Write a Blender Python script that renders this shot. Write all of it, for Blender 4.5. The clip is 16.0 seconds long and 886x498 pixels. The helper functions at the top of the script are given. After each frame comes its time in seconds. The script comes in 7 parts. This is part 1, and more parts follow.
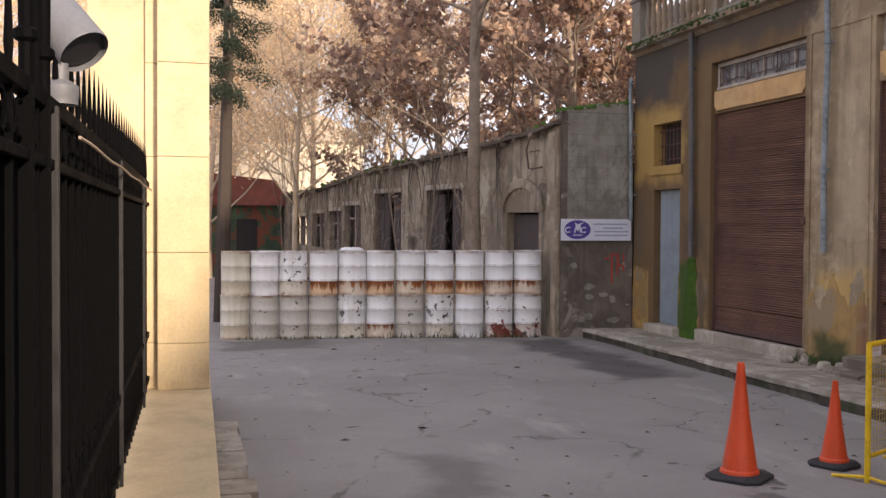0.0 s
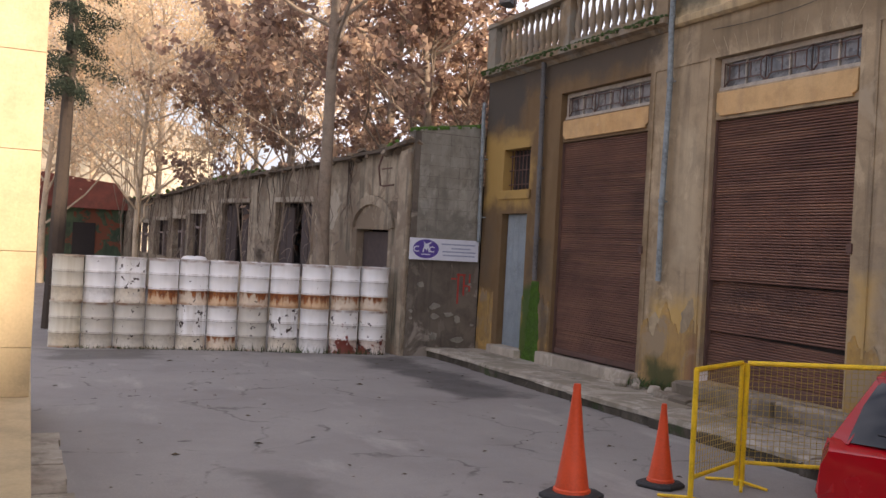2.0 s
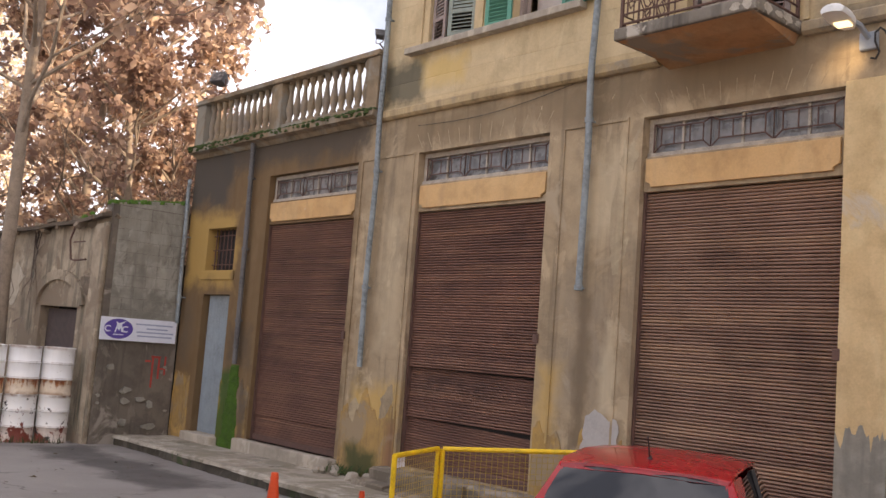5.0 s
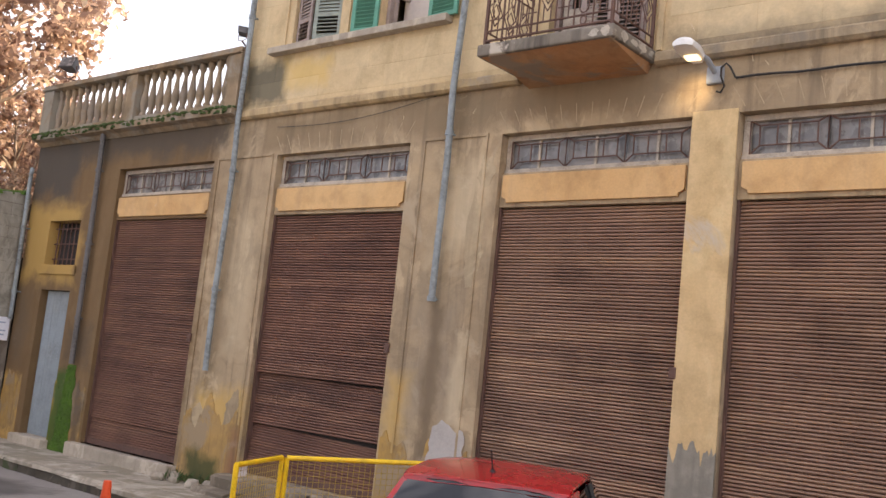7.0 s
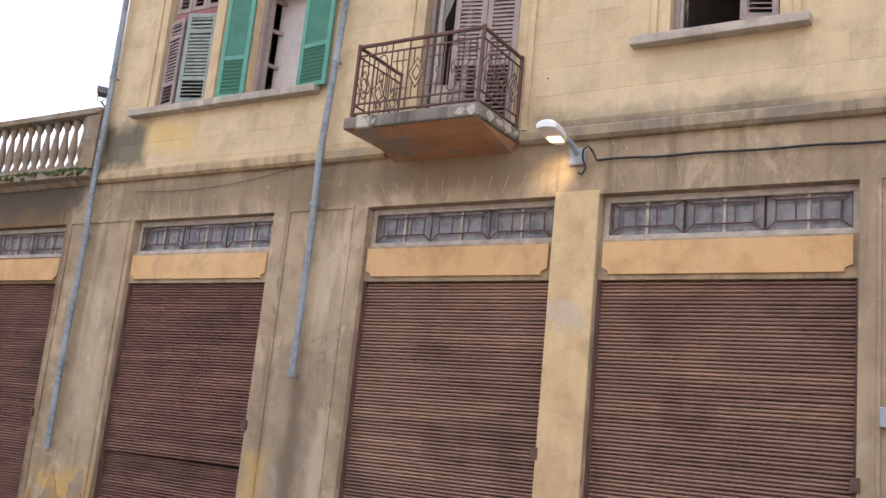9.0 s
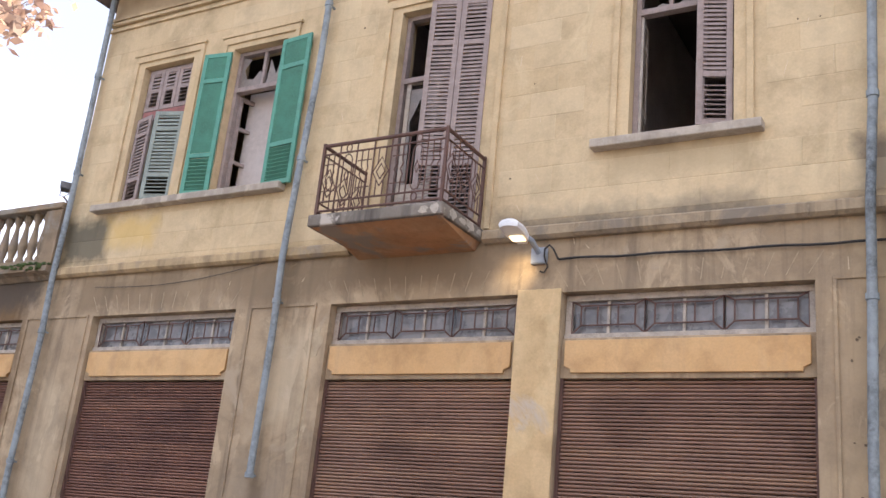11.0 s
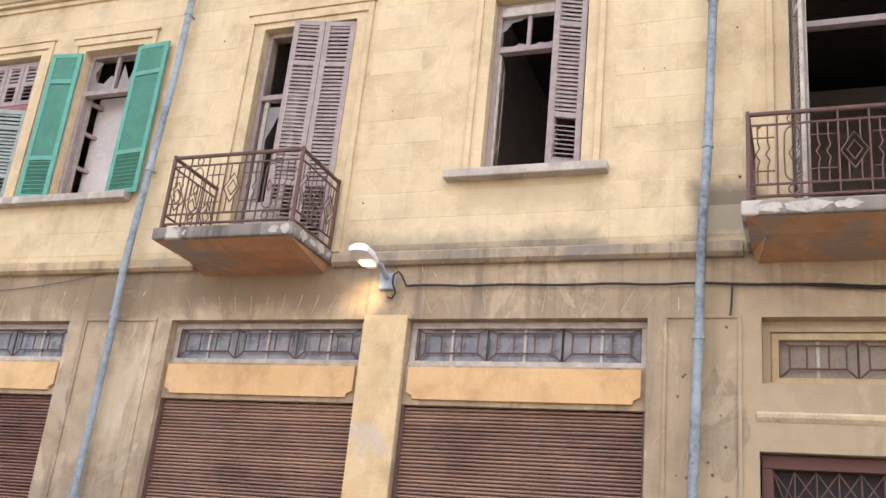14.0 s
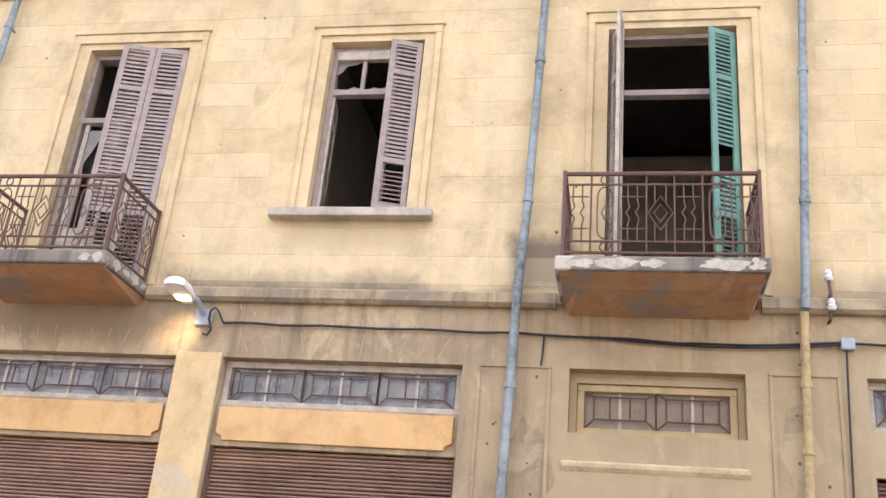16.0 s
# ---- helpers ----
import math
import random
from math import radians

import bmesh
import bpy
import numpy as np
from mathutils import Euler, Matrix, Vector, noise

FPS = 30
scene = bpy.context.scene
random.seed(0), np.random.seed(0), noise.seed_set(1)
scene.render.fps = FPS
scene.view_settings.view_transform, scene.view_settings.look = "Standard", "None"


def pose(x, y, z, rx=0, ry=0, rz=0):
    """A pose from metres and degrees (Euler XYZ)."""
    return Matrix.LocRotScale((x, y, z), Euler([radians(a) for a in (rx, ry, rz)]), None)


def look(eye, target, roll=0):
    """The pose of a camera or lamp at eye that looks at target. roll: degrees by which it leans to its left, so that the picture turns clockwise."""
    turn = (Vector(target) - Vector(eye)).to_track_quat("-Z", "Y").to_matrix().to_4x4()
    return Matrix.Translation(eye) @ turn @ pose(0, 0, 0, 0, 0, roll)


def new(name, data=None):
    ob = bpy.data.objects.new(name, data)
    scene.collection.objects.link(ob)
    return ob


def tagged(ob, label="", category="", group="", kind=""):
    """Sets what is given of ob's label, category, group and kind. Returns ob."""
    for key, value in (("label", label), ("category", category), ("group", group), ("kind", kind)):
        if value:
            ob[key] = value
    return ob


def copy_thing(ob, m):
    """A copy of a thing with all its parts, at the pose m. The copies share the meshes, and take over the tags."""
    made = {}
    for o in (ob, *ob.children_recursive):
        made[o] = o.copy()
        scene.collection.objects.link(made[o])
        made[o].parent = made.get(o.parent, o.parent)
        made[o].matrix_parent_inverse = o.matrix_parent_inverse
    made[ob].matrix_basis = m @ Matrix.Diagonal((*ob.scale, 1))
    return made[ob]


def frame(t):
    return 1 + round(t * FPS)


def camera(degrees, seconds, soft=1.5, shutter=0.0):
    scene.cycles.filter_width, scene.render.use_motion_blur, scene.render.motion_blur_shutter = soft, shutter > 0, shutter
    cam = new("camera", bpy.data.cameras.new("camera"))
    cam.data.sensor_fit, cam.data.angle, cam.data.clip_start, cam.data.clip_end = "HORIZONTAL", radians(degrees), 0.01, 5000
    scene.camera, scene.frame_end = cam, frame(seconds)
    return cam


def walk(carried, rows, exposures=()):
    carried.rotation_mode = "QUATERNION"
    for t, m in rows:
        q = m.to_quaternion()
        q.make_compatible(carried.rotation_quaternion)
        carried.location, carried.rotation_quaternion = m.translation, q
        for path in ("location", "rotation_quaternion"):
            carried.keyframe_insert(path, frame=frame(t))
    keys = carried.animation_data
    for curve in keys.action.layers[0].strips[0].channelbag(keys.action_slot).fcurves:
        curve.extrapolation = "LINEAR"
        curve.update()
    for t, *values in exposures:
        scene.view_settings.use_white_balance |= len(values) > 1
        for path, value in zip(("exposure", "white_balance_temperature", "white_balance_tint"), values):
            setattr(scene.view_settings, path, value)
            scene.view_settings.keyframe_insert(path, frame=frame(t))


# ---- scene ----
cam = camera(49.17, 16.0)
PATH = [
    (0, (11.424, -9.118, 2.352), (9.5, -8.575, 2.304), 0.33),
    (0.5, (11.381, -9.102, 2.335), (9.478, -8.487, 2.303), 0.80),
    (1, (11.369, -9.1, 2.33), (9.495, -8.404, 2.305), 1.65),
    (1.5, (11.349, -9.074, 2.321), (9.499, -8.313, 2.319), 2.45),
    (2, (11.355, -9.069, 2.315), (9.537, -8.236, 2.314), 3.08),
    (2.5, (11.377, -9.069, 2.326), (9.608, -8.136, 2.344), 3.31),
    (3, (11.329, -9.058, 2.328), (9.615, -8.028, 2.377), 3.44),
    (3.5, (11.322, -9.049, 2.332), (9.659, -7.942, 2.434), 3.05),
    (4, (11.311, -9.04, 2.317), (9.704, -7.856, 2.445), 3.74),
    (4.5, (11.289, -9.029, 2.325), (9.735, -7.781, 2.49), 4.14),
    (4.7, (11.284, -9.029, 2.323), (9.76, -7.746, 2.511), 4.20),
    (6.8, (11.279, -9.014, 2.343), (9.958, -7.53, 2.572), 5.84),
    (7, (11.271, -8.99, 2.358), (9.997, -7.468, 2.606), 5.97),
    (7.5, (11.239, -8.949, 2.411), (10.029, -7.379, 2.679), 6.18),
    (8, (11.246, -8.917, 2.454), (10.11, -7.299, 2.752), 6.19),
    (8.5, (11.234, -8.856, 2.5), (10.165, -7.204, 2.857), 5.70),
    (9, (11.234, -8.819, 2.523), (10.176, -7.17, 2.926), 5.78),
    (11.5, (11.247, -8.849, 2.504), (10.305, -7.209, 3.157), 5.37),
    (12, (11.254, -8.867, 2.497), (10.361, -7.216, 3.187), 5.11),
    (12.5, (11.263, -8.869, 2.486), (10.416, -7.203, 3.199), 5.30),
    (13, (11.26, -8.852, 2.492), (10.469, -7.159, 3.203), 5.62),
    (13.5, (11.282, -8.844, 2.512), (10.525, -7.122, 3.19), 6.45),
    (14, (11.298, -8.85, 2.52), (10.59, -7.107, 3.2), 6.00),
    (14.5, (11.315, -8.857, 2.506), (10.683, -7.092, 3.205), 6.14),
    (15, (11.316, -8.846, 2.522), (10.772, -7.063, 3.246), 6.23),
    (15.5, (11.355, -8.859, 2.515), (10.903, -7.083, 3.316), 4.54),
    (16, (11.397, -8.84, 2.522), (11.022, -7.043, 3.315), 5.34),
]
walk(cam, [(t, look(eye, target, roll)) for t, eye, target, roll in PATH],
     [(0, 0.27, 6550, 20), (2, 0.26, 6600, 20), (2.9, 0.62, 6850, 20), (4.5, 0.64, 7000, 19), (7, 0.98, 6950, 18), (9, 1.08, 6350, 18), (12.5, 1.06, 6230, 18), (13, 1.06, 6230, 17), (14, 1.57, 6320, 16), (15, 1.80, 6320, 16), (16, 1.67, 6330, 15)])

# ---- light ----
# winter daylight: a low sun shines down the street from behind the house, which shades the front and the roadway
world = bpy.data.worlds.new("sky")
scene.world = world
world.use_nodes = True
wn, wl = world.node_tree.nodes, world.node_tree.links
SUN_UP, SUN_AZ = radians(20.2), (0.94, 0.34)
sky = wn.new("ShaderNodeTexSky")
sky.sky_type, sky.sun_disc = "NISHITA", False
sky.sun_elevation, sky.sun_rotation = SUN_UP, math.atan2(SUN_AZ[0], SUN_AZ[1])
sky.air_density, sky.dust_density, sky.ozone_density = 1.0, 4.0, 1.0
wn["Background"].inputs[1].default_value = 0.15
veil = wn.new("ShaderNodeMix")  # thin high cloud over the whole sky
veil.data_type = "RGBA"
puffs = wn.new("ShaderNodeTexNoise")
puffs.inputs["Scale"].default_value, puffs.inputs["Detail"].default_value = 3.4, 8.0
spread = wn.new("ShaderNodeMapRange")
for k, v in zip(("From Min", "From Max", "To Min", "To Max"), (0.42, 0.58, 0.32, 0.95)):
    spread.inputs[k].default_value = v
wl.new(puffs.outputs["Fac"], spread.inputs["Value"])
wl.new(spread.outputs[0], veil.inputs["Factor"])
veil.inputs["B"].default_value = (7.2, 7.5, 8.2, 1)
wl.new(sky.outputs[0], veil.inputs["A"])
wl.new(veil.outputs["Result"], wn["Background"].inputs[0])

sun = new("sun", bpy.data.lights.new("sun", "SUN"))
sun.data.energy, sun.data.angle, sun.data.color = 5.0, radians(1.5), (1.0, 0.84, 0.62)
sun.matrix_world = look((-40, 30, 30), (-40 - SUN_AZ[0] * 10, 30 - SUN_AZ[1] * 10, 30 - 10 * math.tan(SUN_UP)))


# ---- materials ----
def rgb(c):
    return (*c, 1.0)


class Mat:
    """A small builder of node materials in world coordinates."""

    def __init__(self, name, rough=0.8, metal=0.0):
        self.m = bpy.data.materials.new(name)
        self.m.use_nodes = True
        self.t = self.m.node_tree
        self.b = self.t.nodes["Principled BSDF"]
        self.b.inputs["Roughness"].default_value = rough
        self.b.inputs["Metallic"].default_value = metal
        self.geo = self.t.nodes.new("ShaderNodeNewGeometry")
        self.pos = self.geo.outputs["Position"]
        self.obj = None

    def n(self, kind, **kw):
        node = self.t.nodes.new(kind)
        for k, v in kw.items():
            node.inputs[k].default_value = v
        return node

    def link(self, a, b):
        self.t.links.new(a, b)

    def local(self, random=True):
        """Coordinates of the object itself, shifted by a chance of its own."""
        tc = self.n("ShaderNodeTexCoord")
        self.pos = tc.outputs["Object"]
        if random:
            oi = self.n("ShaderNodeObjectInfo")
            mul = self.t.nodes.new("ShaderNodeMath")
            mul.operation = "MULTIPLY"
            mul.inputs[1].default_value = 37.0
            self.link(oi.outputs["Random"], mul.inputs[0])
            add = self.t.nodes.new("ShaderNodeVectorMath")
            self.link(tc.outputs["Object"], add.inputs[0])
            self.link(mul.outputs[0], add.inputs[1])
            self.pos = add.outputs[0]
        return self

    def scaled(self, v):
        mp = self.t.nodes.new("ShaderNodeMapping")
        mp.inputs["Scale"].default_value = v
        self.link(self.pos, mp.inputs["Vector"])
        return mp.outputs[0]

    def noise(self, scale, detail=5.0, rough=0.6, stretch=None, dist=0.0):
        nz = self.n("ShaderNodeTexNoise", Scale=scale, Detail=detail, Roughness=rough, Distortion=dist)
        self.link(self.scaled(stretch) if stretch else self.pos, nz.inputs["Vector"])
        return nz.outputs["Fac"]

    def ramp(self, fac, lo, hi, a=0.0, b=1.0):
        r = self.t.nodes.new("ShaderNodeMapRange")
        r.clamp = True
        for k, v in zip(("From Min", "From Max", "To Min", "To Max"), (lo, hi, a, b)):
            r.inputs[k].default_value = v
        self.link(fac, r.inputs["Value"])
        return r.outputs[0]

    def math(self, op, a, b):
        m = self.t.nodes.new("ShaderNodeMath")
        m.operation = op
        for i, v in enumerate((a, b)):
            if isinstance(v, (int, float)):
                m.inputs[i].default_value = v
            else:
                self.link(v, m.inputs[i])
        return m.outputs[0]

    def axis(self, i):
        s = self.t.nodes.new("ShaderNodeSeparateXYZ")
        self.link(self.pos, s.inputs[0])
        return s.outputs[i]

    def mix(self, fac, a, b, mode="MIX"):
        m = self.t.nodes.new("ShaderNodeMix")
        m.data_type, m.blend_type = "RGBA", mode
        for socket, v in ((m.inputs["Factor"], fac), (m.inputs["A"], a), (m.inputs["B"], b)):
            if isinstance(v, (int, float)):
                socket.default_value = v
            elif isinstance(v, tuple):
                socket.default_value = rgb(v)
            else:
                self.link(v, socket)
        return m.outputs["Result"]

    def color(self, c):
        if isinstance(c, tuple):
            self.b.inputs["Base Color"].default_value = rgb(c)
        else:
            self.link(c, self.b.inputs["Base Color"])
        return self

    def bump(self, h, strength=0.3, distance=0.01):
        bp = self.n("ShaderNodeBump", Strength=strength, Distance=distance)
        self.link(h, bp.inputs["Height"])
        self.link(bp.outputs[0], self.b.inputs["Normal"])
        return self

    def roughen(self, fac, lo, hi):
        self.link(self.ramp(fac, 0.3, 0.7, lo, hi), self.b.inputs["Roughness"])
        return self


def plain(name, c, rough=0.6, metal=0.0, var=0.25, scale=6.0, bump=0.15, local=False):
    """A surface of one colour with grain and soft stains."""
    m = Mat(name, rough, metal)
    if local:
        m.local()
    n1, n2 = m.noise(scale, 6.0), m.noise(scale * 9, 3.0)
    dark = tuple(v * (1 - var) for v in c)
    light = tuple(min(1.0, v * (1 + 0.5 * var)) for v in c)
    m.color(m.mix(m.ramp(n1, 0.35, 0.65), m.mix(m.ramp(n2, 0.3, 0.7), dark, c), m.mix(n2, c, light)))
    m.bump(n2, bump, 0.004).roughen(n1, max(0.05, rough - 0.12), min(1.0, rough + 0.12))
    return m.m


def stain_shade(m, c, x0, x1, z0, z1, soft, colour, amount):
    """A tone on a facade round the given stretch, ragged at its edge: stains, and shade put into colour."""
    dx = m.math("MINIMUM", m.math("SUBTRACT", m.axis(0), x0), m.math("SUBTRACT", x1, m.axis(0)))
    dz = m.math("MINIMUM", m.math("SUBTRACT", m.axis(2), z0), m.math("SUBTRACT", z1, m.axis(2)))
    d = m.math("ADD", m.math("MINIMUM", dx, dz), m.math("MULTIPLY", m.math("SUBTRACT", m.noise(1.6, 7.0, 0.65), 0.5), soft * 3.2))
    return m.mix(m.ramp(d, 0.0, soft, 0.0, amount), c, colour)


def plaster(name, base, light, dirt, stain=0.5, patch=(0.52, 0.60), joints=None, peel=None, stain_shades=(), tint=0.0, blot=0.5):
    """Old painted render: blotches, rain streaks, worn patches; peel: the colour of bare spots."""
    m = Mat(name, 0.9)
    big, mid, fine = m.noise(0.55, 5.0, 0.62), m.noise(2.3, 6.0, 0.65), m.noise(38.0, 3.0)
    streak = m.noise(1.0, 6.0, 0.6, (5.0, 5.0, 0.35), 0.3)
    c = m.mix(m.ramp(big, 0.36, 0.64), base, light)
    c = m.mix(m.math("MULTIPLY", m.ramp(mid, 0.46, 0.70), 0.75), c, tuple(v * 0.66 for v in base))
    c = m.mix(m.math("MULTIPLY", m.ramp(streak, 0.50, 0.72), stain), c, dirt)
    c = m.mix(m.ramp(fine, 0.25, 0.75, 0.0, 0.16), c, (0.10, 0.07, 0.04))
    spots = m.noise(1.35, 8.0, 0.62, None, 0.6)
    worn, faded = m.noise(1.05, 9.0, 0.66, None, 0.9), m.noise(1.9, 9.0, 0.68, (1.0, 1.0, 0.55), 0.7)
    c = m.mix(m.ramp(worn, 0.535, 0.575, 0.0, 0.62 * blot), c, tuple(v * 0.52 + 0.01 for v in base))
    c = m.mix(m.ramp(faded, 0.57, 0.61, 0.0, 0.8 * blot), c, tuple(min(0.75, v * 1.18 + 0.03) for v in light))
    if peel:
        c = m.mix(m.ramp(spots, *patch), c, peel)
    for sp in stain_shades:
        c = stain_shade(m, c, *sp)
    if tint:
        oi = m.n("ShaderNodeObjectInfo")
        c = m.mix(m.ramp(oi.outputs["Random"], 0.0, 1.0, 0.0, tint), c, (0.80, 0.68, 0.46))
    m.color(c)
    m.bump(m.math("ADD", m.math("MULTIPLY", fine, 0.4), m.math("ADD", mid, m.ramp(spots, *patch))), 0.35, 0.012)
    return m.m


GRIME, GREYED, OCHRE, PALE = (0.07, 0.06, 0.05), (0.27, 0.225, 0.17), (0.56, 0.36, 0.10), (0.62, 0.52, 0.36)
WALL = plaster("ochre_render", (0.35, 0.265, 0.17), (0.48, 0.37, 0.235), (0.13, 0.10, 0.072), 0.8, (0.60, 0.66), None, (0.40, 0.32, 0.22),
               # first entry darkens the whole wing front, its weaker sky light put into colour
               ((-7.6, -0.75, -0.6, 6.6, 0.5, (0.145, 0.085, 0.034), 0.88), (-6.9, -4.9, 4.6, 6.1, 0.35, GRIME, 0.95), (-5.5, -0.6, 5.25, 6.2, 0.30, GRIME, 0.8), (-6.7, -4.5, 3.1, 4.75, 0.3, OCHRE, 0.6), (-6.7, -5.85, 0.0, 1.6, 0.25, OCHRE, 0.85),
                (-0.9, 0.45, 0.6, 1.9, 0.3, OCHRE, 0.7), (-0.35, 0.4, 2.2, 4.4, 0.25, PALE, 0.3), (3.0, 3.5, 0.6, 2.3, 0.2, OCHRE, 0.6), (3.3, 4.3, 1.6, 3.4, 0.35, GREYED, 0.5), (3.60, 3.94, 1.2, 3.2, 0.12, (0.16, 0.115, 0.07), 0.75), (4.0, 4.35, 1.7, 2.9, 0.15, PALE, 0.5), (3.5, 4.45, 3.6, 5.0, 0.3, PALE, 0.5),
                # first two: darker frieze under the string course and under the left balcony
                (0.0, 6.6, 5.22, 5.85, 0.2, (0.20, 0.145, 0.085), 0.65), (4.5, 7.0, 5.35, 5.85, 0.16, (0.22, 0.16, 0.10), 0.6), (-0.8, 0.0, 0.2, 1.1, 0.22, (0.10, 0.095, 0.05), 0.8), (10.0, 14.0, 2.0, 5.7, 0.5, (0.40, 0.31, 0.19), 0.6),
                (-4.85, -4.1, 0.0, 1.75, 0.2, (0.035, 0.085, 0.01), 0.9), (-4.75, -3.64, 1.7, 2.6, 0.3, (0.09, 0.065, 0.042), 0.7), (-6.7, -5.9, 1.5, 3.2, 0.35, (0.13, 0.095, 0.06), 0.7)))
UP_TONES = ((6.5, 9.4, 5.7, 6.22, 0.30, (0.13, 0.11, 0.085), 0.85), (9.2, 10.4, 5.7, 6.08, 0.2, (0.20, 0.165, 0.12), 0.6), (12.4, 22.0, 5.4, 6.35, 0.4, (0.16, 0.13, 0.10), 0.6), (-0.6, 0.55, 5.9, 6.75, 0.22, (0.09, 0.085, 0.06), 0.9), (0.3, 1.4, 6.1, 6.7, 0.2, (0.62, 0.43, 0.14), 0.7),
             # first two: darker under the right sill and under the eave's left end
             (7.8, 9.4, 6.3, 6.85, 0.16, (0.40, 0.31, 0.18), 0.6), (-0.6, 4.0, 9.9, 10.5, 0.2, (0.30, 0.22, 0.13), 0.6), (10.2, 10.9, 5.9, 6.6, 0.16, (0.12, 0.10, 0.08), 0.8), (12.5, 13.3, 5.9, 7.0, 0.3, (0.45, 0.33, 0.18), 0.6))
WALL_UP = plaster("ochre_render_upper", (0.59, 0.455, 0.265), (0.67, 0.53, 0.325), (0.36, 0.27, 0.16), 0.25, (0.70, 0.74), None, (0.70, 0.58, 0.40), UP_TONES, blot=0.22)
BLOCK = plaster("ochre_block_face", (0.57, 0.44, 0.255), (0.66, 0.525, 0.32), (0.36, 0.27, 0.16), 0.25, (0.69, 0.73), None, (0.72, 0.60, 0.42), UP_TONES, 0.22, blot=0.22)
WALL_LOW = plaster("flaking_render", (0.34, 0.225, 0.105), (0.50, 0.30, 0.075), (0.08, 0.06, 0.042), 0.85, (0.52, 0.60), None, (0.30, 0.225, 0.14),
                   ((-4.85, -4.1, 0.0, 1.6, 0.2, (0.035, 0.085, 0.01), 0.92), (-4.2, -3.6, 0.2, 2.2, 0.25, (0.07, 0.05, 0.035), 0.8), (-0.85, 0.1, 0.1, 0.9, 0.22, (0.055, 0.065, 0.02), 0.9), (0.1, 0.44, 0.3, 1.3, 0.2, (0.25, 0.12, 0.07), 0.7)))
PANEL = plaster("lintel_paint", (0.64, 0.385, 0.165), (0.68, 0.45, 0.22), (0.42, 0.30, 0.20), 0.25, (0.62, 0.7), None, (0.6, 0.5, 0.4), blot=0.15)
PIER = plaster("pale_pier_paint", (0.66, 0.47, 0.24), (0.69, 0.53, 0.30), (0.36, 0.25, 0.13), 0.25, (0.62, 0.70), None, (0.52, 0.45, 0.35), blot=0.2)
TRIM = plaster("moulding_render", (0.44, 0.33, 0.18), (0.54, 0.41, 0.24), (0.11, 0.09, 0.065), 0.7, (0.56, 0.64), None, (0.30, 0.25, 0.18))
PARAPET = plaster("weathered_parapet", (0.22, 0.165, 0.105), (0.33, 0.245, 0.155), (0.06, 0.055, 0.045), 0.8, (0.5, 0.6), None, (0.26, 0.24, 0.2))
RUIN = plaster("ruin_render", (0.30, 0.24, 0.175), (0.50, 0.42, 0.315), (0.055, 0.06, 0.048), 1.0, (0.50, 0.56), None, (0.23, 0.18, 0.13))
RUBBLE = plaster("rubble_render", (0.135, 0.115, 0.095), (0.20, 0.17, 0.14), (0.045, 0.038, 0.03), 0.8, (0.60, 0.64), None, (0.30, 0.265, 0.225))
CONCRETE = plaster("grey_concrete", (0.27, 0.255, 0.215), (0.36, 0.345, 0.30), (0.12, 0.115, 0.10), 0.6, (0.58, 0.66), None, (0.2, 0.19, 0.16))
SLAB = plaster("balcony_concrete", (0.17, 0.15, 0.125), (0.27, 0.245, 0.21), (0.04, 0.036, 0.032), 0.9, (0.54, 0.57), None, (0.46, 0.42, 0.36))
SOFFIT = plaster("rusty_soffit", (0.50, 0.24, 0.10), (0.42, 0.27, 0.15), (0.22, 0.10, 0.05), 0.4, (0.52, 0.60), None, (0.27, 0.22, 0.17))
KERB_EDGE = plaster("mossy_kerb", (0.05, 0.043, 0.033), (0.11, 0.094, 0.072), (0.022, 0.019, 0.015), 0.9, (0.54, 0.60), None, (0.045, 0.06, 0.022))
SILL = plaster("pale_sill", (0.40, 0.35, 0.285), (0.50, 0.445, 0.37), (0.24, 0.20, 0.16), 0.5)
KERB = plaster("kerb_stone", (0.37, 0.325, 0.265), (0.48, 0.435, 0.37), (0.09, 0.085, 0.06), 0.5, (0.5, 0.58), None, (0.24, 0.21, 0.16))
STEP = plaster("step_stone_face", (0.24, 0.20, 0.155), (0.34, 0.29, 0.23), (0.07, 0.06, 0.045), 0.8, (0.5, 0.58), None, (0.15, 0.125, 0.095))
YELLOW = plaster("yellow_wall_paint", (0.66, 0.53, 0.32), (0.71, 0.58, 0.37), (0.55, 0.42, 0.22), 0.2, blot=0.08)
MOSS = plain("moss", (0.062, 0.135, 0.014), 0.95, 0, 0.6, 9.0, 0.8)
MOSS_DARK = plain("dark_moss", (0.048, 0.078, 0.018), 0.95, 0, 0.6, 9.0, 0.8)
GREY_PIPE = plain("galvanised_pipe", (0.25, 0.29, 0.31), 0.65, 0.1, 0.75, 2.2, 0.2)
RUSTY_IRON = plain("rusty_iron", (0.135, 0.075, 0.06), 0.75, 0.2, 0.5, 8.0, 0.4)
BLACK_IRON = plain("black_iron", (0.0035, 0.0035, 0.004), 0.65, 0.0, 0.3, 8.0, 0.2)
DUSTY = plain("dusty_broken_glass", (0.22, 0.19, 0.17), 0.5, 0, 0.4, 9.0, 0.1)
OLD_WOOD = plain("weathered_wood", (0.32, 0.26, 0.24), 0.85, 0, 0.4, 10.0, 0.3)
PALE_WOOD = plain("flaked_white_wood", (0.44, 0.39, 0.33), 0.85, 0, 0.5, 8.0, 0.3)
GREEN_WOOD = plain("green_shutter_paint", (0.095, 0.30, 0.225), 0.7, 0, 0.3, 5.0, 0.2)
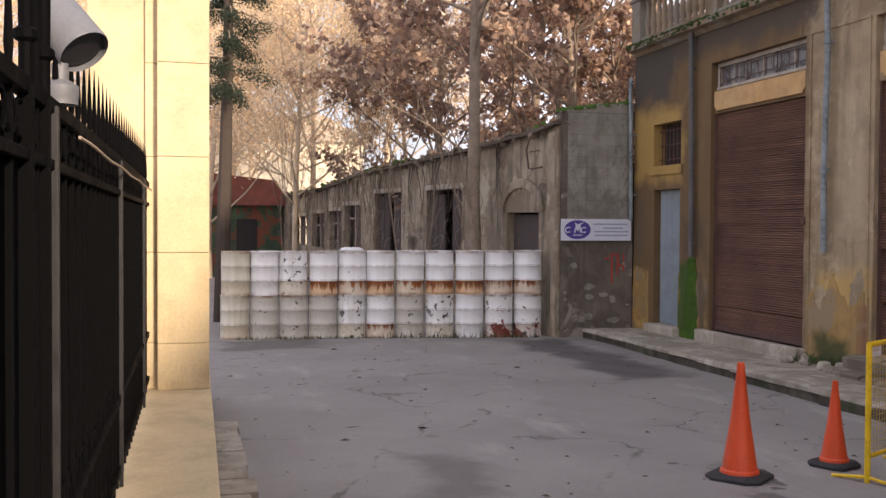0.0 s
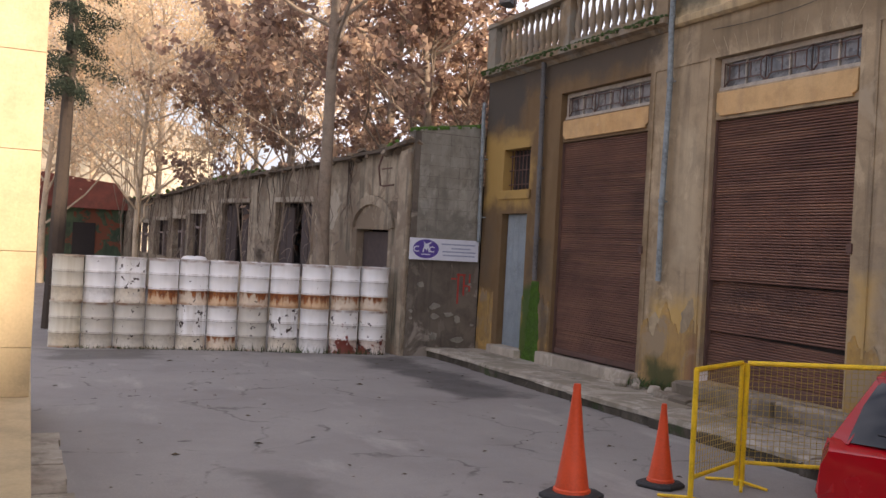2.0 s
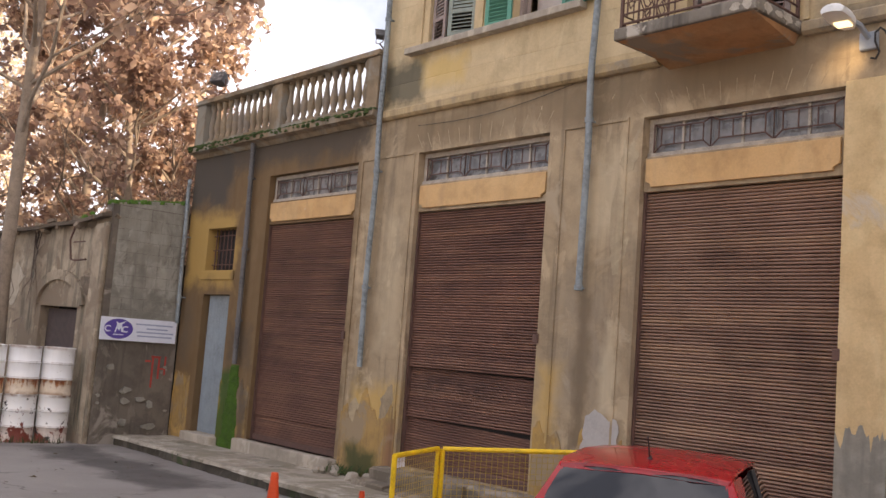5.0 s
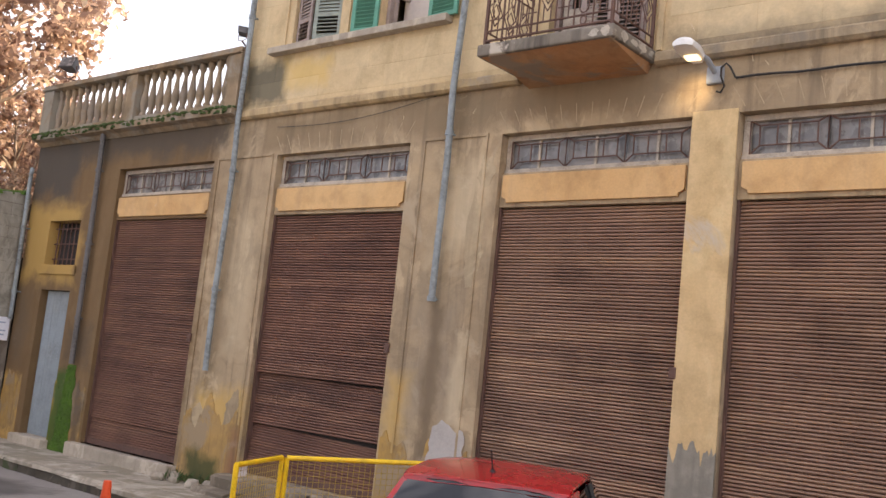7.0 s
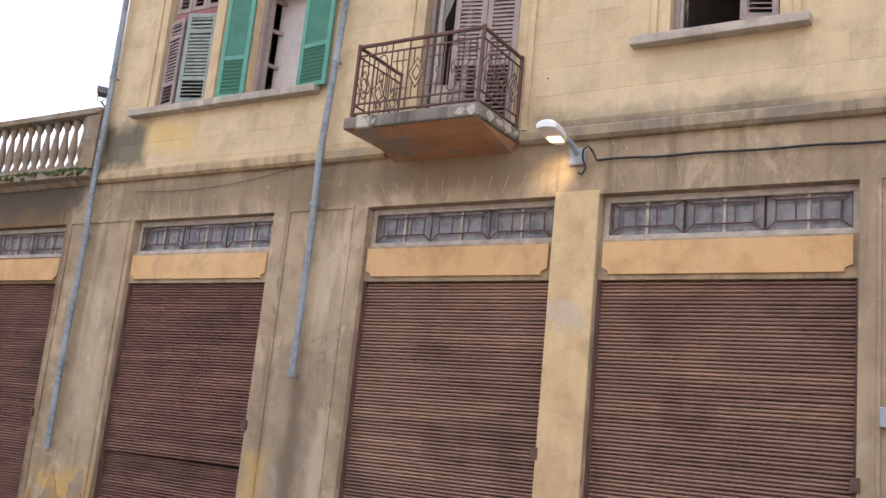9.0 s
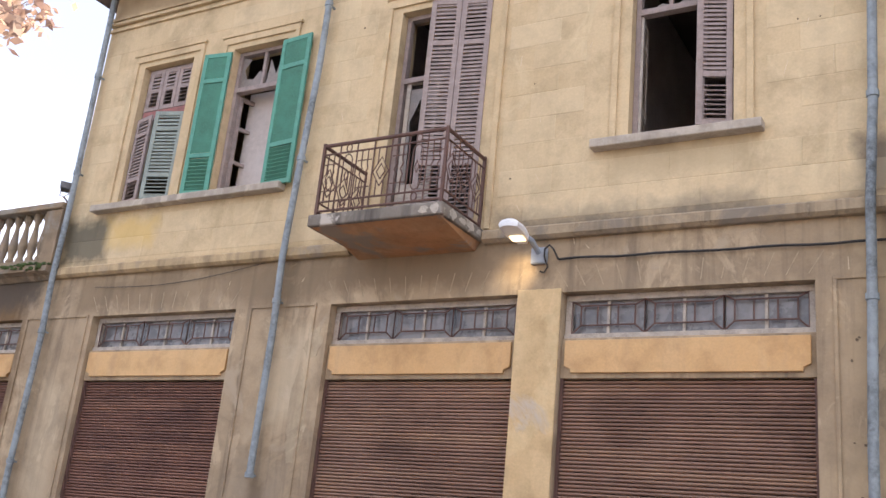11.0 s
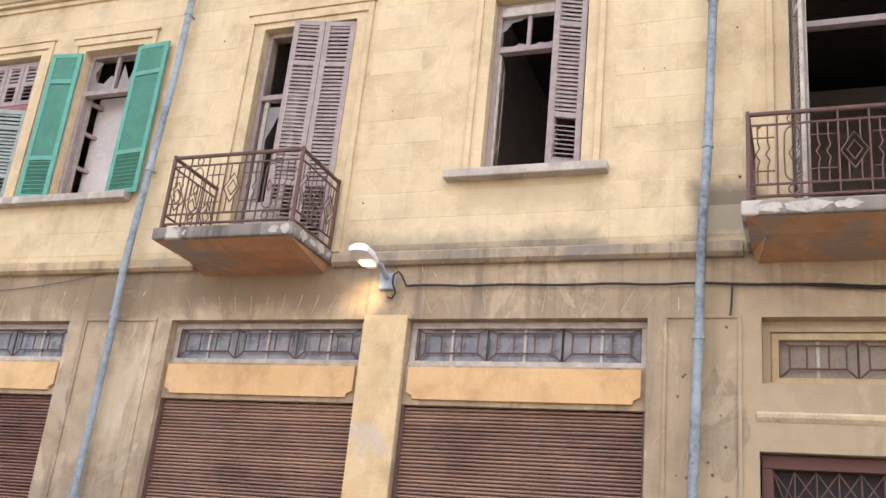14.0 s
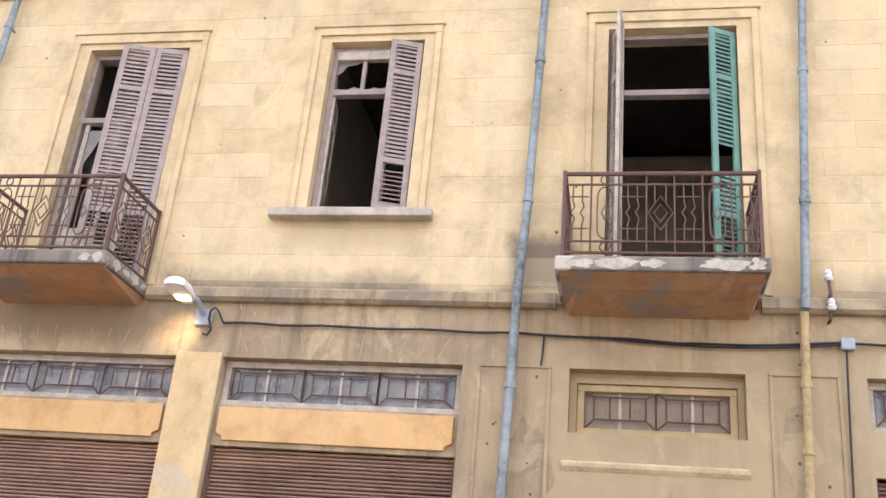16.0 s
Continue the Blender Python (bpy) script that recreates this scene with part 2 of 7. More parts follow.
GREY_GREEN = plain("greyed_green_paint", (0.27, 0.31, 0.275), 0.8, 0, 0.35, 6.0, 0.2)
TEAL_WOOD = plain("faded_teal_paint", (0.13, 0.26, 0.22), 0.75, 0, 0.4, 5.0, 0.2)
# near-black tone that stands in for the shade inside openings
INSIDE_SHADE = plain("inside_shade", (0.035, 0.03, 0.03), 0.95, 0, 0.3, 2.0, 0.1)
ROOM = plain("interior_plaster", (0.56, 0.51, 0.48), 0.95, 0, 0.2, 2.0, 0.1)
CABLE = plain("black_cable", (0.02, 0.018, 0.018), 0.6, 0, 0.2, 8.0, 0.0)
TIN = plain("corrugated_tin", (0.26, 0.31, 0.35), 0.5, 0.35, 0.3, 4.0, 0.1)
WHITE = plain("white_enamel", (0.75, 0.76, 0.77), 0.4, 0, 0.12, 6.0, 0.05)
GREYBOX = plain("grey_plastic", (0.32, 0.36, 0.41), 0.5, 0, 0.15, 6.0, 0.05)
SIGN_W = plain("sign_white", (0.74, 0.77, 0.86), 0.45, 0, 0.1, 2.0, 0.0)
SIGN_B = plain("sign_blue", (0.10, 0.065, 0.33), 0.45, 0, 0.1, 2.0, 0.0)
SIGN_G = plain("sign_print", (0.36, 0.41, 0.56), 0.5, 0, 0.1, 2.0, 0.0)
RUBBER = plain("black_rubber", (0.03, 0.03, 0.032), 0.8, 0, 0.4, 9.0, 0.2)
CONE_O = plain("faded_orange_plastic", (0.72, 0.085, 0.022), 0.5, 0, 0.22, 5.0, 0.05)
BARRIER_Y = plain("chipped_yellow_paint", (0.82, 0.53, 0.012), 0.5, 0, 0.35, 7.0, 0.1)
CAR_RED = plain("red_car_paint", (0.37, 0.004, 0.010), 0.24, 0, 0.06, 2.0, 0.0)
CAR_RED.node_tree.nodes["Principled BSDF"].inputs["Coat Weight"].default_value = 0.35
CAR_TRIM = plain("black_car_trim", (0.018, 0.018, 0.02), 0.5, 0, 0.2, 8.0, 0.0)
CAR_LAMP = plain("red_lamp_lens", (0.42, 0.008, 0.012), 0.12, 0, 0.1, 8.0, 0.0)
CHROME = plain("chrome", (0.8, 0.8, 0.8), 0.15, 1.0, 0.05, 8.0, 0.0)
BLACK_IRON.node_tree.nodes["Principled BSDF"].inputs["Specular IOR Level"].default_value = 0.03
DARK_BARK = plain("dark_bark", (0.06, 0.045, 0.035), 0.95, 0, 0.4, 5.0, 0.8)
BARK = plain("grey_bark", (0.27, 0.215, 0.165), 0.95, 0, 0.5, 5.0, 0.9)
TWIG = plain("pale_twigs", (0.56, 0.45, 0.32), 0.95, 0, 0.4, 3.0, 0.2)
GRAFFITI = plain("faded_red_paint", (0.42, 0.06, 0.045), 0.8, 0, 0.4, 9.0, 0.1)
LITTER = plain("dead_leaves", (0.10, 0.07, 0.04), 0.95, 0, 0.5, 20.0, 0.6)


EAVE_WOOD = plain("dark_eave_wood", (0.12, 0.092, 0.078), 0.9, 0, 0.45, 4.0, 0.3)
TAN_WOOD = plain("ochre_painted_wood", (0.42, 0.32, 0.17), 0.85, 0, 0.35, 7.0, 0.2)
TAN_DUST = plain("dust_caked_glass", (0.25, 0.20, 0.145), 0.6, 0, 0.35, 5.0, 0.1)
PALE_LEDGE = plain("worn_pale_render", (0.55, 0.45, 0.29), 0.9, 0, 0.35, 5.0, 0.3)
DARK_PIPE = plain("tarnished_pipe", (0.125, 0.12, 0.12), 0.7, 0.1, 0.6, 2.6, 0.2)
OCHRE_PIPE = plain("ochre_painted_pipe", (0.44, 0.33, 0.17), 0.8, 0, 0.5, 2.6, 0.2)
FLAKED_WHITE = plain("flaked_white_render", (0.44, 0.40, 0.34), 0.9, 0, 0.5, 9.0, 0.5)
WORN_TRIM = plaster("grimy_moulding", (0.34, 0.265, 0.17), (0.44, 0.35, 0.23), (0.08, 0.07, 0.055), 0.9, (0.50, 0.60), None, (0.22, 0.185, 0.14))


def glassy(name, c, rough=0.08):
    m = Mat(name, rough)
    n = m.noise(4.0, 5.0)
    m.color(m.mix(m.ramp(n, 0.4, 0.65), c, tuple(v * 1.9 + 0.02 for v in c)))
    m.b.inputs["Specular IOR Level"].default_value = 0.7
    m.roughen(n, rough, rough + 0.25)
    return m.m


OLD_GLASS = glassy("dusty_window_glass", (0.115, 0.11, 0.11), 0.16)
CAR_GLASS = plain("tinted_car_glass", (0.008, 0.009, 0.012), 0.04, 0, 0.2, 2.0, 0.0)
CAR_GLASS.node_tree.nodes["Principled BSDF"].inputs["Specular IOR Level"].default_value = 0.75
for ln in list(CAR_GLASS.node_tree.nodes["Principled BSDF"].inputs["Roughness"].links):
    CAR_GLASS.node_tree.links.remove(ln)
CAR_GLASS.node_tree.nodes["Principled BSDF"].inputs["Roughness"].default_value = 0.03


def shutter_metal(name, low, high, streaky, worn):
    """Rusty painted steel: broad fading, level streaks where slats differ, dark run-off."""
    m = Mat(name, 0.72, 0.1)
    big, streak, fine = m.noise(0.9, 6.0), m.noise(1.0, 7.0, 0.62, (0.35, 0.7, 5.0)), m.noise(30.0, 3.0)
    oi = m.n("ShaderNodeObjectInfo")
    c = m.mix(m.ramp(big, 0.35, 0.65), low, high)
    c = m.mix(m.ramp(streak, 0.48, 0.66, 0, 0.75), c, streaky)
    c = m.mix(m.ramp(m.noise(1.7, 6.0, 0.6, (0.6, 1.0, 0.8)), 0.52, 0.7, 0, 0.6), c, worn)
    c = m.mix(m.ramp(oi.outputs["Random"], 0.0, 1.0, 0.0, 0.25), c, worn)
    m.color(c).bump(fine, 0.2, 0.003)
    return m.m


SHUTTER = shutter_metal("rusty_shutter_steel", (0.225, 0.135, 0.098), (0.315, 0.195, 0.14), (0.40, 0.255, 0.165), (0.10, 0.055, 0.042))
SHUTTER_DARK = shutter_metal("dark_shutter_steel", (0.15, 0.074, 0.057), (0.235, 0.118, 0.084), (0.30, 0.16, 0.105), (0.062, 0.033, 0.029))


def drum_paint(name, white, shade, low, band=0.0, chips=0.2, primer=0.0, seams=0.3):
    """White paint on steel. low: the tone under the lower rib; band: rust there; chips: bare spots; primer: dark red undercoat."""
    m = Mat(name, 0.55)
    tc = m.n("ShaderNodeTexCoord")
    sep = m.t.nodes.new("ShaderNodeSeparateXYZ")
    m.link(tc.outputs["Object"], sep.inputs[0])
    z = sep.outputs[2]
    oi = m.n("ShaderNodeObjectInfo")
    lot = oi.outputs["Random"]
    m.local()
    shift = m.t.nodes.new("ShaderNodeVectorMath")
    spread = m.t.nodes.new("ShaderNodeCombineXYZ")
    m.link(m.math("MULTIPLY", lot, 37.0), spread.inputs[0])
    m.link(m.pos, shift.inputs[0])
    m.link(spread.outputs[0], shift.inputs[1])
    m.pos = shift.outputs[0]
    blot, fine, run = m.noise(3.4, 7.0, 0.66, None, 0.3), m.noise(16.0, 5.0), m.noise(3.0, 5.0, 0.6, (4.0, 4.0, 0.4))
    c = m.mix(m.ramp(run, 0.38, 0.68), white, shade)
    edge = m.math("ADD", z, m.math("MULTIPLY", m.math("SUBTRACT", blot, 0.5), 0.10))
    under = m.ramp(edge, 0.27, 0.295, 1.0, 0.0)
    c = m.mix(m.math("MULTIPLY", under, m.ramp(blot, 0.3, 0.6, 0.55, 0.95)), c, m.mix(m.ramp(fine, 0.4, 0.65), low, tuple(v * 0.8 for v in low)))
    if band:
        drip = m.math("ADD", m.ramp(z, 0.05, 0.27, -0.16, 0.16), run)
        rust = m.math("MULTIPLY", m.ramp(z, 0.265, 0.285, 1.0, 0.0), m.ramp(m.math("ADD", drip, m.math("MULTIPLY", m.math("SUBTRACT", fine, 0.5), 0.35)), 0.62 - 0.2 * band, 0.74 - 0.2 * band))
        c = m.mix(m.math("MULTIPLY", m.ramp(z, 0.27, 0.29, 0.6, 0.0), band), c, (0.60, 0.36, 0.17))
        c = m.mix(rust, c, m.mix(m.ramp(fine, 0.4, 0.62), (0.17, 0.05, 0.02), (0.38, 0.13, 0.035)))
    if primer:
        c = m.mix(m.ramp(m.math("ADD", blot, m.ramp(z, 0.05, 0.5, 0.12 * primer, -0.1)), 0.555, 0.575), c, (0.20, 0.045, 0.03))
    c = m.mix(m.ramp(m.noise(7.0, 6.0, 0.6, None, 0.5), 0.70 - 0.11 * chips, 0.715 - 0.11 * chips), c, (0.05, 0.04, 0.038))
    for zr in (0.012, 0.868):
        ring = m.ramp(m.math("ABSOLUTE", m.math("SUBTRACT", z, zr), 0.0), 0.012, 0.05, seams, 0.0)
        c = m.mix(m.math("MULTIPLY", ring, m.ramp(blot, 0.40, 0.6)), c, (0.24, 0.12, 0.06))
    for zr in (0.275, 0.305, 0.565, 0.595):
        line = m.ramp(m.math("ABSOLUTE", m.math("SUBTRACT", z, zr), 0.0), 0.004, 0.009, 0.6, 0.0)
        c = m.mix(m.math("MULTIPLY", line, m.ramp(run, 0.3, 0.6)), c, (0.16, 0.12, 0.09))
    m.color(c).bump(m.math("ADD", blot, fine), 0.25, 0.004)
    m.roughen(fine, 0.45, 0.8)
    return m.m


BRIGHT, SOFT, CREAM, DULL = (0.88, 0.89, 0.90), (0.82, 0.83, 0.83), (0.68, 0.61, 0.48), (0.56, 0.545, 0.49)
DRUMS = {"clean": drum_paint("white_drum_paint", BRIGHT, SOFT, (0.74, 0.74, 0.73), 0.0, 0.05), "band": drum_paint("rust_banded_paint", BRIGHT, SOFT, (0.66, 0.48, 0.28), 1.0, 0.05, 0.0, 0.7),
         "slight": drum_paint("rust_tinged_paint", BRIGHT, SOFT, CREAM, 0.45, 0.3, 0.0, 0.7), "chips": drum_paint("chipped_drum_paint", BRIGHT, (0.70, 0.70, 0.67), CREAM, 0.0, 1.0),
         "old": drum_paint("yellowed_drum_paint", (0.72, 0.69, 0.58), (0.62, 0.58, 0.46), (0.60, 0.52, 0.38), 0.0, 0.1, 0.0, 0.9), "grey": drum_paint("greyed_drum_paint", DULL, (0.60, 0.585, 0.53), (0.56, 0.53, 0.46), 0.0, 0.45, 0.0, 0.8),
         "primer": drum_paint("drum_paint_over_primer", (0.84, 0.83, 0.81), SOFT, (0.62, 0.50, 0.42), 0.0, 0.8, 1.0, 0.9)}


def spill_ground(m, c, x0, x1, y0, y1, soft, colour, amount):
    """A damp or oily stain on the street, ragged at its edge."""
    dx = m.math("MINIMUM", m.math("SUBTRACT", m.axis(0), x0), m.math("SUBTRACT", x1, m.axis(0)))
    dy = m.math("MINIMUM", m.math("SUBTRACT", m.axis(1), y0), m.math("SUBTRACT", y1, m.axis(1)))
    d = m.math("ADD", m.math("MINIMUM", dx, dy), m.math("MULTIPLY", m.math("SUBTRACT", m.noise(1.1, 6.0, 0.6), 0.53), soft * 4.5))
    return m.mix(m.ramp(d, 0.0, soft, 0.0, amount), c, colour)


def asphalt():
    m = Mat("worn_grey_street", 0.85)
    big, mid, fine = m.noise(0.35, 5.0), m.noise(1.6, 7.0, 0.65), m.noise(55.0, 3.0)
    c = m.mix(m.ramp(big, 0.35, 0.65), (0.235, 0.215, 0.205), (0.30, 0.28, 0.265))
    c = m.mix(m.ramp(mid, 0.52, 0.72, 0, 0.55), c, (0.155, 0.14, 0.135))
    c = m.mix(m.ramp(m.noise(0.9, 7.0, 0.6, (0.6, 1.6, 1)), 0.58, 0.70, 0, 0.6), c, (0.40, 0.375, 0.35))
    vor = m.n("ShaderNodeTexVoronoi", Scale=0.42)
    vor.feature = "DISTANCE_TO_EDGE"
    warp = m.t.nodes.new("ShaderNodeVectorMath")
    nz = m.n("ShaderNodeTexNoise", Scale=1.4, Detail=5.0)
    m.link(m.pos, nz.inputs["Vector"])
    m.link(m.pos, warp.inputs[0])
    m.link(nz.outputs["Color"], warp.inputs[1])
    m.link(warp.outputs[0], vor.inputs["Vector"])
    crack = m.math("MULTIPLY", m.ramp(vor.outputs["Distance"], 0.004, 0.014, 1.0, 0.0), m.ramp(mid, 0.45, 0.6))
    c = m.mix(m.math("MULTIPLY", crack, 0.7), c, (0.05, 0.045, 0.04))
    c = m.mix(m.ramp(fine, 0.3, 0.75, 0, 0.25), c, (0.08, 0.075, 0.07))
    c = m.mix(m.ramp(m.noise(3.1, 3.0), 0.70, 0.73, 0, 0.8), c, (0.05, 0.045, 0.042))
    c = spill_ground(m, c, -6.6, -0.8, -3.1, -1.55, 0.35, (0.055, 0.05, 0.048), 0.8)
    c = spill_ground(m, c, -8.0, -5.6, -8.4, -6.2, 0.3, (0.09, 0.08, 0.07), 0.7)
    c = spill_ground(m, c, 2.5, 4.5, -7.3, -6.3, 0.25, (0.10, 0.09, 0.085), 0.6)
    m.color(c).bump(m.math("ADD", fine, m.math("MULTIPLY", crack, -1.5)), 0.3, 0.006)
    m.roughen(mid, 0.9, 0.6)
    return m.m


STREET = asphalt()


def leafy(name, a, b, c3, through_light=0.45):
    """Dry leaves and seed bunches: each island its own tint, some light shining through."""
    m = Mat(name, 0.8)
    r = m.geo.outputs["Random Per Island"]
    big = m.noise(0.7, 3.0)
    c = m.mix(r, a, b)
    c = m.mix(m.ramp(big, 0.42, 0.62), c, c3)
    m.color(c)
    tr = m.n("ShaderNodeBsdfTranslucent")
    m.link(c, tr.inputs["Color"])
    mx = m.n("ShaderNodeMixShader", Fac=through_light)
    out = m.t.nodes["Material Output"]
    m.link(m.b.outputs[0], mx.inputs[1])
    m.link(tr.outputs[0], mx.inputs[2])
    m.link(mx.outputs[0], out.inputs["Surface"])
    return m.m


LEAF_BROWN = leafy("dry_brown_leaves", (0.25, 0.16, 0.13), (0.93, 0.71, 0.51), (0.28, 0.185, 0.15), 0.48)
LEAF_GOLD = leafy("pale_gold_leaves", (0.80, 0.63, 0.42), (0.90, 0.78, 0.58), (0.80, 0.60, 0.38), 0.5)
NEEDLES = leafy("dark_conifer_needles", (0.016, 0.028, 0.018), (0.035, 0.05, 0.026), (0.022, 0.034, 0.02), 0.1)
VINE = leafy("dead_vines", (0.10, 0.07, 0.055), (0.20, 0.15, 0.115), (0.08, 0.06, 0.05), 0.1)
GRASS = leafy("green_weeds", (0.035, 0.065, 0.015), (0.07, 0.11, 0.03), (0.06, 0.065, 0.03), 0.2)


# ---- mesh tools ----
class MB:
    """Collects vertices and faces in world or local metres."""

    def __init__(self):
        self.v, self.f = [], []

    def add(self, pts, faces):
        k = len(self.v)
        self.v += [tuple(p) for p in pts]
        self.f += [tuple(k + i for i in f) for f in faces]
        return self

    def box(self, x0, x1, y0, y1, z0, z1, m=None):
        pts = [(x, y, z) for z in (z0, z1) for y in (y0, y1) for x in (x0, x1)]
        if m is not None:
            pts = [m @ Vector(p) for p in pts]
        return self.add(pts, [(0, 2, 3, 1), (4, 5, 7, 6), (0, 1, 5, 4), (2, 6, 7, 3), (0, 4, 6, 2), (1, 3, 7, 5)])

    def ring(self, a, b, r0, r1, n=10, caps=True):
        """A round bar from a to b."""
        a, b = Vector(a), Vector(b)
        d = (b - a).normalized()
        u = d.orthogonal().normalized()
        w = d.cross(u)
        pts = [p + (u * math.cos(i * math.tau / n) + w * math.sin(i * math.tau / n)) * r for p, r in ((a, r0), (b, r1)) for i in range(n)]
        faces = [(i, (i + 1) % n, n + (i + 1) % n, n + i) for i in range(n)]
        if caps:
            faces += [tuple(reversed(range(n))), tuple(range(n, 2 * n))]
        return self.add(pts, faces)

    def tube(self, path, r, n=8, r_end=None):
        path = [Vector(p) for p in path]
        pts, m = [], len(path)
        side = None
        for i, p in enumerate(path):
            d = (path[min(i + 1, m - 1)] - path[max(i - 1, 0)]).normalized()
            side = (d.orthogonal() if side is None else side - d * side.dot(d)).normalized()
            w = d.cross(side)
            rr = r if r_end is None else r + (r_end - r) * i / (m - 1)
            pts += [p + (side * math.cos(k * math.tau / n) + w * math.sin(k * math.tau / n)) * rr for k in range(n)]
        faces = [(i * n + k, i * n + (k + 1) % n, (i + 1) * n + (k + 1) % n, (i + 1) * n + k) for i in range(m - 1) for k in range(n)]
        return self.add(pts, faces + [tuple(reversed(range(n))), tuple(range((m - 1) * n, m * n))])

    def lathe(self, profile, centre=(0, 0, 0), n=24):
        """profile: (radius, height) from below upwards."""
        cx, cy, cz = centre
        pts = [(cx + r * math.cos(k * math.tau / n), cy + r * math.sin(k * math.tau / n), cz + z) for r, z in profile for k in range(n)]
        m = len(profile)
        faces = [(i * n + k, i * n + (k + 1) % n, (i + 1) * n + (k + 1) % n, (i + 1) * n + k) for i in range(m - 1) for k in range(n)]
        return self.add(pts, faces + [tuple(reversed(range(n))), tuple(range((m - 1) * n, m * n))])

    def prism(self, poly, y0, y1, m=None):
        """A polygon in x and z, drawn out along y."""
        n = len(poly)
        pts = [(x, y, z) for y in (y0, y1) for x, z in poly]
        if m is not None:
            pts = [m @ Vector(p) for p in pts]
        faces = [tuple(range(n)), tuple(reversed(range(n, 2 * n)))]
        return self.add(pts, faces + [(i, n + i, n + (i + 1) % n, (i + 1) % n) for i in range(n)])

    def loft(self, rows, closed=True, caps=True):
        n = len(rows[0])
        pts = [p for row in rows for p in row]
        k = n if closed else n - 1
        faces = [(i * n + j, i * n + (j + 1) % n, (i + 1) * n + (j + 1) % n, (i + 1) * n + j) for i in range(len(rows) - 1) for j in range(k)]
        if caps:
            faces += [tuple(reversed(range(n))), tuple(range((len(rows) - 1) * n, len(rows) * n))]
        return self.add(pts, faces)

    def mesh(self, name, at=(0, 0, 0), smooth=False):
        me = bpy.data.meshes.new(name)
        a = Vector(at)
        me.from_pydata([tuple(Vector(p) - a) for p in self.v], [], self.f)
        me.update()
        if smooth:
            me.shade_smooth()
        return me


def thing(name, at, label, category, group="", kind=""):
    ob = new(name)
    ob.empty_display_size = 0.1
    ob.location = at
    ob["base"] = tuple(at)
    return tagged(ob, label, category, group, kind)


def base_of(ob):
    return tuple(ob.get("base", (0, 0, 0)))


def mended(me):
    bm = bmesh.new()
    bm.from_mesh(me)
    bmesh.ops.recalc_face_normals(bm, faces=bm.faces)
    bm.to_mesh(me)
    bm.free()


def part(name, mb, mat, parent=None, label="", bevel=0.0, smooth=False, fix=True, kind=""):
    """One mesh under a thing, or under a part; mb is in world metres."""
    at = base_of(parent) if parent else (0, 0, 0)
    me = mb.mesh(name, at, smooth)
    if fix and len(me.polygons) < 20000:
        mended(me)
    me.materials.append(mat)
    ob = new(name, me)
    if parent:
        ob.parent = parent
        ob["base"] = tuple(at)
    if bevel:
        bv = ob.modifiers.new("edge", "BEVEL")
        bv.width, bv.segments, bv.limit_method, bv.angle_limit = bevel, 2, "ANGLE", radians(40)
    if smooth:
        me.set_sharp_from_angle(angle=radians(38))
    return tagged(ob, label, kind=kind)


def solo(name, mb, mat, at, label, category, group="", kind="", bevel=0.0, smooth=False):
    """A thing of one mesh, its origin at its base."""
    me = mb.mesh(name, at, smooth)
    if len(me.polygons) < 20000:
        mended(me)
    me.materials.append(mat)
    ob = new(name, me)
    ob.location = at
    if bevel:
        bv = ob.modifiers.new("edge", "BEVEL")
        bv.width, bv.segments, bv.limit_method, bv.angle_limit = bevel, 2, "ANGLE", radians(40)
    if smooth:
        me.set_sharp_from_angle(angle=radians(38))
    return tagged(ob, label, category, group, kind)


def holed(mb, x0, x1, z0, z1, holes, y0, y1, top=None, deep=None):
    """A wall in the x-z plane with openings through it. top: its upper edge by x."""
    xs = sorted({x0, x1, *[h[0] for h in holes], *[h[1] for h in holes], *(deep or ())})
    zs = sorted({z0, z1, *[h[2] for h in holes], *[h[3] for h in holes]})
    xs, zs = [x for x in xs if x0 <= x <= x1], [z for z in zs if z0 <= z <= z1]

    def open_at(i, j):
        if not (0 <= i < len(xs) - 1 and 0 <= j < len(zs) - 1):
            return True
        x, z = (xs[i] + xs[i + 1]) / 2, (zs[j] + zs[j + 1]) / 2
        return any(a < x < b and c < z < d for a, b, c, d in holes)

    def up(x, z):
        return top(x) if top and z == zs[-1] else z

    for i in range(len(xs) - 1):
        for j in range(len(zs) - 1):
            if open_at(i, j):
                continue
            a, b = xs[i], xs[i + 1]
            c0, c1, d0, d1 = up(a, zs[j]), up(b, zs[j]), up(a, zs[j + 1]), up(b, zs[j + 1])
            mb.add([(a, y0, c0), (b, y0, c1), (b, y0, d1), (a, y0, d0)], [(0, 1, 2, 3)])
            mb.add([(a, y1, c0), (b, y1, c1), (b, y1, d1), (a, y1, d0)], [(3, 2, 1, 0)])
            if open_at(i - 1, j):
                mb.add([(a, y0, c0), (a, y0, d0), (a, y1, d0), (a, y1, c0)], [(0, 1, 2, 3)])
            if open_at(i + 1, j):
                mb.add([(b, y0, c1), (b, y1, c1), (b, y1, d1), (b, y0, d1)], [(0, 1, 2, 3)])
            if open_at(i, j - 1):
                mb.add([(a, y0, c0), (a, y1, c0), (b, y1, c1), (b, y0, c1)], [(0, 1, 2, 3)])
            if open_at(i, j + 1):
                mb.add([(a, y0, d0), (b, y0, d1), (b, y1, d1), (a, y1, d0)], [(0, 1, 2, 3)])
    return mb


def ground_z(x):
    """The street climbs a little from the drums towards the gate."""
    return float(np.interp(x, (-8.4, -6.0, 0.0, 40.0), (0.06, 0.14, 0.20, 0.60)))


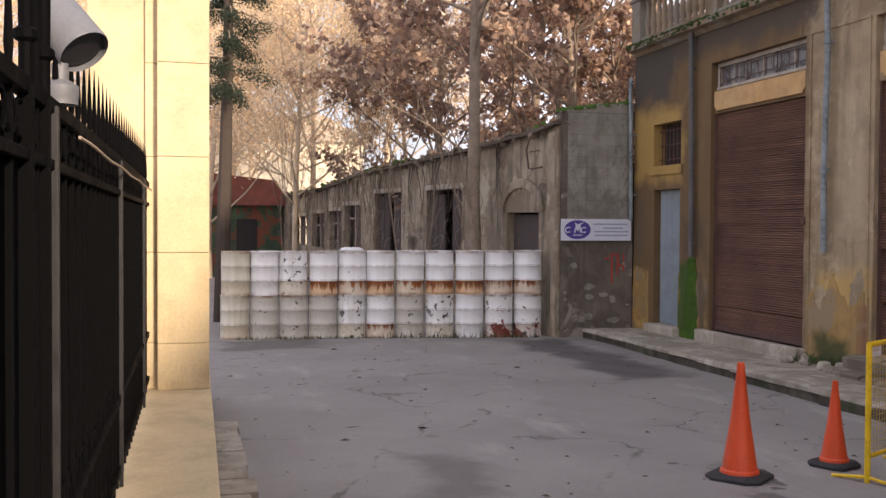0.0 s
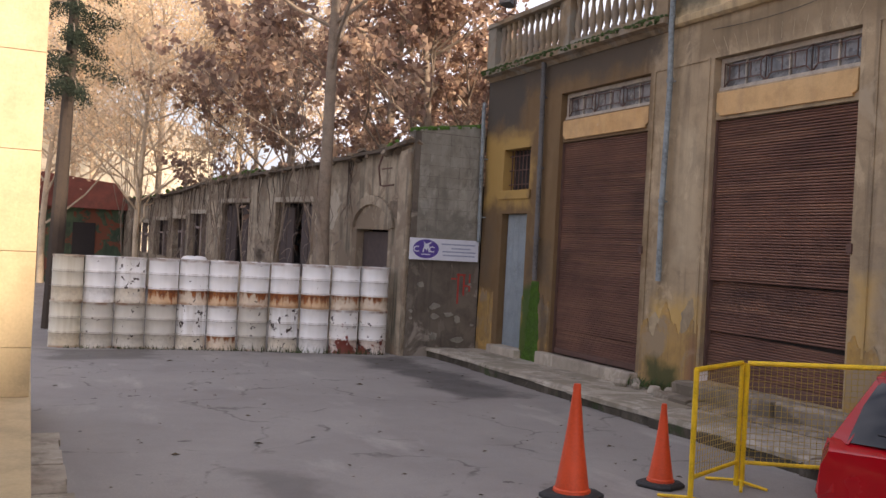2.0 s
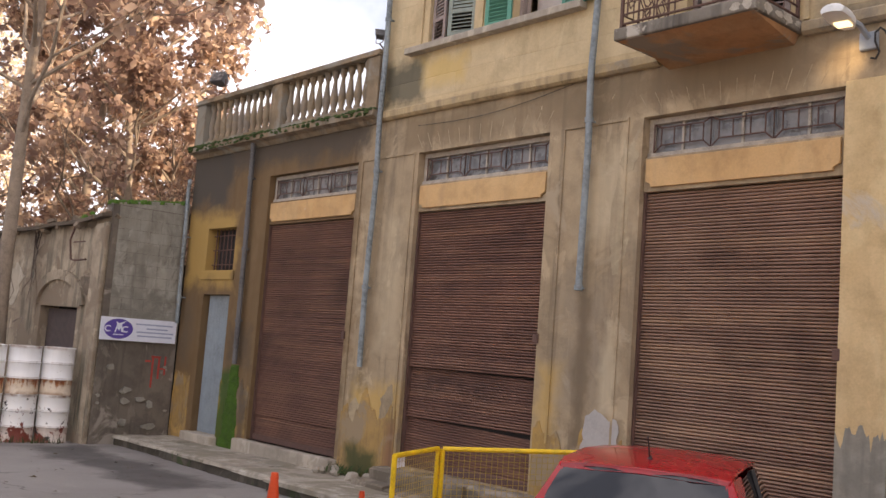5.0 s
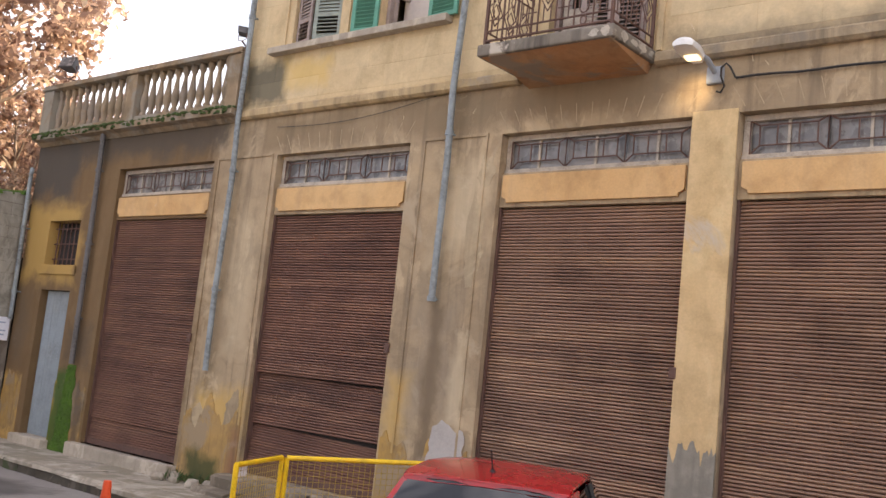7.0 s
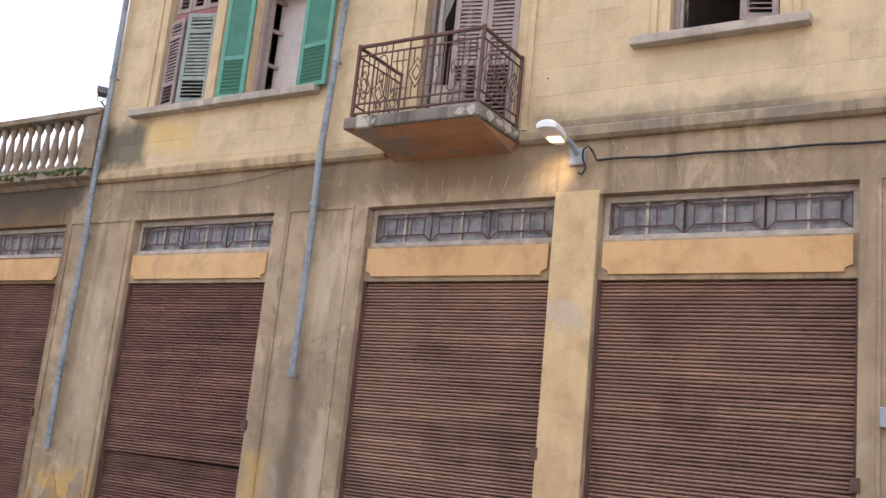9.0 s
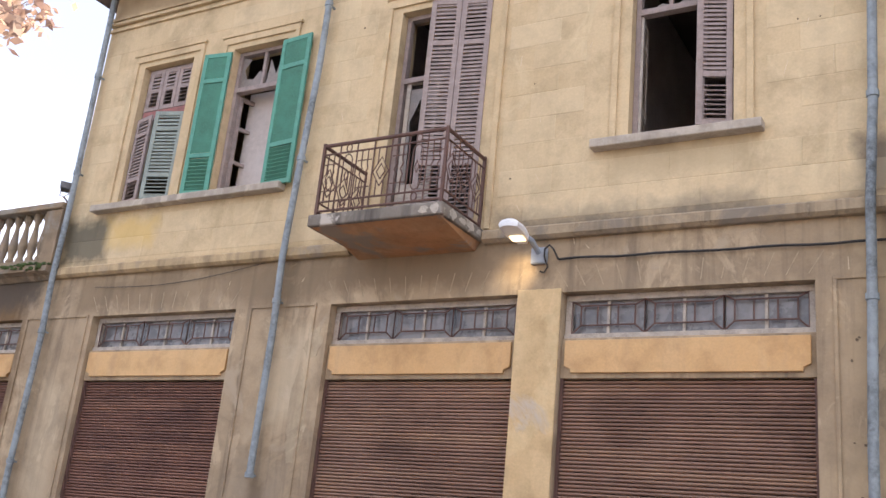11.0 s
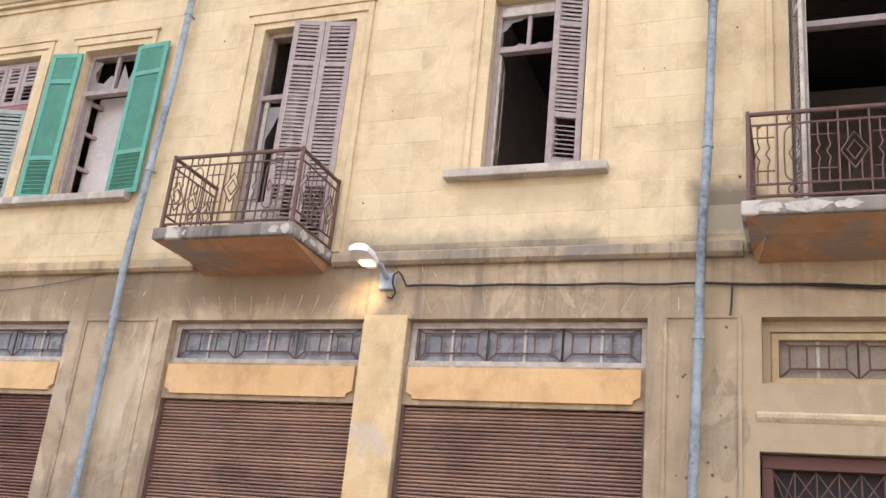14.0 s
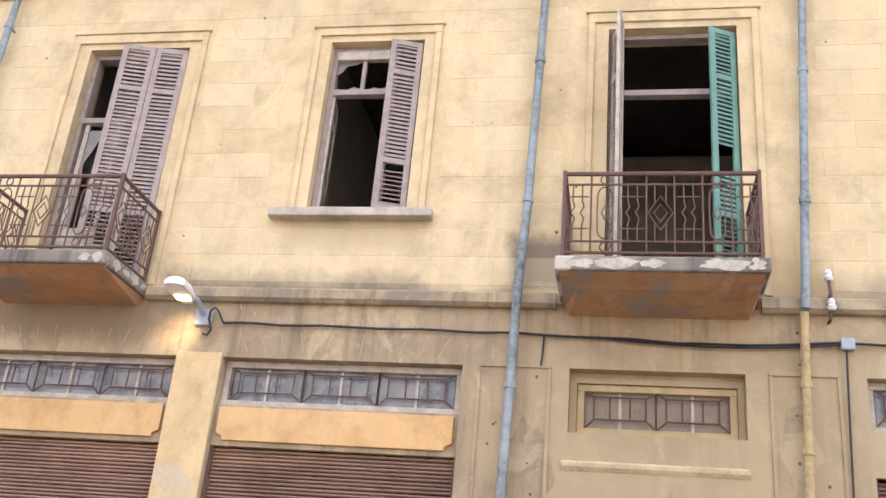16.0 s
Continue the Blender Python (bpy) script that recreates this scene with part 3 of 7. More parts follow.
# ---- ground ----
gm = MB()
gx = [-3000, -200, -60, -30, -8.4, -6.0, 0, 10, 20, 40, 200, 3000]
gy = [-3000, -200, -40, -12, -6, 0, 12, 60, 200, 3000]
gm.add([(x, y, ground_z(x)) for y in gy for x in gx],
       [(j * len(gx) + i, j * len(gx) + i + 1, (j + 1) * len(gx) + i + 1, (j + 1) * len(gx) + i) for j in range(len(gy) - 1) for i in range(len(gx) - 1)])
tagged(part("ground", gm, STREET, fix=False), "worn grey street of patched asphalt and concrete", "ground", kind="structure")


def kerb_y(x):
    return -1.12 - 0.055 * (x + 6.0)


# raised walk along the shops, with separate kerb stones
walkway = new("pavement")
tagged(walkway, "low raised pavement of worn concrete along the shops", "pavement", kind="structure")


def rough_block(a, b, y0, y1, z0, z1, r, wear=0.02):
    """A worn stone: chamfered along its top, its corners a little out of true. z0, z1: heights at a and b."""
    def j():
        return r.uniform(-wear, wear)
    rows = []
    for x, z in ((a, 0), (b, 1)):
        lo, hi = (z0, z1) if not isinstance(z1, tuple) else (z0, z1[z])
        rows.append([(x, y0 + j() * 0.5, lo), (x, y0 + j(), hi - 0.03 + j() * 0.5), (x, y0 + 0.03 + j(), hi + j() * 0.4), (x, y1, hi + j() * 0.3), (x, y1, lo)])
    mid = [tuple((p[k] + q[k]) / 2 + (j() if k else 0) for k in range(3)) for p, q in zip(*rows)]
    return MB().loft([rows[0], mid, rows[1]])


pm = MB()
for x0, x1 in ((-6.5, 0.0), (0.0, 6.0), (6.0, 18.0)):
    pm.loft([[(x, kerb_y(x) + 0.06, ground_z(x) - 0.05), (x, kerb_y(x) + 0.06, ground_z(x) + 0.145), (x, 0.3, ground_z(x) + 0.16), (x, 0.3, ground_z(x) - 0.05)] for x in (x0, x1)])
part("paving_bed", pm, KERB_EDGE, walkway)
rnd = random.Random(4)
x = -6.45
while x < 17:
    w = rnd.uniform(0.5, 1.1)
    ya = (kerb_y(x) + kerb_y(x + w)) / 2
    part("kerb_stone", rough_block(x + 0.01, x + w - 0.01, ya + rnd.uniform(-0.03, 0.03), ya + 0.14, ground_z(x) - 0.08, (ground_z(x) + 0.15, ground_z(x + w) + 0.15), rnd, 0.025), KERB_EDGE, walkway)
    x += w
x = -6.45
while x < 12:
    w = rnd.uniform(0.9, 1.9)
    ya, lift = (kerb_y(x) + kerb_y(x + w)) / 2 - 0.03 + rnd.uniform(-0.03, 0.03), rnd.uniform(0.175, 0.20)
    cut = ya + rnd.uniform(0.55, 0.75)
    part("paving_slab", rough_block(x + 0.008, x + w - 0.008, ya, cut, ground_z(x) + 0.13, (ground_z(x) + lift, ground_z(x + w) + lift), rnd, 0.014), KERB, walkway)
    part("paving_slab", rough_block(x + 0.008, x + w - 0.008, cut + 0.012, 0.0, ground_z(x) + 0.13, (ground_z(x) + lift - 0.01, ground_z(x + w) + lift - 0.01), rnd, 0.008), KERB, walkway)
    x += w

# ---- the two-storey shop house ----
house = thing("shop_house", (0, 0, 0), "old two-storey ochre shop house with a low wing and closed shutters", "building")
X0, XU, X1 = -6.55, -0.5, 22.0
SH_TOP, TR_BOT, TR_TOP = 4.33, 4.74, 5.21
BAYS = ((-3.66, -1.04), (0.44, 3.02), (4.48, 6.90), (7.40, 9.85))
BASES = (0.55, 0.66, 0.66, 0.66)
low_holes = [(a, b, z, TR_TOP) for (a, b), z in zip(BAYS, BASES)]
low_holes += [(-5.70, -4.70, 0.42, 3.07), (-5.74, -4.68, 3.53, 4.34), (10.87, 12.46, 4.60, 5.21), (10.84, 12.46, 0.62, 4.0),
              (13.50, 15.5, TR_BOT, TR_TOP), (13.50, 15.5, 0.62, SH_TOP)]
wm = holed(MB(), X0, X1, -0.1, 5.86, low_holes, 0.0, 0.35)
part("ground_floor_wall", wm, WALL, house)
up_holes = [(0.44, 1.43, 6.84, 9.05), (2.20, 3.16, 6.84, 9.02), (5.0, 6.28, 5.94, 9.0), (8.03, 9.12, 6.84, 9.01), (11.17, 12.51, 5.94, 9.07), (16.2, 17.4, 6.95, 9.14)]
um = holed(MB(), XU, X1, 5.86, 10.42, up_holes, 0.0, 0.35)
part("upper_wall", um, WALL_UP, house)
sm = MB()
sm.box(X0, X0 + 0.35, 0.35, 9.0, -0.1, 5.86)
sm.box(XU, XU + 0.35, 0.35, 9.0, 5.86, 10.42)
sm.box(X0, X1, 9.0, 9.35, -0.1, 10.42)
sm.box(X1 - 0.35, X1, 0.35, 9.0, -0.1, 10.42)
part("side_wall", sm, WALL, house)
fm = MB()
fm.box(X0 + 0.35, X1 - 0.35, 0.35, 9.0, 5.55, 5.85)
part("upper_floor", fm, ROOM, house)
for xx in (4.0, 7.4, 10.2, 14.5):
    part("partition", MB().box(xx, xx + 0.15, 0.36, 4.5, 5.86, 10.0), ROOM, house)
part("rear_partition", MB().box(XU + 0.36, X1 - 0.36, 4.5, 4.65, 5.86, 10.0), ROOM, house)
rm = MB()
rm.prism([(XU - 0.38, 10.42), (X1 + 0.3, 10.42), (X1 + 0.3, 10.52), (XU - 0.38, 10.52)], -0.42, 9.6)
part("eave", rm, EAVE_WOOD, house, "dark weathered wooden eave", 0.012)
rm = MB()
ridge = 12.0
rm.add([(XU - 0.40, -0.46, 10.525), (X1 + 0.35, -0.46, 10.525), (X1 - 3, 4.6, ridge), (XU + 4, 4.6, ridge), (XU - 0.40, 9.65, 10.525), (X1 + 0.35, 9.65, 10.525)],
       [(0, 1, 2, 3), (5, 4, 3, 2), (4, 0, 3), (1, 5, 2), (0, 4, 5, 1)])
part("roof", rm, plain("clay_roof", (0.32, 0.17, 0.10), 0.9, 0, 0.4, 4.0, 0.4), house)
gm = MB()
gm.tube([(XU - 0.38, -0.50, 10.47), (X1 + 0.3, -0.50, 10.47)], 0.065, 8)
part("eave_gutter", gm, GREY_PIPE, house, smooth=True)
# mouldings: steps under the eave, string course, wing cornice
cm = MB()
for dz, out in ((9.80, 0.035), (9.90, 0.06), (10.0, 0.035)):
    cm.box(XU - 0.005, X1, -out, 0.0, dz, dz + 0.055)
part("eave_moulding", cm, WALL_UP, house, "", 0.006)
cm = MB()
for a, b, mat in ((XU, 4.69, TRIM), (6.46, 10.72, WORN_TRIM), (12.62, X1, WORN_TRIM)):
    cm = MB()
    cm.add([(p, y, z) for p in (a, b) for y, z in ((0.0, 5.79), (-0.06, 5.79), (-0.10, 5.825), (-0.10, 5.915), (-0.07, 5.94), (0.0, 5.955))],
           [(0, 1, 2, 3, 4, 5), (11, 10, 9, 8, 7, 6), *[(i, 6 + i, 6 + (i + 1) % 6, (i + 1) % 6) for i in range(6)]])
    part("string_course", cm, mat, house)
cm = MB()
cm.add([(p, y, z) for p in (X0 + 0.06, XU) for y, z in ((0.3, 5.78), (-0.03, 5.78), (-0.10, 5.84), (-0.22, 5.87), (-0.22, 5.97), (0.3, 5.99))],
       [(0, 1, 2, 3, 4, 5), (11, 10, 9, 8, 7, 6), *[(i, 6 + i, 6 + (i + 1) % 6, (i + 1) % 6) for i in range(6)]])
part("wing_cornice", cm, PARAPET, house)
cm = MB()
cm.box(X0 + 0.36, XU, 0.31, 8.9, 5.86, 5.97)
part("wing_roof", cm, CONCRETE, house)
# moss along the wing cornice
mm = MB()
rnd = random.Random(7)
for k in range(620):
    xx = X0 + 0.08 + 6.0 * rnd.random() ** 1.3
    yy, r = rnd.uniform(-0.235, -0.1), rnd.uniform(0.02, 0.055)
    zz = 5.972 if yy > -0.215 else rnd.uniform(5.88, 5.975)
    mm.lathe([(r, -0.01), (r * 0.8, r * 0.5), (r * 0.2, r * 0.8)], (xx, yy, zz), 5)
part("moss", mm, MOSS_DARK, house, "dark green moss on the cornice", smooth=True, kind="stuff")

# balustrade on the wing
bal = thing("balustrade", (X0, -0.1, 5.985), "weathered concrete balustrade with turned balusters on the wing roof", "balustrade")
posts = (X0 + 0.31, -3.45, XU - 0.17)
for px in posts:
    b = MB()
    b.box(px - 0.17, px + 0.17, -0.16, 0.10, 5.985, 6.83)
    part("pedestal", b, PARAPET, bal, "", 0.012)
for a, b2 in ((posts[0] + 0.17, posts[1] - 0.17), (posts[1] + 0.17, posts[2] - 0.17)):
    b = MB()
    b.box(a, b2, -0.13, 0.07, 5.985, 6.08)
    part("plinth", b, PARAPET, bal, "", 0.01)
b = MB()
b.box(X0 + 0.10, XU - 0.005, -0.20, 0.14, 6.832, 6.87)
b.box(X0 + 0.12, XU - 0.005, -0.17, 0.11, 6.872, 6.94)
part("coping", b, PARAPET, bal, "", 0.014)
prof = [(0.065, 0), (0.065, 0.05), (0.04, 0.09), (0.065, 0.20), (0.07, 0.28), (0.05, 0.42), (0.034, 0.54), (0.032, 0.60), (0.055, 0.65), (0.06, 0.70), (0.06, 0.755)]
bm0 = MB().lathe(prof, (0, 0, 0), 10).mesh("baluster", smooth=True)
bm0.materials.append(plaster("baluster_render", (0.27, 0.205, 0.135), (0.38, 0.30, 0.205), (0.09, 0.08, 0.06), 0.8, (0.5, 0.6), None, (0.24, 0.2, 0.16)))
for a, b2 in ((posts[0] + 0.17, posts[1] - 0.17), (posts[1] + 0.17, posts[2] - 0.17)):
    k = 11
    for i in range(k):
        o = new("baluster", bm0)
        o.parent = bal
        o.location = Vector((a + (i + 0.5) * (b2 - a) / k, -0.03, 6.08)) - Vector(base_of(bal))

# ---- shop fronts ----
rnd = random.Random(11)


def slat_mesh(w, h, steel):
    """A curved steel slat, seen from outside, with its hooked seam."""
    m = MB()
    prof = [(0.012, 0.0), (-0.012, 0.004), (-0.021, h * 0.32), (-0.021, h * 0.55), (-0.011, h * 0.78), (0.008, h - 0.006), (0.015, h - 0.001)]
    m.loft([[(px, y, z) for y, z in prof] for px in (0.0, w)], closed=False, caps=False)
    me = m.mesh("slat", smooth=True)
    me.materials.append(steel)
    return me


def roller_shutter(x0, x1, z0, z1, label, dent=(), steel=SHUTTER):
    """dent: (height, depth, spread, sag) of each buckle in the curtain."""
    w = x1 - x0 - 0.06
    t = thing("roller_shutter", (x0, 0.13, z0), label, "shutter", "closed shop shutters")
    h = 0.0375
    me = slat_mesh(w, h, steel)
    n = int((z1 - z0 - 0.10) / h)
    for i in range(n):
        z = z0 + 0.10 + i * h
        o = new("slat", me)
        o.parent = t
        out, tilt = rnd.uniform(-0.003, 0.003), rnd.uniform(-0.001, 0.001)
        for zz, dep, spread, sag in dent:
            g = math.exp(-((z - zz) / spread) ** 2) if spread > 0 else (math.exp((z - zz) / -spread) if z < zz else 0.0)
            out -= dep * g
            tilt += sag * g
        o.matrix_basis = pose(0.03, out, z - z0, 0, math.degrees(tilt), 0)
    b = MB()
    b.box(x0 + 0.02, x1 - 0.02, 0.10, 0.15, z0 + 0.002, z0 + 0.10)
    part("bottom_rail", b, RUSTY_IRON, t, "", 0.008)
    for s in (x0 + 0.004, x1 - 0.034):
        b = MB()
        b.box(s, s + 0.03, 0.075, 0.175, z0 + 0.002, z1 - 0.004)
        part("guide_rail", b, RUSTY_IRON, t)
    # near-black sheet, the shade behind the slats put into its colour
    b = MB()
    b.box(x0 + 0.004, x1 - 0.004, 0.20, 0.24, z0 + 0.002, z1 - 0.004)
    part("backing", b, INSIDE_SHADE, t)
    b = MB()
    b.box(x1 - 0.05, x1 + 0.03, 0.0 - 0.03, 0.06, z0 + 1.85, z0 + 1.97)
    part("lock_hasp", b, RUSTY_IRON, t, "", 0.008)
    return t


def transom(x0, x1, z0, z1, panels, name="transom_window", wood=None, glass=None, back=0.05):
    """A long low window with a wooden frame, dusty panes and a wrought grille."""
    t = thing(name, (x0, 0.1, z0), "long transom window with a grimy pale frame and geometric iron grille", "window", "transoms over the shops")
    f = MB()
    e = 0.07
    f.box(x0 + 0.003, x1 - 0.003, 0.07 + back, 0.16 + back, z1 - e, z1 - 0.003)
    f.box(x0 + 0.003, x1 - 0.003, 0.05 + back, 0.16 + back, z0 + 0.003, z0 + e * 0.8)
    f.box(x0 + 0.003, x0 + e, 0.07 + back, 0.16 + back, z0 + e * 0.8, z1 - e)
    f.box(x1 - e, x1 - 0.003, 0.07 + back, 0.16 + back, z0 + e * 0.8, z1 - e)
    part("frame", f, wood or PALE_WOOD, t, "", 0.006)
    xa, xb, za, zb = x0 + e, x1 - e, z0 + e * 0.8, z1 - e
    w = (xb - xa) / panels
    for i in range(panels):
        g = MB()
        g.box(xa + i * w + 0.004, xa + (i + 1) * w - 0.004, 0.125 + back, 0.131 + back, za, zb)
        part("pane", g, glass or OLD_GLASS, t)
    for i in range(panels):
        g = MB()
        a, b = xa + i * w, xa + (i + 1) * w
        c = min(0.10, w * 0.14)
        hz = 0.08 + back

        def bar(p, q):
            g.ring((p[0], hz, p[1]), (q[0], hz, q[1]), 0.009, 0.009, 5)

        ia, ib = a + c, b - c
        zl, zh = za + 0.09, zb - 0.05
        bar((a, za), (a, zb)), bar((b, za), (b, zb))
        bar((a, zb), (ia, zh)), bar((b, zb), (ib, zh)), bar((a, za), (ia, zl)), bar((b, za), (ib, zl))
        bar((ia, zh), (ib, zh)), bar((ia, zl), (ib, zl)), bar((ia, zl), (ia, zh)), bar((ib, zl), (ib, zh))
        for k in (0.36, 0.64):
            bar((a + k * w, zl), (a + k * w, zh))
        part("grille", g, RUSTY_IRON, t)
    g = MB()
    for i in range(panels):
        g.box(xa + (i + 0.5) * w - 0.014, xa + (i + 0.5) * w + 0.014, 0.10 + back, 0.14 + back, za, zb)
    part("glazing_bar", g, PALE_WOOD, t)
    return t


def lintel(x0, x1, z0, z1):
    """A painted panel with notched corners over a shutter."""
    b = MB()
    b.box(x0 + 0.002, x1 - 0.002, 0.06, 0.30, z0, z1)
    part("lintel", b, WALL, house, "", 0.006)
    b, c = MB(), 0.07
    a0, a1, c0, c1 = x0 + 0.05, x1 - 0.05, z0 + 0.05, z1 - 0.03
    b.prism([(a0 + c, c0), (a1 - c, c0), (a1 - c, c0 + c * 0.5), (a1, c0 + c), (a1, c1), (a0, c1), (a0, c0 + c), (a0 + c, c0 + c * 0.5)], 0.025, 0.062)
    part("lintel_panel", b, PANEL, house, "orange-yellow painted panel with notched corners", 0.006)


SHUT_LABELS = ("closed brown rusty roller shutter above a stone threshold", "closed brown roller shutter, buckled near its foot",
               "closed brown corrugated roller shutter behind the red car", "wide closed brown roller shutter beside the pale pier")
DENTS = (((0.98, -0.03, -0.2, 0.006), (1.9, -0.012, -0.1, 0.0)), ((2.06, -0.055, -0.28, 0.014), (1.35, -0.05, -0.3, 0.03), (2.12, 0.02, 0.08, 0.0)), ((1.6, 0.012, 0.06, 0.0),), ())
for (a, b), zb, lab, dn, pan, steel in zip(BAYS, BASES, SHUT_LABELS, DENTS, (3, 3, 3, 3), (SHUTTER_DARK, SHUTTER_DARK, SHUTTER, SHUTTER)):
    roller_shutter(a, b, zb, SH_TOP, lab, dn, steel)
    lintel(a, b, SH_TOP, TR_BOT)
    transom(a, b, TR_BOT, TR_TOP, pan)
roller_shutter(13.50, 15.5, 0.62, SH_TOP, "closed brown roller shutter at the far end of the shops")
lintel(13.50, 15.5, SH_TOP, TR_BOT)
transom(13.50, 15.5, TR_BOT, TR_TOP, 3)
transom(10.94, 12.40, 4.63, 5.11, 2, wood=TAN_WOOD, glass=TAN_DUST, back=0.09)
m = MB()
m.box(10.872, 12.458, 0.13, 0.30, 5.11, 5.208), m.box(10.872, 12.458, 0.10, 0.30, 4.602, 4.63), m.box(10.872, 10.94, 0.13, 0.30, 4.63, 5.11), m.box(12.40, 12.458, 0.13, 0.30, 4.63, 5.11)
part("transom_reveal", m, WALL, house)

# worn ledge between the right transom and its door
m = MB()
m.add([(p, y, z) for p in (10.82, 12.47) for y, z in ((0.0, 4.25), (-0.035, 4.29), (-0.045, 4.325), (0.0, 4.35))], [(0, 1, 2, 3), (7, 6, 5, 4), *[(i, 4 + i, 4 + (i + 1) % 4, (i + 1) % 4) for i in range(4)]])
part("door_hood", m, PALE_LEDGE, house, "worn pale ledge over the shop door", 0.008)

# thresholds
for a, b, z in ((-3.88, -0.97, 0.55), (-5.80, -4.66, 0.47)):
    s = MB()
    s.box(a, b, -0.16, 0.30, ground_z(a) + 0.12, z)
    part("threshold", s, SILL, house, "worn stone threshold", 0.02)
rnd = random.Random(8)
for zb, zt, yf, yb in ((0.34, 0.655, -0.32, 0.30), (0.24, 0.47, -0.62, -0.33)):
    x = 0.25
    while x < 10.1:
        w = min(rnd.uniform(0.7, 1.4), 10.2 - x)
        part("step_stone", rough_block(x + 0.01, x + w - 0.01, yf + rnd.uniform(-0.05, 0.03), yb, zb, zt + rnd.uniform(-0.03, 0.0), rnd, 0.025), STEP, house, "worn stone of the shop steps")
        x += w

# side door of tin and the barred vent over it
d = thing("tin_door", (-5.2, 0.15, 0.42), "closed narrow door of pale corrugated tin", "door")
m = MB()
xs = [-5.69 + i * 0.0163 for i in range(61)]
m.loft([[(xx, 0.14 + 0.019 * math.sin(i * 1.35), z) for i, xx in enumerate(xs)] for z in (0.475, 3.06)], closed=False, caps=False)
part("tin_sheet", m, TIN, d, "", 0, True)
m = MB()
m.box(-5.695, -4.705, 0.19, 0.23, 0.475, 3.065)
part("door_leaf", m, OLD_WOOD, d)
v = thing("vent_window", (-5.2, 0.15, 3.53), "small dark barred window over the tin door", "window")
# near-black sheet stands in for the unlit room behind the bars
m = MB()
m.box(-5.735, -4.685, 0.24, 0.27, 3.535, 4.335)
part("pane", m, INSIDE_SHADE, v)
m = MB()
for i in range(7):
    m.ring((-5.64 + i * 0.144, 0.14, 3.535), (-5.64 + i * 0.144, 0.14, 4.335), 0.012, 0.012, 5)
for z in (3.65, 3.93, 4.21):
    m.ring((-5.735, 0.14, z), (-4.685, 0.14, z), 0.012, 0.012, 5)
part("grille", m, RUSTY_IRON, v)
m = MB()
m.box(-5.82, -4.60, -0.035, 0.0, 3.35, 3.52)
part("vent_sill", m, WALL, house, "", 0.01)

# right bay: dark recessed door with a grille
d = thing("shop_door", (11.73, 0.2, 0.62), "dark closed shop door with an iron lattice", "door")
# leaf coloured near-black to carry the shade of the recess
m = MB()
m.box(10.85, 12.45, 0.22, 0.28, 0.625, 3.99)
part("door_leaf", m, INSIDE_SHADE, d)
m = MB()
m.box(10.85, 12.45, 0.10, 0.20, 3.87, 3.99)
m.box(10.85, 10.94, 0.10, 0.20, 0.625, 3.87)
m.box(12.36, 12.45, 0.10, 0.20, 0.625, 3.87)
part("door_frame", m, plain("dark_red_wood", (0.11, 0.045, 0.035), 0.7, 0, 0.3, 8.0, 0.2), d, "", 0.008)
m = MB()
for i in range(9):
    xx = 10.94 + i * 0.1775
    m.ring((xx, 0.16, 0.63), (xx, 0.16, 3.87), 0.008, 0.008, 5)
for i in range(-2, 9):
    for s in (1, -1):
        xa = 10.94 + i * 0.1775
        m.ring((max(10.94, min(12.36, xa)), 0.16, 3.35), (max(10.94, min(12.36, xa + s * 0.355)), 0.16, 3.86), 0.007, 0.007, 5)
part("lattice", m, RUSTY_IRON, d)

# pilaster panels: shallow frames on the wide piers
for a, b in ((-0.93, 0.36), (3.26, 4.28), (10.0, 10.70), (12.66, 13.28)):
    m = MB()
    for bx in ((a, b, 5.20, 5.235), (a, a + 0.035, 1.3, 5.20), (b - 0.035, b, 1.3, 5.20)):
        m.box(bx[0], bx[1], -0.018, 0.0, bx[2], bx[3])
    part("pilaster_frame", m, WALL, house, "", 0.004)
m = MB()
m.box(6.905, 7.395, -0.022, 0.0, 0.62, 5.25)
part("pier_facing", m, PIER, house, "pale yellow painted pier", 0.006)
m = MB()
m.prism([(6.905, 0.62), (7.395, 0.62)] + [(7.395 - 0.49 * i / 24, 1.85 + 0.3 * noise.noise((i * 0.21, 3, 1)) + 0.12 * noise.noise((i * 0.8, 5, 1))) for i in range(25)], -0.025, 0.0)
part("pier_foot", m, CONCRETE, house, "bared grey foot of the pale pier")
# flaked footings, each patch with its own ragged outline
rnd = random.Random(5)
FOOT = ((-6.55, -5.9), (-4.72, -3.72), (-0.94, 0.38), (3.06, 4.42))
for a, b in FOOT:
    m = MB()
    n = 44
    top = [1.0 + 0.7 * noise.noise((a + i * 0.10, 2.1, 0)) + 0.14 * noise.noise((a + i * 0.33, 5.1, 0)) + rnd.uniform(-0.02, 0.02) for i in range(n + 1)]
    poly = [(a, 0.2), (b, 0.2)] + [(b - (b - a) * i / n, top[i] + 0.35) for i in range(n + 1)]
    m.prism(poly, -0.012, 0.0)
    part("flaked_footing", m, WALL_LOW, house, "flaked and stained render at the wall foot")


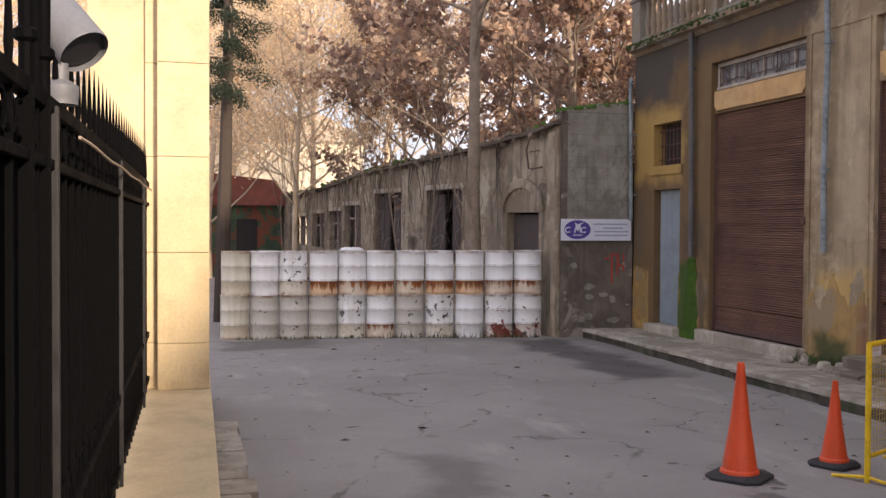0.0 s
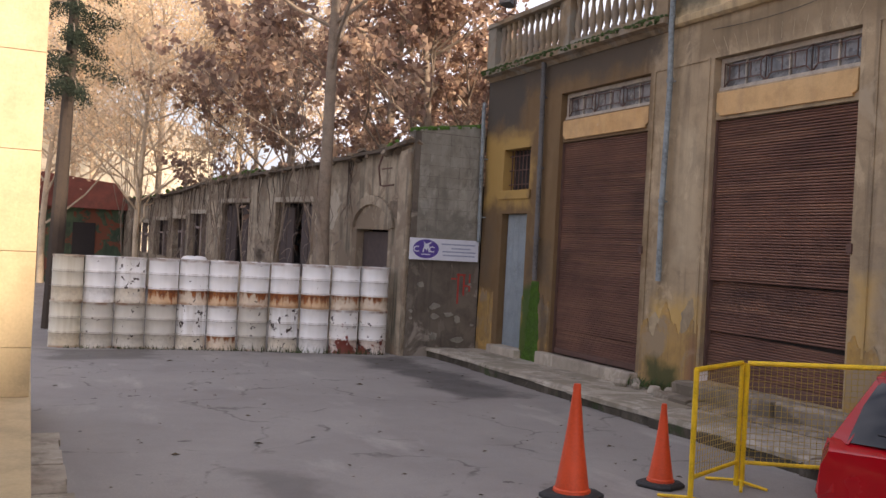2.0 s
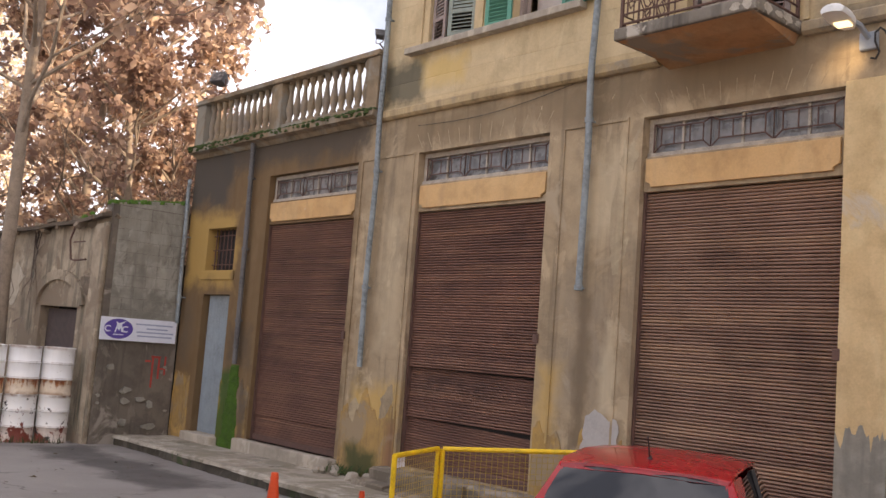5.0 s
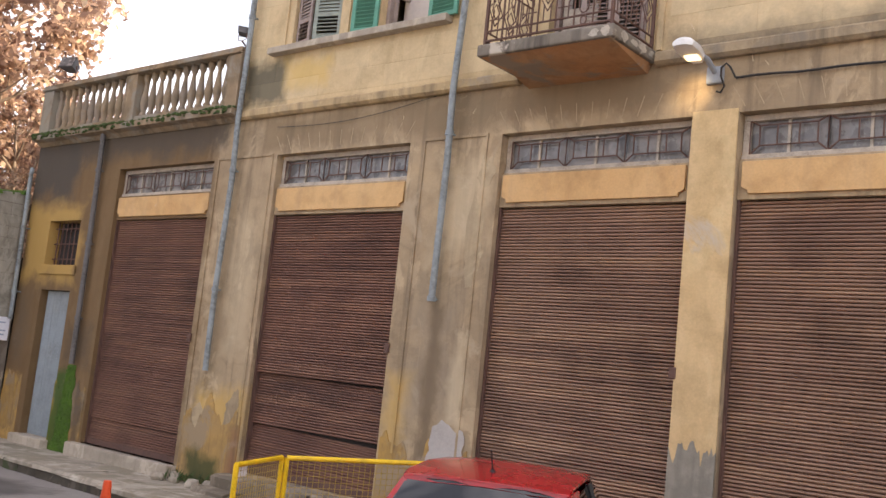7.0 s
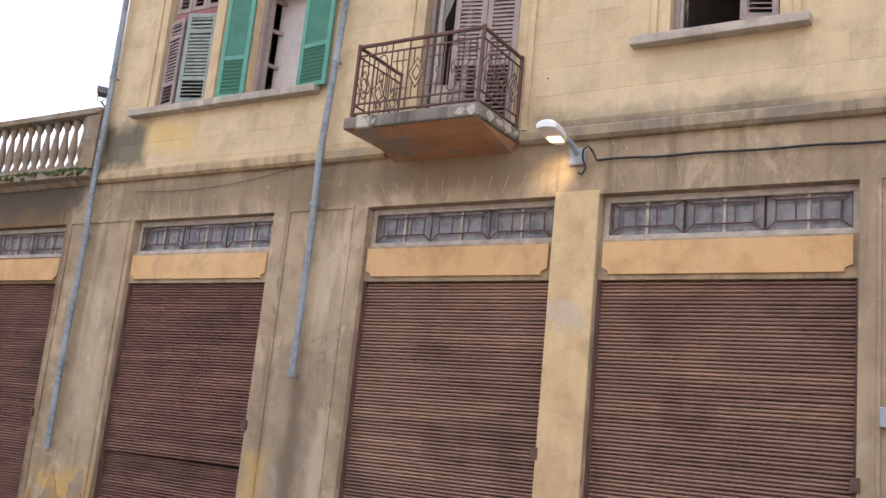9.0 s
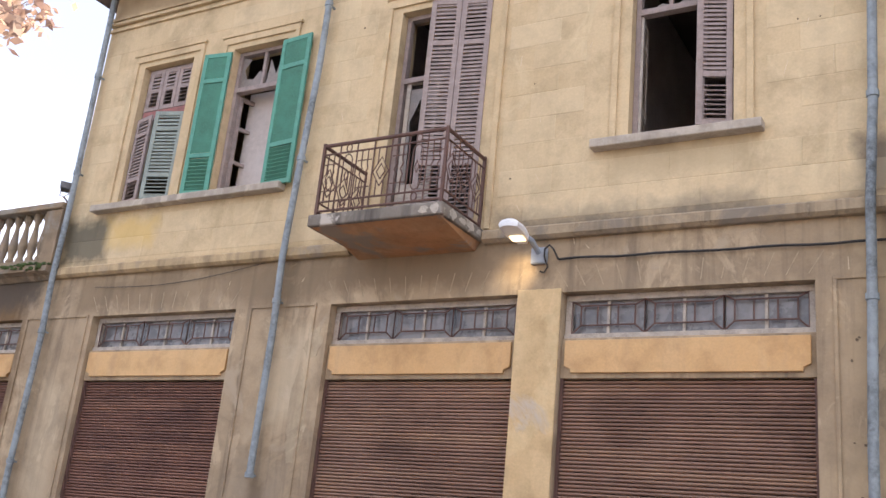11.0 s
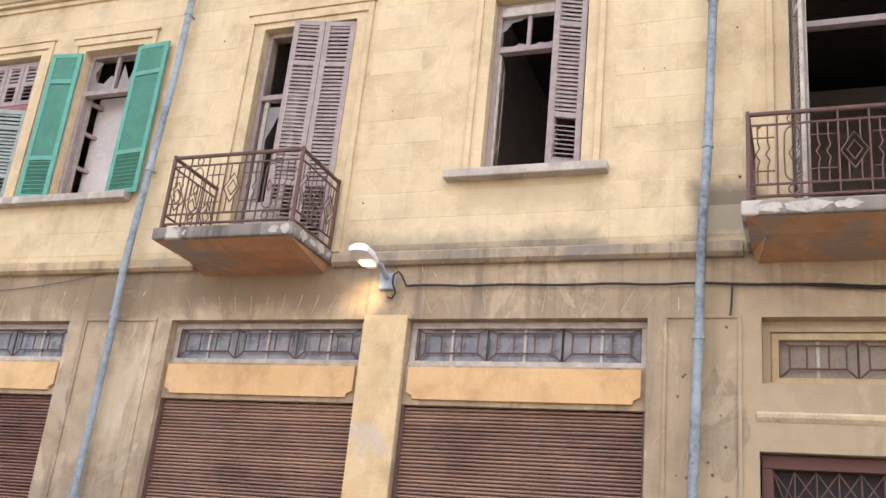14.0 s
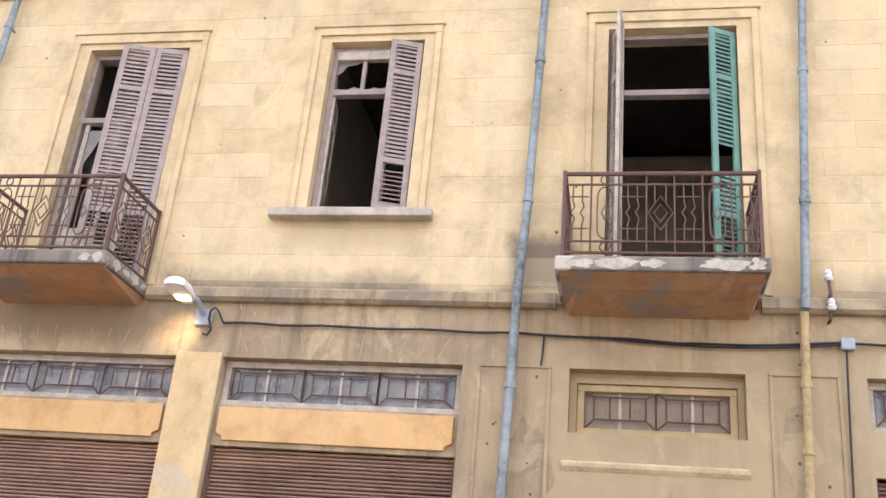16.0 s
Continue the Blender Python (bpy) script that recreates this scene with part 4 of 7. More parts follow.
def ragged(cx, cz, rx, rz, seed, n=36):
    """A torn outline round a middle."""
    r = random.Random(seed)
    return [(cx + rx * math.cos(i * math.tau / n) * (1 + 0.5 * noise.noise((seed, math.cos(i * math.tau / n) * 1.6, math.sin(i * math.tau / n) * 1.6)) + 0.22 * noise.noise((seed, math.cos(i * math.tau / n) * 5, math.sin(i * math.tau / n) * 5)) + r.uniform(-0.05, 0.05)),
             cz + rz * math.sin(i * math.tau / n) * (1 + 0.5 * noise.noise((seed + 9, math.cos(i * math.tau / n) * 1.6, math.sin(i * math.tau / n) * 1.6)) + r.uniform(-0.06, 0.06))) for i in range(n)]


m = MB()
m.prism(ragged(4.12, 1.35, 0.30, 0.42, 3), -0.016, -0.0125)
part("repair_patch", m, plain("grey_patch", (0.42, 0.395, 0.375), 0.85, 0, 0.2, 4.0, 0.2), house, "smooth grey repair patch")
# places where the render has come off the piers
GREY_SCAR = plaster("bared_render", (0.30, 0.235, 0.155), (0.40, 0.315, 0.205), (0.14, 0.11, 0.08), 0.7, (0.52, 0.6), None, (0.42, 0.33, 0.21))
PALE_SCAR = plaster("pale_render_scar", (0.43, 0.345, 0.225), (0.50, 0.41, 0.275), (0.26, 0.20, 0.135), 0.6)
for k, (cx, cz, rx, rz) in enumerate(((4.2, 3.9, 0.14, 0.5), (-0.6, 1.2, 0.22, 0.3), (0.15, 1.35, 0.18, 0.35),
                                   (4.3, 4.75, 0.12, 0.2), (10.5, 4.2, 0.2, 0.5), (12.9, 4.6, 0.15, 0.4))):
    m = MB()
    m.prism(ragged(cx, cz, rx, rz, 20 + k), -0.026 if 6.9 < cx < 7.4 else -0.0035 - 0.0005 * k, 0.0)
    part("render_scar", m, GREY_SCAR if k % 3 else PALE_SCAR, house, "scar where paint and render came off")
m = MB()
rnd = random.Random(19)
for k in range(36):
    xx, zz = rnd.uniform(4.2, 15), rnd.uniform(6.05, 9.5)
    if k > 24:
        xx, zz = rnd.uniform(-0.4, 15), rnd.uniform(5.25, 5.8)
    if any(p - 0.25 < xx < q + 0.25 and r2 - 0.15 < zz < s2 + 0.3 for p, q, r2, s2 in up_holes + low_holes):
        continue
    ln, sl = rnd.uniform(0.04, 0.16), rnd.gauss(0, 0.03)
    m.prism([(xx, zz), (xx + 0.008, zz), (xx + sl + 0.006, zz + ln), (xx + sl, zz + ln)], -0.0045, 0.0)
part("scratch", m, plain("pale_scratch", (0.62, 0.51, 0.35), 0.9), house, "pale scratches in the render", kind="stuff")
# moss under the leaking pipe
m = MB()
rnd = random.Random(15)
left = [(-4.24 - (0.10 + 0.20 * (1 - u) + 0.08 * noise.noise((u * 7, 1, 0))), 0.3 + 1.5 * u) for u in [i / 24 for i in range(25)]]
right = [(-4.24 + (0.12 + 0.13 * (1 - u) + 0.08 * noise.noise((u * 7, 4, 0))), 0.3 + 1.5 * u) for u in [i / 24 for i in range(25)]]
m.prism(left + right[::-1], -0.022, 0.0)
for k in range(700):
    u = rnd.random()
    i = int(u * 24)
    xa, xb, z = left[i][0], right[i][0], left[i][1]
    r = rnd.uniform(0.012, 0.03)
    m.lathe([(r, -0.012), (r * 0.8, r * 0.4), (r * 0.2, r * 0.7)], (rnd.uniform(xa, xb), -0.022, z + rnd.uniform(-0.03, 0.03)), 5)
part("moss", m, MOSS, house, "bright green moss under the drain pipe", smooth=True, kind="stuff")

# ---- upper windows ----


def surround(x0, x1, z0, z1, e=0.2):
    m = MB()
    m.box(x0 - e, x1 + e, -0.03, 0.0, z1 + 0.08, z1 + e - 0.02)
    m.box(x0 - e, x0 - e + 0.07, -0.03, 0.0, z0, z1 + 0.08)
    m.box(x1 + e - 0.07, x1 + e, -0.03, 0.0, z0, z1 + 0.08)
    m.box(x0 - e - 0.03, x1 + e + 0.03, -0.05, 0.0, z1 + e - 0.019, z1 + e + 0.02)
    part("window_surround", m, WALL_UP, house, "", 0.006)


def sill(x0, x1, z):
    m = MB()
    m.box(x0, x1, -0.14, 0.12, z - 0.10, z)
    part("window_sill", m, SILL, house, "pale stone sill", 0.012)


def leaf(t, hinge, w, z0, z1, swing, mat, label, name="shutter_leaf", gone=(), panels=3, y=0.0):
    """A louvred shutter leaf. swing: degrees from shut (0) to flat on the wall (180); w < 0: hinged on its right. gone: louvres lost, by panel."""
    m = pose(hinge, y, z0, 0, 0, -swing if w > 0 else swing)
    h, e, th = z1 - z0, 0.065, 0.035
    s = 1 if w > 0 else -1
    w = abs(w)

    def bx(q, a, b, c, d, dy=0.0):
        xa, xb = (a, b) if s > 0 else (-b, -a)
        q.box(xa, xb, -th / 2 + dy, th / 2 - dy, c, d, m)

    f = MB()
    bx(f, 0, e, 0, h), bx(f, w - e, w, 0, h)
    cuts = [0.0, 0.27, 0.80, 1.0] if panels == 3 else [0.0, 0.5, 1.0]
    for c in cuts:
        zc = min(max(c * h - e / 2, 0), h - e)
        bx(f, e, w - e, zc, zc + e)
    body = part(name, f, mat, t, label, 0.004)
    for i in range(len(cuts) - 1):
        za, zb = cuts[i] * h + e * 0.7, cuts[i + 1] * h - e * 0.7
        n = int((zb - za) / 0.05)
        for k in range(n):
            if (i, k) in gone:
                continue
            q = MB()
            zc = za + (k + 0.5) * (zb - za) / n
            xa, xb = (e, w - e) if s > 0 else (-w + e, -e)
            q.box(xa, xb, -0.027, 0.027, -0.004, 0.004, m @ pose(0, 0, zc, 60 if i != 0 else 34, 0, 0))
            part("louvre", q, mat, body, fix=False)
    return body


def sash(t, x0, x1, z0, z1, mat, bar_z, mull=True, y=0.12):
    f = MB()
    e = 0.06
    f.box(x0 + 0.003, x0 + e, y, y + 0.09, z0 + 0.003, z1 - 0.003)
    f.box(x1 - e, x1 - 0.003, y, y + 0.09, z0 + 0.003, z1 - 0.003)
    f.box(x0 + e, x1 - e, y, y + 0.09, z1 - e, z1 - 0.003)
    f.box(x0 + e, x1 - e, y - 0.01, y + 0.09, bar_z - 0.035, bar_z + 0.035)
    if mull:
        f.box((x0 + x1) / 2 - 0.022, (x0 + x1) / 2 + 0.022, y + 0.01, y + 0.07, bar_z + 0.035, z1 - e)
    part("frame", f, mat, t, "", 0.005)


def shard(t, pts, y=0.16):
    q = MB()
    q.prism(pts, y, y + 0.004)
    part("broken_pane", q, DUSTY, t, "broken grimy glass")


# grey window, leaves half shut
w = thing("window_grey", (0.93, 0.1, 6.84), "window with grey louvred shutters, one leaf ajar", "window")
sash(w, 0.44, 1.43, 6.84, 9.05, OLD_WOOD, 8.27, False)
leaf(w, 0.46, 0.40, 6.86, 8.20, 14, OLD_WOOD, "greyed louvred leaf", y=0.07)
leaf(w, 1.41, -0.46, 6.86, 8.20, 17, GREY_GREEN, "greyed green louvred leaf, ajar", y=0.05)
for k in range(3):
    leaf(w, 0.51 + k * 0.295, 0.285, 8.34, 9.0, 0, OLD_WOOD, "", "transom_louvre", panels=2, y=0.10)
m = MB()
m.box(0.51, 1.36, 0.08, 0.12, 8.19, 8.33)
part("rail", m, plain("flaked_red_paint", (0.30, 0.13, 0.12), 0.85, 0, 0.5, 9.0, 0.2), w, "flaked red rail", 0.005)
# green window, leaves open
w = thing("window_green", (2.68, 0.1, 6.84), "open window with bright green louvred shutters and broken fanlight", "window")
sash(w, 2.20, 3.16, 6.84, 9.02, OLD_WOOD, 8.42, True)
leaf(w, 2.20, 0.45, 6.82, 8.96, 172, GREEN_WOOD, "bright green louvred leaf, open", y=-0.03)
leaf(w, 3.12, -0.52, 6.82, 8.96, 175, GREEN_WOOD, "bright green louvred leaf, open", y=-0.03)
shard(w, [(2.24, 8.46), (2.69, 8.46), (2.67, 8.62), (2.59, 8.70), (2.49, 8.58), (2.37, 8.60), (2.31, 8.75), (2.41, 8.90), (2.24, 8.96)])
shard(w, [(2.73, 8.46), (3.18, 8.46), (3.18, 8.85), (3.07, 8.56), (2.95, 8.82), (2.89, 8.60), (2.77, 8.85)])
m = MB()
mm = pose(2.27, 0.2, 6.87, 0, 0, 70)
for bx in ((0, 0.06, 0, 1.5), (0.42, 0.48, 0, 1.5), (0.06, 0.42, 0, 0.06), (0.06, 0.42, 0.5, 0.55), (0.06, 0.42, 1.0, 1.05), (0.06, 0.42, 1.44, 1.5)):
    m.box(bx[0], bx[1], 0, 0.04, bx[2], bx[3], mm)
part("casement", m, OLD_WOOD, w, "weathered inner casement, open", 0.004)
m = MB()
m.box(2.25, 3.15, 0.42, 0.46, 6.0, 8.5)
part("curtain", m, ROOM, w)
# balcony door with tall leaves
w = thing("balcony_door", (5.64, 0.1, 5.94), "tall balcony door with two weathered louvred leaves half open", "door")
sash(w, 5.0, 6.28, 5.94, 9.0, OLD_WOOD, 8.08, False)
leaf(w, 6.28, -0.375, 6.0, 8.94, 12, OLD_WOOD, "greyed louvred leaf", y=0.0)
leaf(w, 5.91, -0.375, 6.0, 8.94, 16, OLD_WOOD, "greyed louvred leaf folded outwards", y=-0.085)
m = MB()
for bx in ((5.09, 5.15, 6.0, 8.1), (5.50, 5.56, 6.0, 8.1), (5.15, 5.50, 6.0, 6.7), (5.15, 5.50, 8.04, 8.1)):
    m.box(bx[0], bx[1], 0.15, 0.19, bx[2], bx[3])
part("casement", m, PALE_WOOD, w, "flaked pale casement", 0.004)
shard(w, [(5.15, 6.63), (5.20, 6.63), (5.19, 7.33), (5.17, 7.53), (5.24, 7.68), (5.30, 7.83), (5.40, 7.78), (5.47, 7.63), (5.50, 7.97), (5.15, 7.97)], 0.165)
# single window with one leaf left
w = thing("window_open", (8.57, 0.1, 6.84), "open dark window with broken fanlight and one louvred leaf", "window")
sash(w, 8.03, 8.80, 6.84, 9.01, OLD_WOOD, 8.40, True)
m = MB()
m.box(8.09, 8.74, 0.10, 0.18, 8.83, 8.95)
part("head_rail", m, PALE_WOOD, w, "flaked pale rail", 0.005)
leaf(w, 9.10, -0.36, 6.86, 8.97, 20, OLD_WOOD, "brown louvred leaf", y=0.04, gone=tuple((0, k) for k in (8, 9)))
leaf(w, 8.10, 0.33, 6.86, 8.36, -99, PALE_WOOD, "pale narrow casement opened inwards", y=0.14)
shard(w, [(8.09, 8.83), (8.09, 8.66), (8.15, 8.70), (8.20, 8.78), (8.31, 8.80), (8.36, 8.83)])
shard(w, [(8.09, 8.43), (8.39, 8.43), (8.39, 8.47), (8.31, 8.50), (8.24, 8.465), (8.09, 8.475)])
shard(w, [(8.44, 8.43), (8.74, 8.43), (8.74, 8.50), (8.62, 8.47), (8.54, 8.49)])
# right balcony door
w = thing("balcony_door", (12.0, 0.1, 5.99), "wide open dark balcony door with a teal leaf and a grey leaf", "door")
sash(w, 11.17, 12.51, 5.94, 9.07, OLD_WOOD, 8.32, False)
leaf(w, 12.49, -0.31, 6.0, 9.0, 28, TEAL_WOOD, "faded teal louvred leaf with lost louvres", y=0.06, gone=tuple((1, k) for k in range(8, 14)))
leaf(w, 11.21, 0.34, 6.0, 9.0, 74, PALE_WOOD, "flaked grey louvred leaf", y=0.10)
leaf(w, 11.32, 0.30, 6.0, 9.0, 98, PALE_WOOD, "flaked grey louvred leaf folded back", y=-0.14)
# far right window, shut
w = thing("window_shut", (16.8, 0.1, 6.95), "window with shut greyed shutters", "window")
sash(w, 16.2, 17.4, 6.95, 9.14, OLD_WOOD, 8.53, False)
leaf(w, 16.26, 0.54, 6.97, 9.1, 0, OLD_WOOD, "", y=0.07)
leaf(w, 17.34, -0.54, 6.97, 9.1, 0, OLD_WOOD, "", y=0.07)
for a, b, c, dd, e in ((0.44, 1.43, 6.84, 9.05, 0.2), (2.20, 3.16, 6.84, 9.02, 0.2), (5.0, 6.28, 5.97, 9.0, 0.22), (8.03, 9.12, 6.84, 9.01, 0.2), (11.17, 12.51, 5.97, 9.07, 0.22), (16.2, 17.4, 6.95, 9.14, 0.2)):
    surround(a, b, c, dd, e)
sill(0.06, 3.51, 6.835)
sill(7.66, 9.42, 6.835)
sill(15.9, 17.7, 6.835)

# ---- balconies ----


def balcony(x0, x1, dy, z, label):
    t = thing("balcony", ((x0 + x1) / 2, 0, z), label, "balcony", "iron balconies")
    s = MB()
    s.box(x0 - 0.06, x1 + 0.06, -dy - 0.06, -0.002, z - 0.14, z)
    part("slab", s, SLAB, t, "chipped and flaking concrete slab", 0.02)
    s = MB()
    a, b = x0 - 0.02, x1 + 0.02
    s.loft([[(a, -dy - 0.02, z - 0.142), (b, -dy - 0.02, z - 0.142), (b, -0.002, z - 0.142), (a, -0.002, z - 0.142)],
            [(a + 0.16, -dy * 0.72, z - 0.20), (b - 0.16, -dy * 0.72, z - 0.20), (b - 0.05, -0.002, z - 0.24), (a + 0.05, -0.002, z - 0.24)]])
    part("soffit", s, SOFFIT, t, "rust-stained soffit")
    rr = random.Random(int(x0 * 10))
    for u, ww, hh in ((0.10, 0.13, 0.045), (0.27, 0.17, 0.05), (0.46, 0.10, 0.04), (0.82, 0.20, 0.05), (0.97, 0.07, 0.055)) if x0 > 8 else ((0.90, 0.06, 0.04), (0.98, 0.05, 0.05)):
        q = MB()
        q.prism(ragged(x0 + u * (x1 - x0), z - 0.075, ww, hh, int(300 + 70 * u + x0)), -dy - 0.063, -dy - 0.055)
        part("slab_flake", q, FLAKED_WHITE, t, "pale bared patch")
    for k in range(4):
        fy = -dy * (k + rr.uniform(0.2, 0.8)) / 4
        q = MB()
        q.prism(ragged(fy, z - 0.07, rr.uniform(0.06, 0.11), rr.uniform(0.03, 0.05), 340 + k + int(x0)), x1 + 0.055, x1 + 0.063, Matrix(((0, 1, 0, 0), (1, 0, 0, 0), (0, 0, 1, 0), (0, 0, 0, 1))))
        part("slab_flake", q, FLAKED_WHITE, t, "pale bared patch")
    H = 0.84
    P = [(x0, 0.0), (x0, -dy), (x1, -dy), (x1, 0.0)]
    for (xa, ya), (xb, yb) in zip(P, P[1:]):
        for zz, r in ((H, 0.022), (H - 0.11, 0.011), (0.16, 0.011), (0.05, 0.014)):
            part("rail", MB().ring((xa, ya, z + zz), (xb, yb, z + zz), r, r, 6), RUSTY_IRON, t)
    for xx, yy in ((x0, -dy), (x1, -dy), (x0, -0.02), (x1, -0.02)):
        q = MB()
        q.box(xx - 0.016, xx + 0.016, yy - 0.016, yy + 0.016, z, z + H + 0.03)
        part("post", q, RUSTY_IRON, t)

    def infill(p0, p1, n):
        p0, p1 = Vector((*p0, z)), Vector((*p1, z))
        d = (p1 - p0) / n
        lo, hi = 0.16, H - 0.11
        for i in range(n):
            q = MB()

            def bar(pts, r=0.0075):
                q.tube([p0 + d * (i + u) + Vector((0, 0, zz)) for u, zz in pts], r, 5)

            bar([(0, 0.05), (0, H)], 0.009)
            kind = "oval" if i in (1, n - 2) and n > 3 else ("diamond" if i == n // 2 or n <= 3 else "cross")
            mid = (lo + hi) / 2
            if kind == "oval":
                bar([(0.5 + 0.28 * math.sin(k * math.tau / 16), mid + 0.15 * (1 if math.cos(k * math.tau / 16) > 0 else -1) * (abs(math.cos(k * math.tau / 16)) > 0.2) + 0.11 * math.cos(k * math.tau / 16)) for k in range(17)])
                for zz in (hi + 0.05, lo - 0.055):
                    bar([(0.5 + 0.16 * math.sin(k * math.tau / 10), zz + 0.045 * math.cos(k * math.tau / 10)) for k in range(11)])
                bar([(0.5, mid - 0.07), (0.62, mid), (0.5, mid + 0.07), (0.38, mid), (0.5, mid - 0.07)])
            elif kind == "diamond":
                bar([(0.5, mid - 0.17), (0.95, mid), (0.5, mid + 0.17), (0.05, mid), (0.5, mid - 0.17)])
                bar([(0.5, mid - 0.09), (0.74, mid), (0.5, mid + 0.09), (0.26, mid), (0.5, mid - 0.09)])
                bar([(0.3, lo), (0.3, mid - 0.1)]), bar([(0.7, lo), (0.7, mid - 0.1)])
                bar([(0.3, mid + 0.1), (0.3, hi)]), bar([(0.7, mid + 0.1), (0.7, hi)])
            else:
                for u in (0.33, 0.67):
                    bar([(u, lo), (u, mid - 0.12), (u + 0.07, mid - 0.06), (u - 0.07, mid), (u + 0.07, mid + 0.06), (u, mid + 0.12), (u, hi)])
                bar([(0.1, mid - 0.16), (0.9, mid - 0.16)]), bar([(0.1, mid + 0.16), (0.9, mid + 0.16)])
            part("infill_panel", q, RUSTY_IRON, t)

    infill((x0, -dy), (x1, -dy), 7)
    infill((x0, -0.02), (x0, -dy), 3)
    infill((x1, -0.02), (x1, -dy), 3)
    return t


balcony(4.77, 6.37, 0.87, 5.97, "narrow balcony with a rusty wrought-iron railing on a concrete slab")
balcony(10.82, 12.54, 0.87, 5.97, "balcony with rusty wrought-iron railing and flaking slab before an open door")

# ---- pipes, cables, lamps on the facade ----


def rain_pipe(pts, label, r=0.048, joints=(), paint=None):
    t = thing("rain_pipe", pts[-1], label, "pipe", "rain pipes")
    m = MB()
    m.tube(pts, r, 10)
    part("pipe", m, paint or GREY_PIPE, t, "", 0, True)
    for z in joints:
        for (xa, ya, za), (xb, yb, zb) in zip(pts, pts[1:]):
            if min(za, zb) <= z <= max(za, zb):
                u = (z - za) / (zb - za)
                c = (xa + (xb - xa) * u, ya + (yb - ya) * u)
                q = MB()
                q.lathe([(r * 1.28, -0.03), (r * 1.28, 0.03)], (c[0], c[1], z), 10)
                q.box(c[0] - 0.012, c[0] + 0.012, c[1], 0.02, z - 0.012, z + 0.012)
                part("bracket", q, paint or GREY_PIPE, t)
                break


rain_pipe([(-4.19, -0.10, 5.90), (-4.16, -0.09, 4.0), (-4.14, -0.09, 1.82)], "dark grey rain pipe ending above bright moss", 0.047, (5.2, 3.9, 2.6), DARK_PIPE)
rain_pipe([(-0.40, -0.16, 10.30), (-0.44, -0.12, 9.9), (-0.42, -0.11, 6.9), (-0.42, -0.13, 5.8), (-0.42, -0.10, 4.9), (-0.47, -0.10, 3.2), (-0.45, -0.10, 2.0)], "long bluish rain pipe at the wing corner", 0.043, (9.0, 7.4, 5.0, 3.2))
rain_pipe([(3.92, -0.50, 10.35), (3.90, -0.14, 10.0), (3.87, -0.12, 8.4), (3.79, -0.12, 6.9), (3.75, -0.13, 5.8), (3.75, -0.10, 4.9), (3.73, -0.10, 3.17)], "bluish rain pipe ending halfway down the pier", 0.043, (9.3, 7.1, 5.25, 3.2))
rain_pipe([(10.49, -0.50, 10.35), (10.49, -0.13, 10.0), (10.40, -0.12, 6.83), (10.35, -0.14, 5.87), (10.33, -0.10, 5.0), (10.29, -0.10, 3.65), (10.26, -0.10, 0.64)], "pale blue rain pipe down the whole front", 0.045, (8.6, 6.92, 5.0, 3.0))
rain_pipe([(13.20, -0.50, 10.35), (13.20, -0.13, 10.0), (13.05, -0.12, 6.83), (12.99, -0.15, 5.80)], "pale blue rain pipe above the string course", 0.043, (8.4, 6.92))
rain_pipe([(12.985, -0.10, 5.78), (12.95, -0.10, 4.7), (12.86, -0.10, 0.64)], "ochre-painted rain pipe below the string course", 0.043, (5.1, 4.5), OCHRE_PIPE)
rain_pipe([(-6.62, -0.06, 5.36), (-6.48, -0.14, 5.24), (-6.42, -0.13, 2.48)], "thin grey corner pipe against the concrete wall", 0.039, (4.2, 3.0))


def wire(name, pts, r, label, at):
    m = MB()
    m.tube(pts, r, 5)
    return solo(name, m, CABLE, at, label, "cable", smooth=True)


pts = []
for i in range(41):
    u = i / 40
    xx = 7.35 + u * 8.2
    pts.append((xx, -0.030 - 0.012 * abs(math.sin(u * 40)), float(np.interp(xx, (7.35, 10.3, 11.35, 12.3, 13.3, 15.6), (5.56, 5.53, 5.50, 5.465, 5.515, 5.50))) + 0.006 * math.sin(u * 55)))
wire("wall_cable", pts, 0.013, "black cable clipped along the wall under the string course", (7.35, -0.03, 5.6))
wire("wall_cable", [(11.2 + u * 2.1, -0.045, 5.50 - 0.055 * math.sin(u * math.pi)) for u in [i / 12 for i in range(13)]], 0.011, "second black cable beside the first", (11.2, -0.045, 5.5))
wire("cable_loop", [(7.35, -0.035, 5.56), (7.31, -0.09, 5.66), (7.27, -0.1, 5.70), (7.22, -0.1, 5.66), (7.21, -0.08, 5.58), (7.24, -0.05, 5.48), (7.20, -0.04, 5.42), (7.15, -0.03, 5.44)], 0.011, "loose loop of black cable at the lamp", (7.2, -0.04, 5.4))
wire("cable_tail", [(10.62, -0.03, 5.53), (10.61, -0.03, 5.30), (10.60, -0.03, 5.22)], 0.010, "short hanging cable end", (10.6, -0.03, 5.2))
wire("cable_drop", [(13.34, -0.04, 5.50), (13.31, -0.04, 4.6), (13.25, -0.04, 2.2)], 0.010, "black cable dropping from the junction box", (13.25, -0.04, 2.2))
wire("cable_thin", [(0.4 + u * 3.0, -0.03, 5.62 + 0.16 * u - 0.10 * math.sin(u * math.pi)) for u in [i / 12 for i in range(13)]], 0.004, "thin sagging cable above the shutters", (0.4, -0.03, 5.6))
m = MB()
m.box(13.29, 13.41, -0.08, -0.005, 5.45, 5.56)
solo("junction_box", m, GREYBOX, (13.35, -0.02, 5.45), "small grey junction box on the wall", "box", bevel=0.012)
m = MB()
m.box(10.03, 10.13, -0.07, -0.005, 3.05, 3.22)
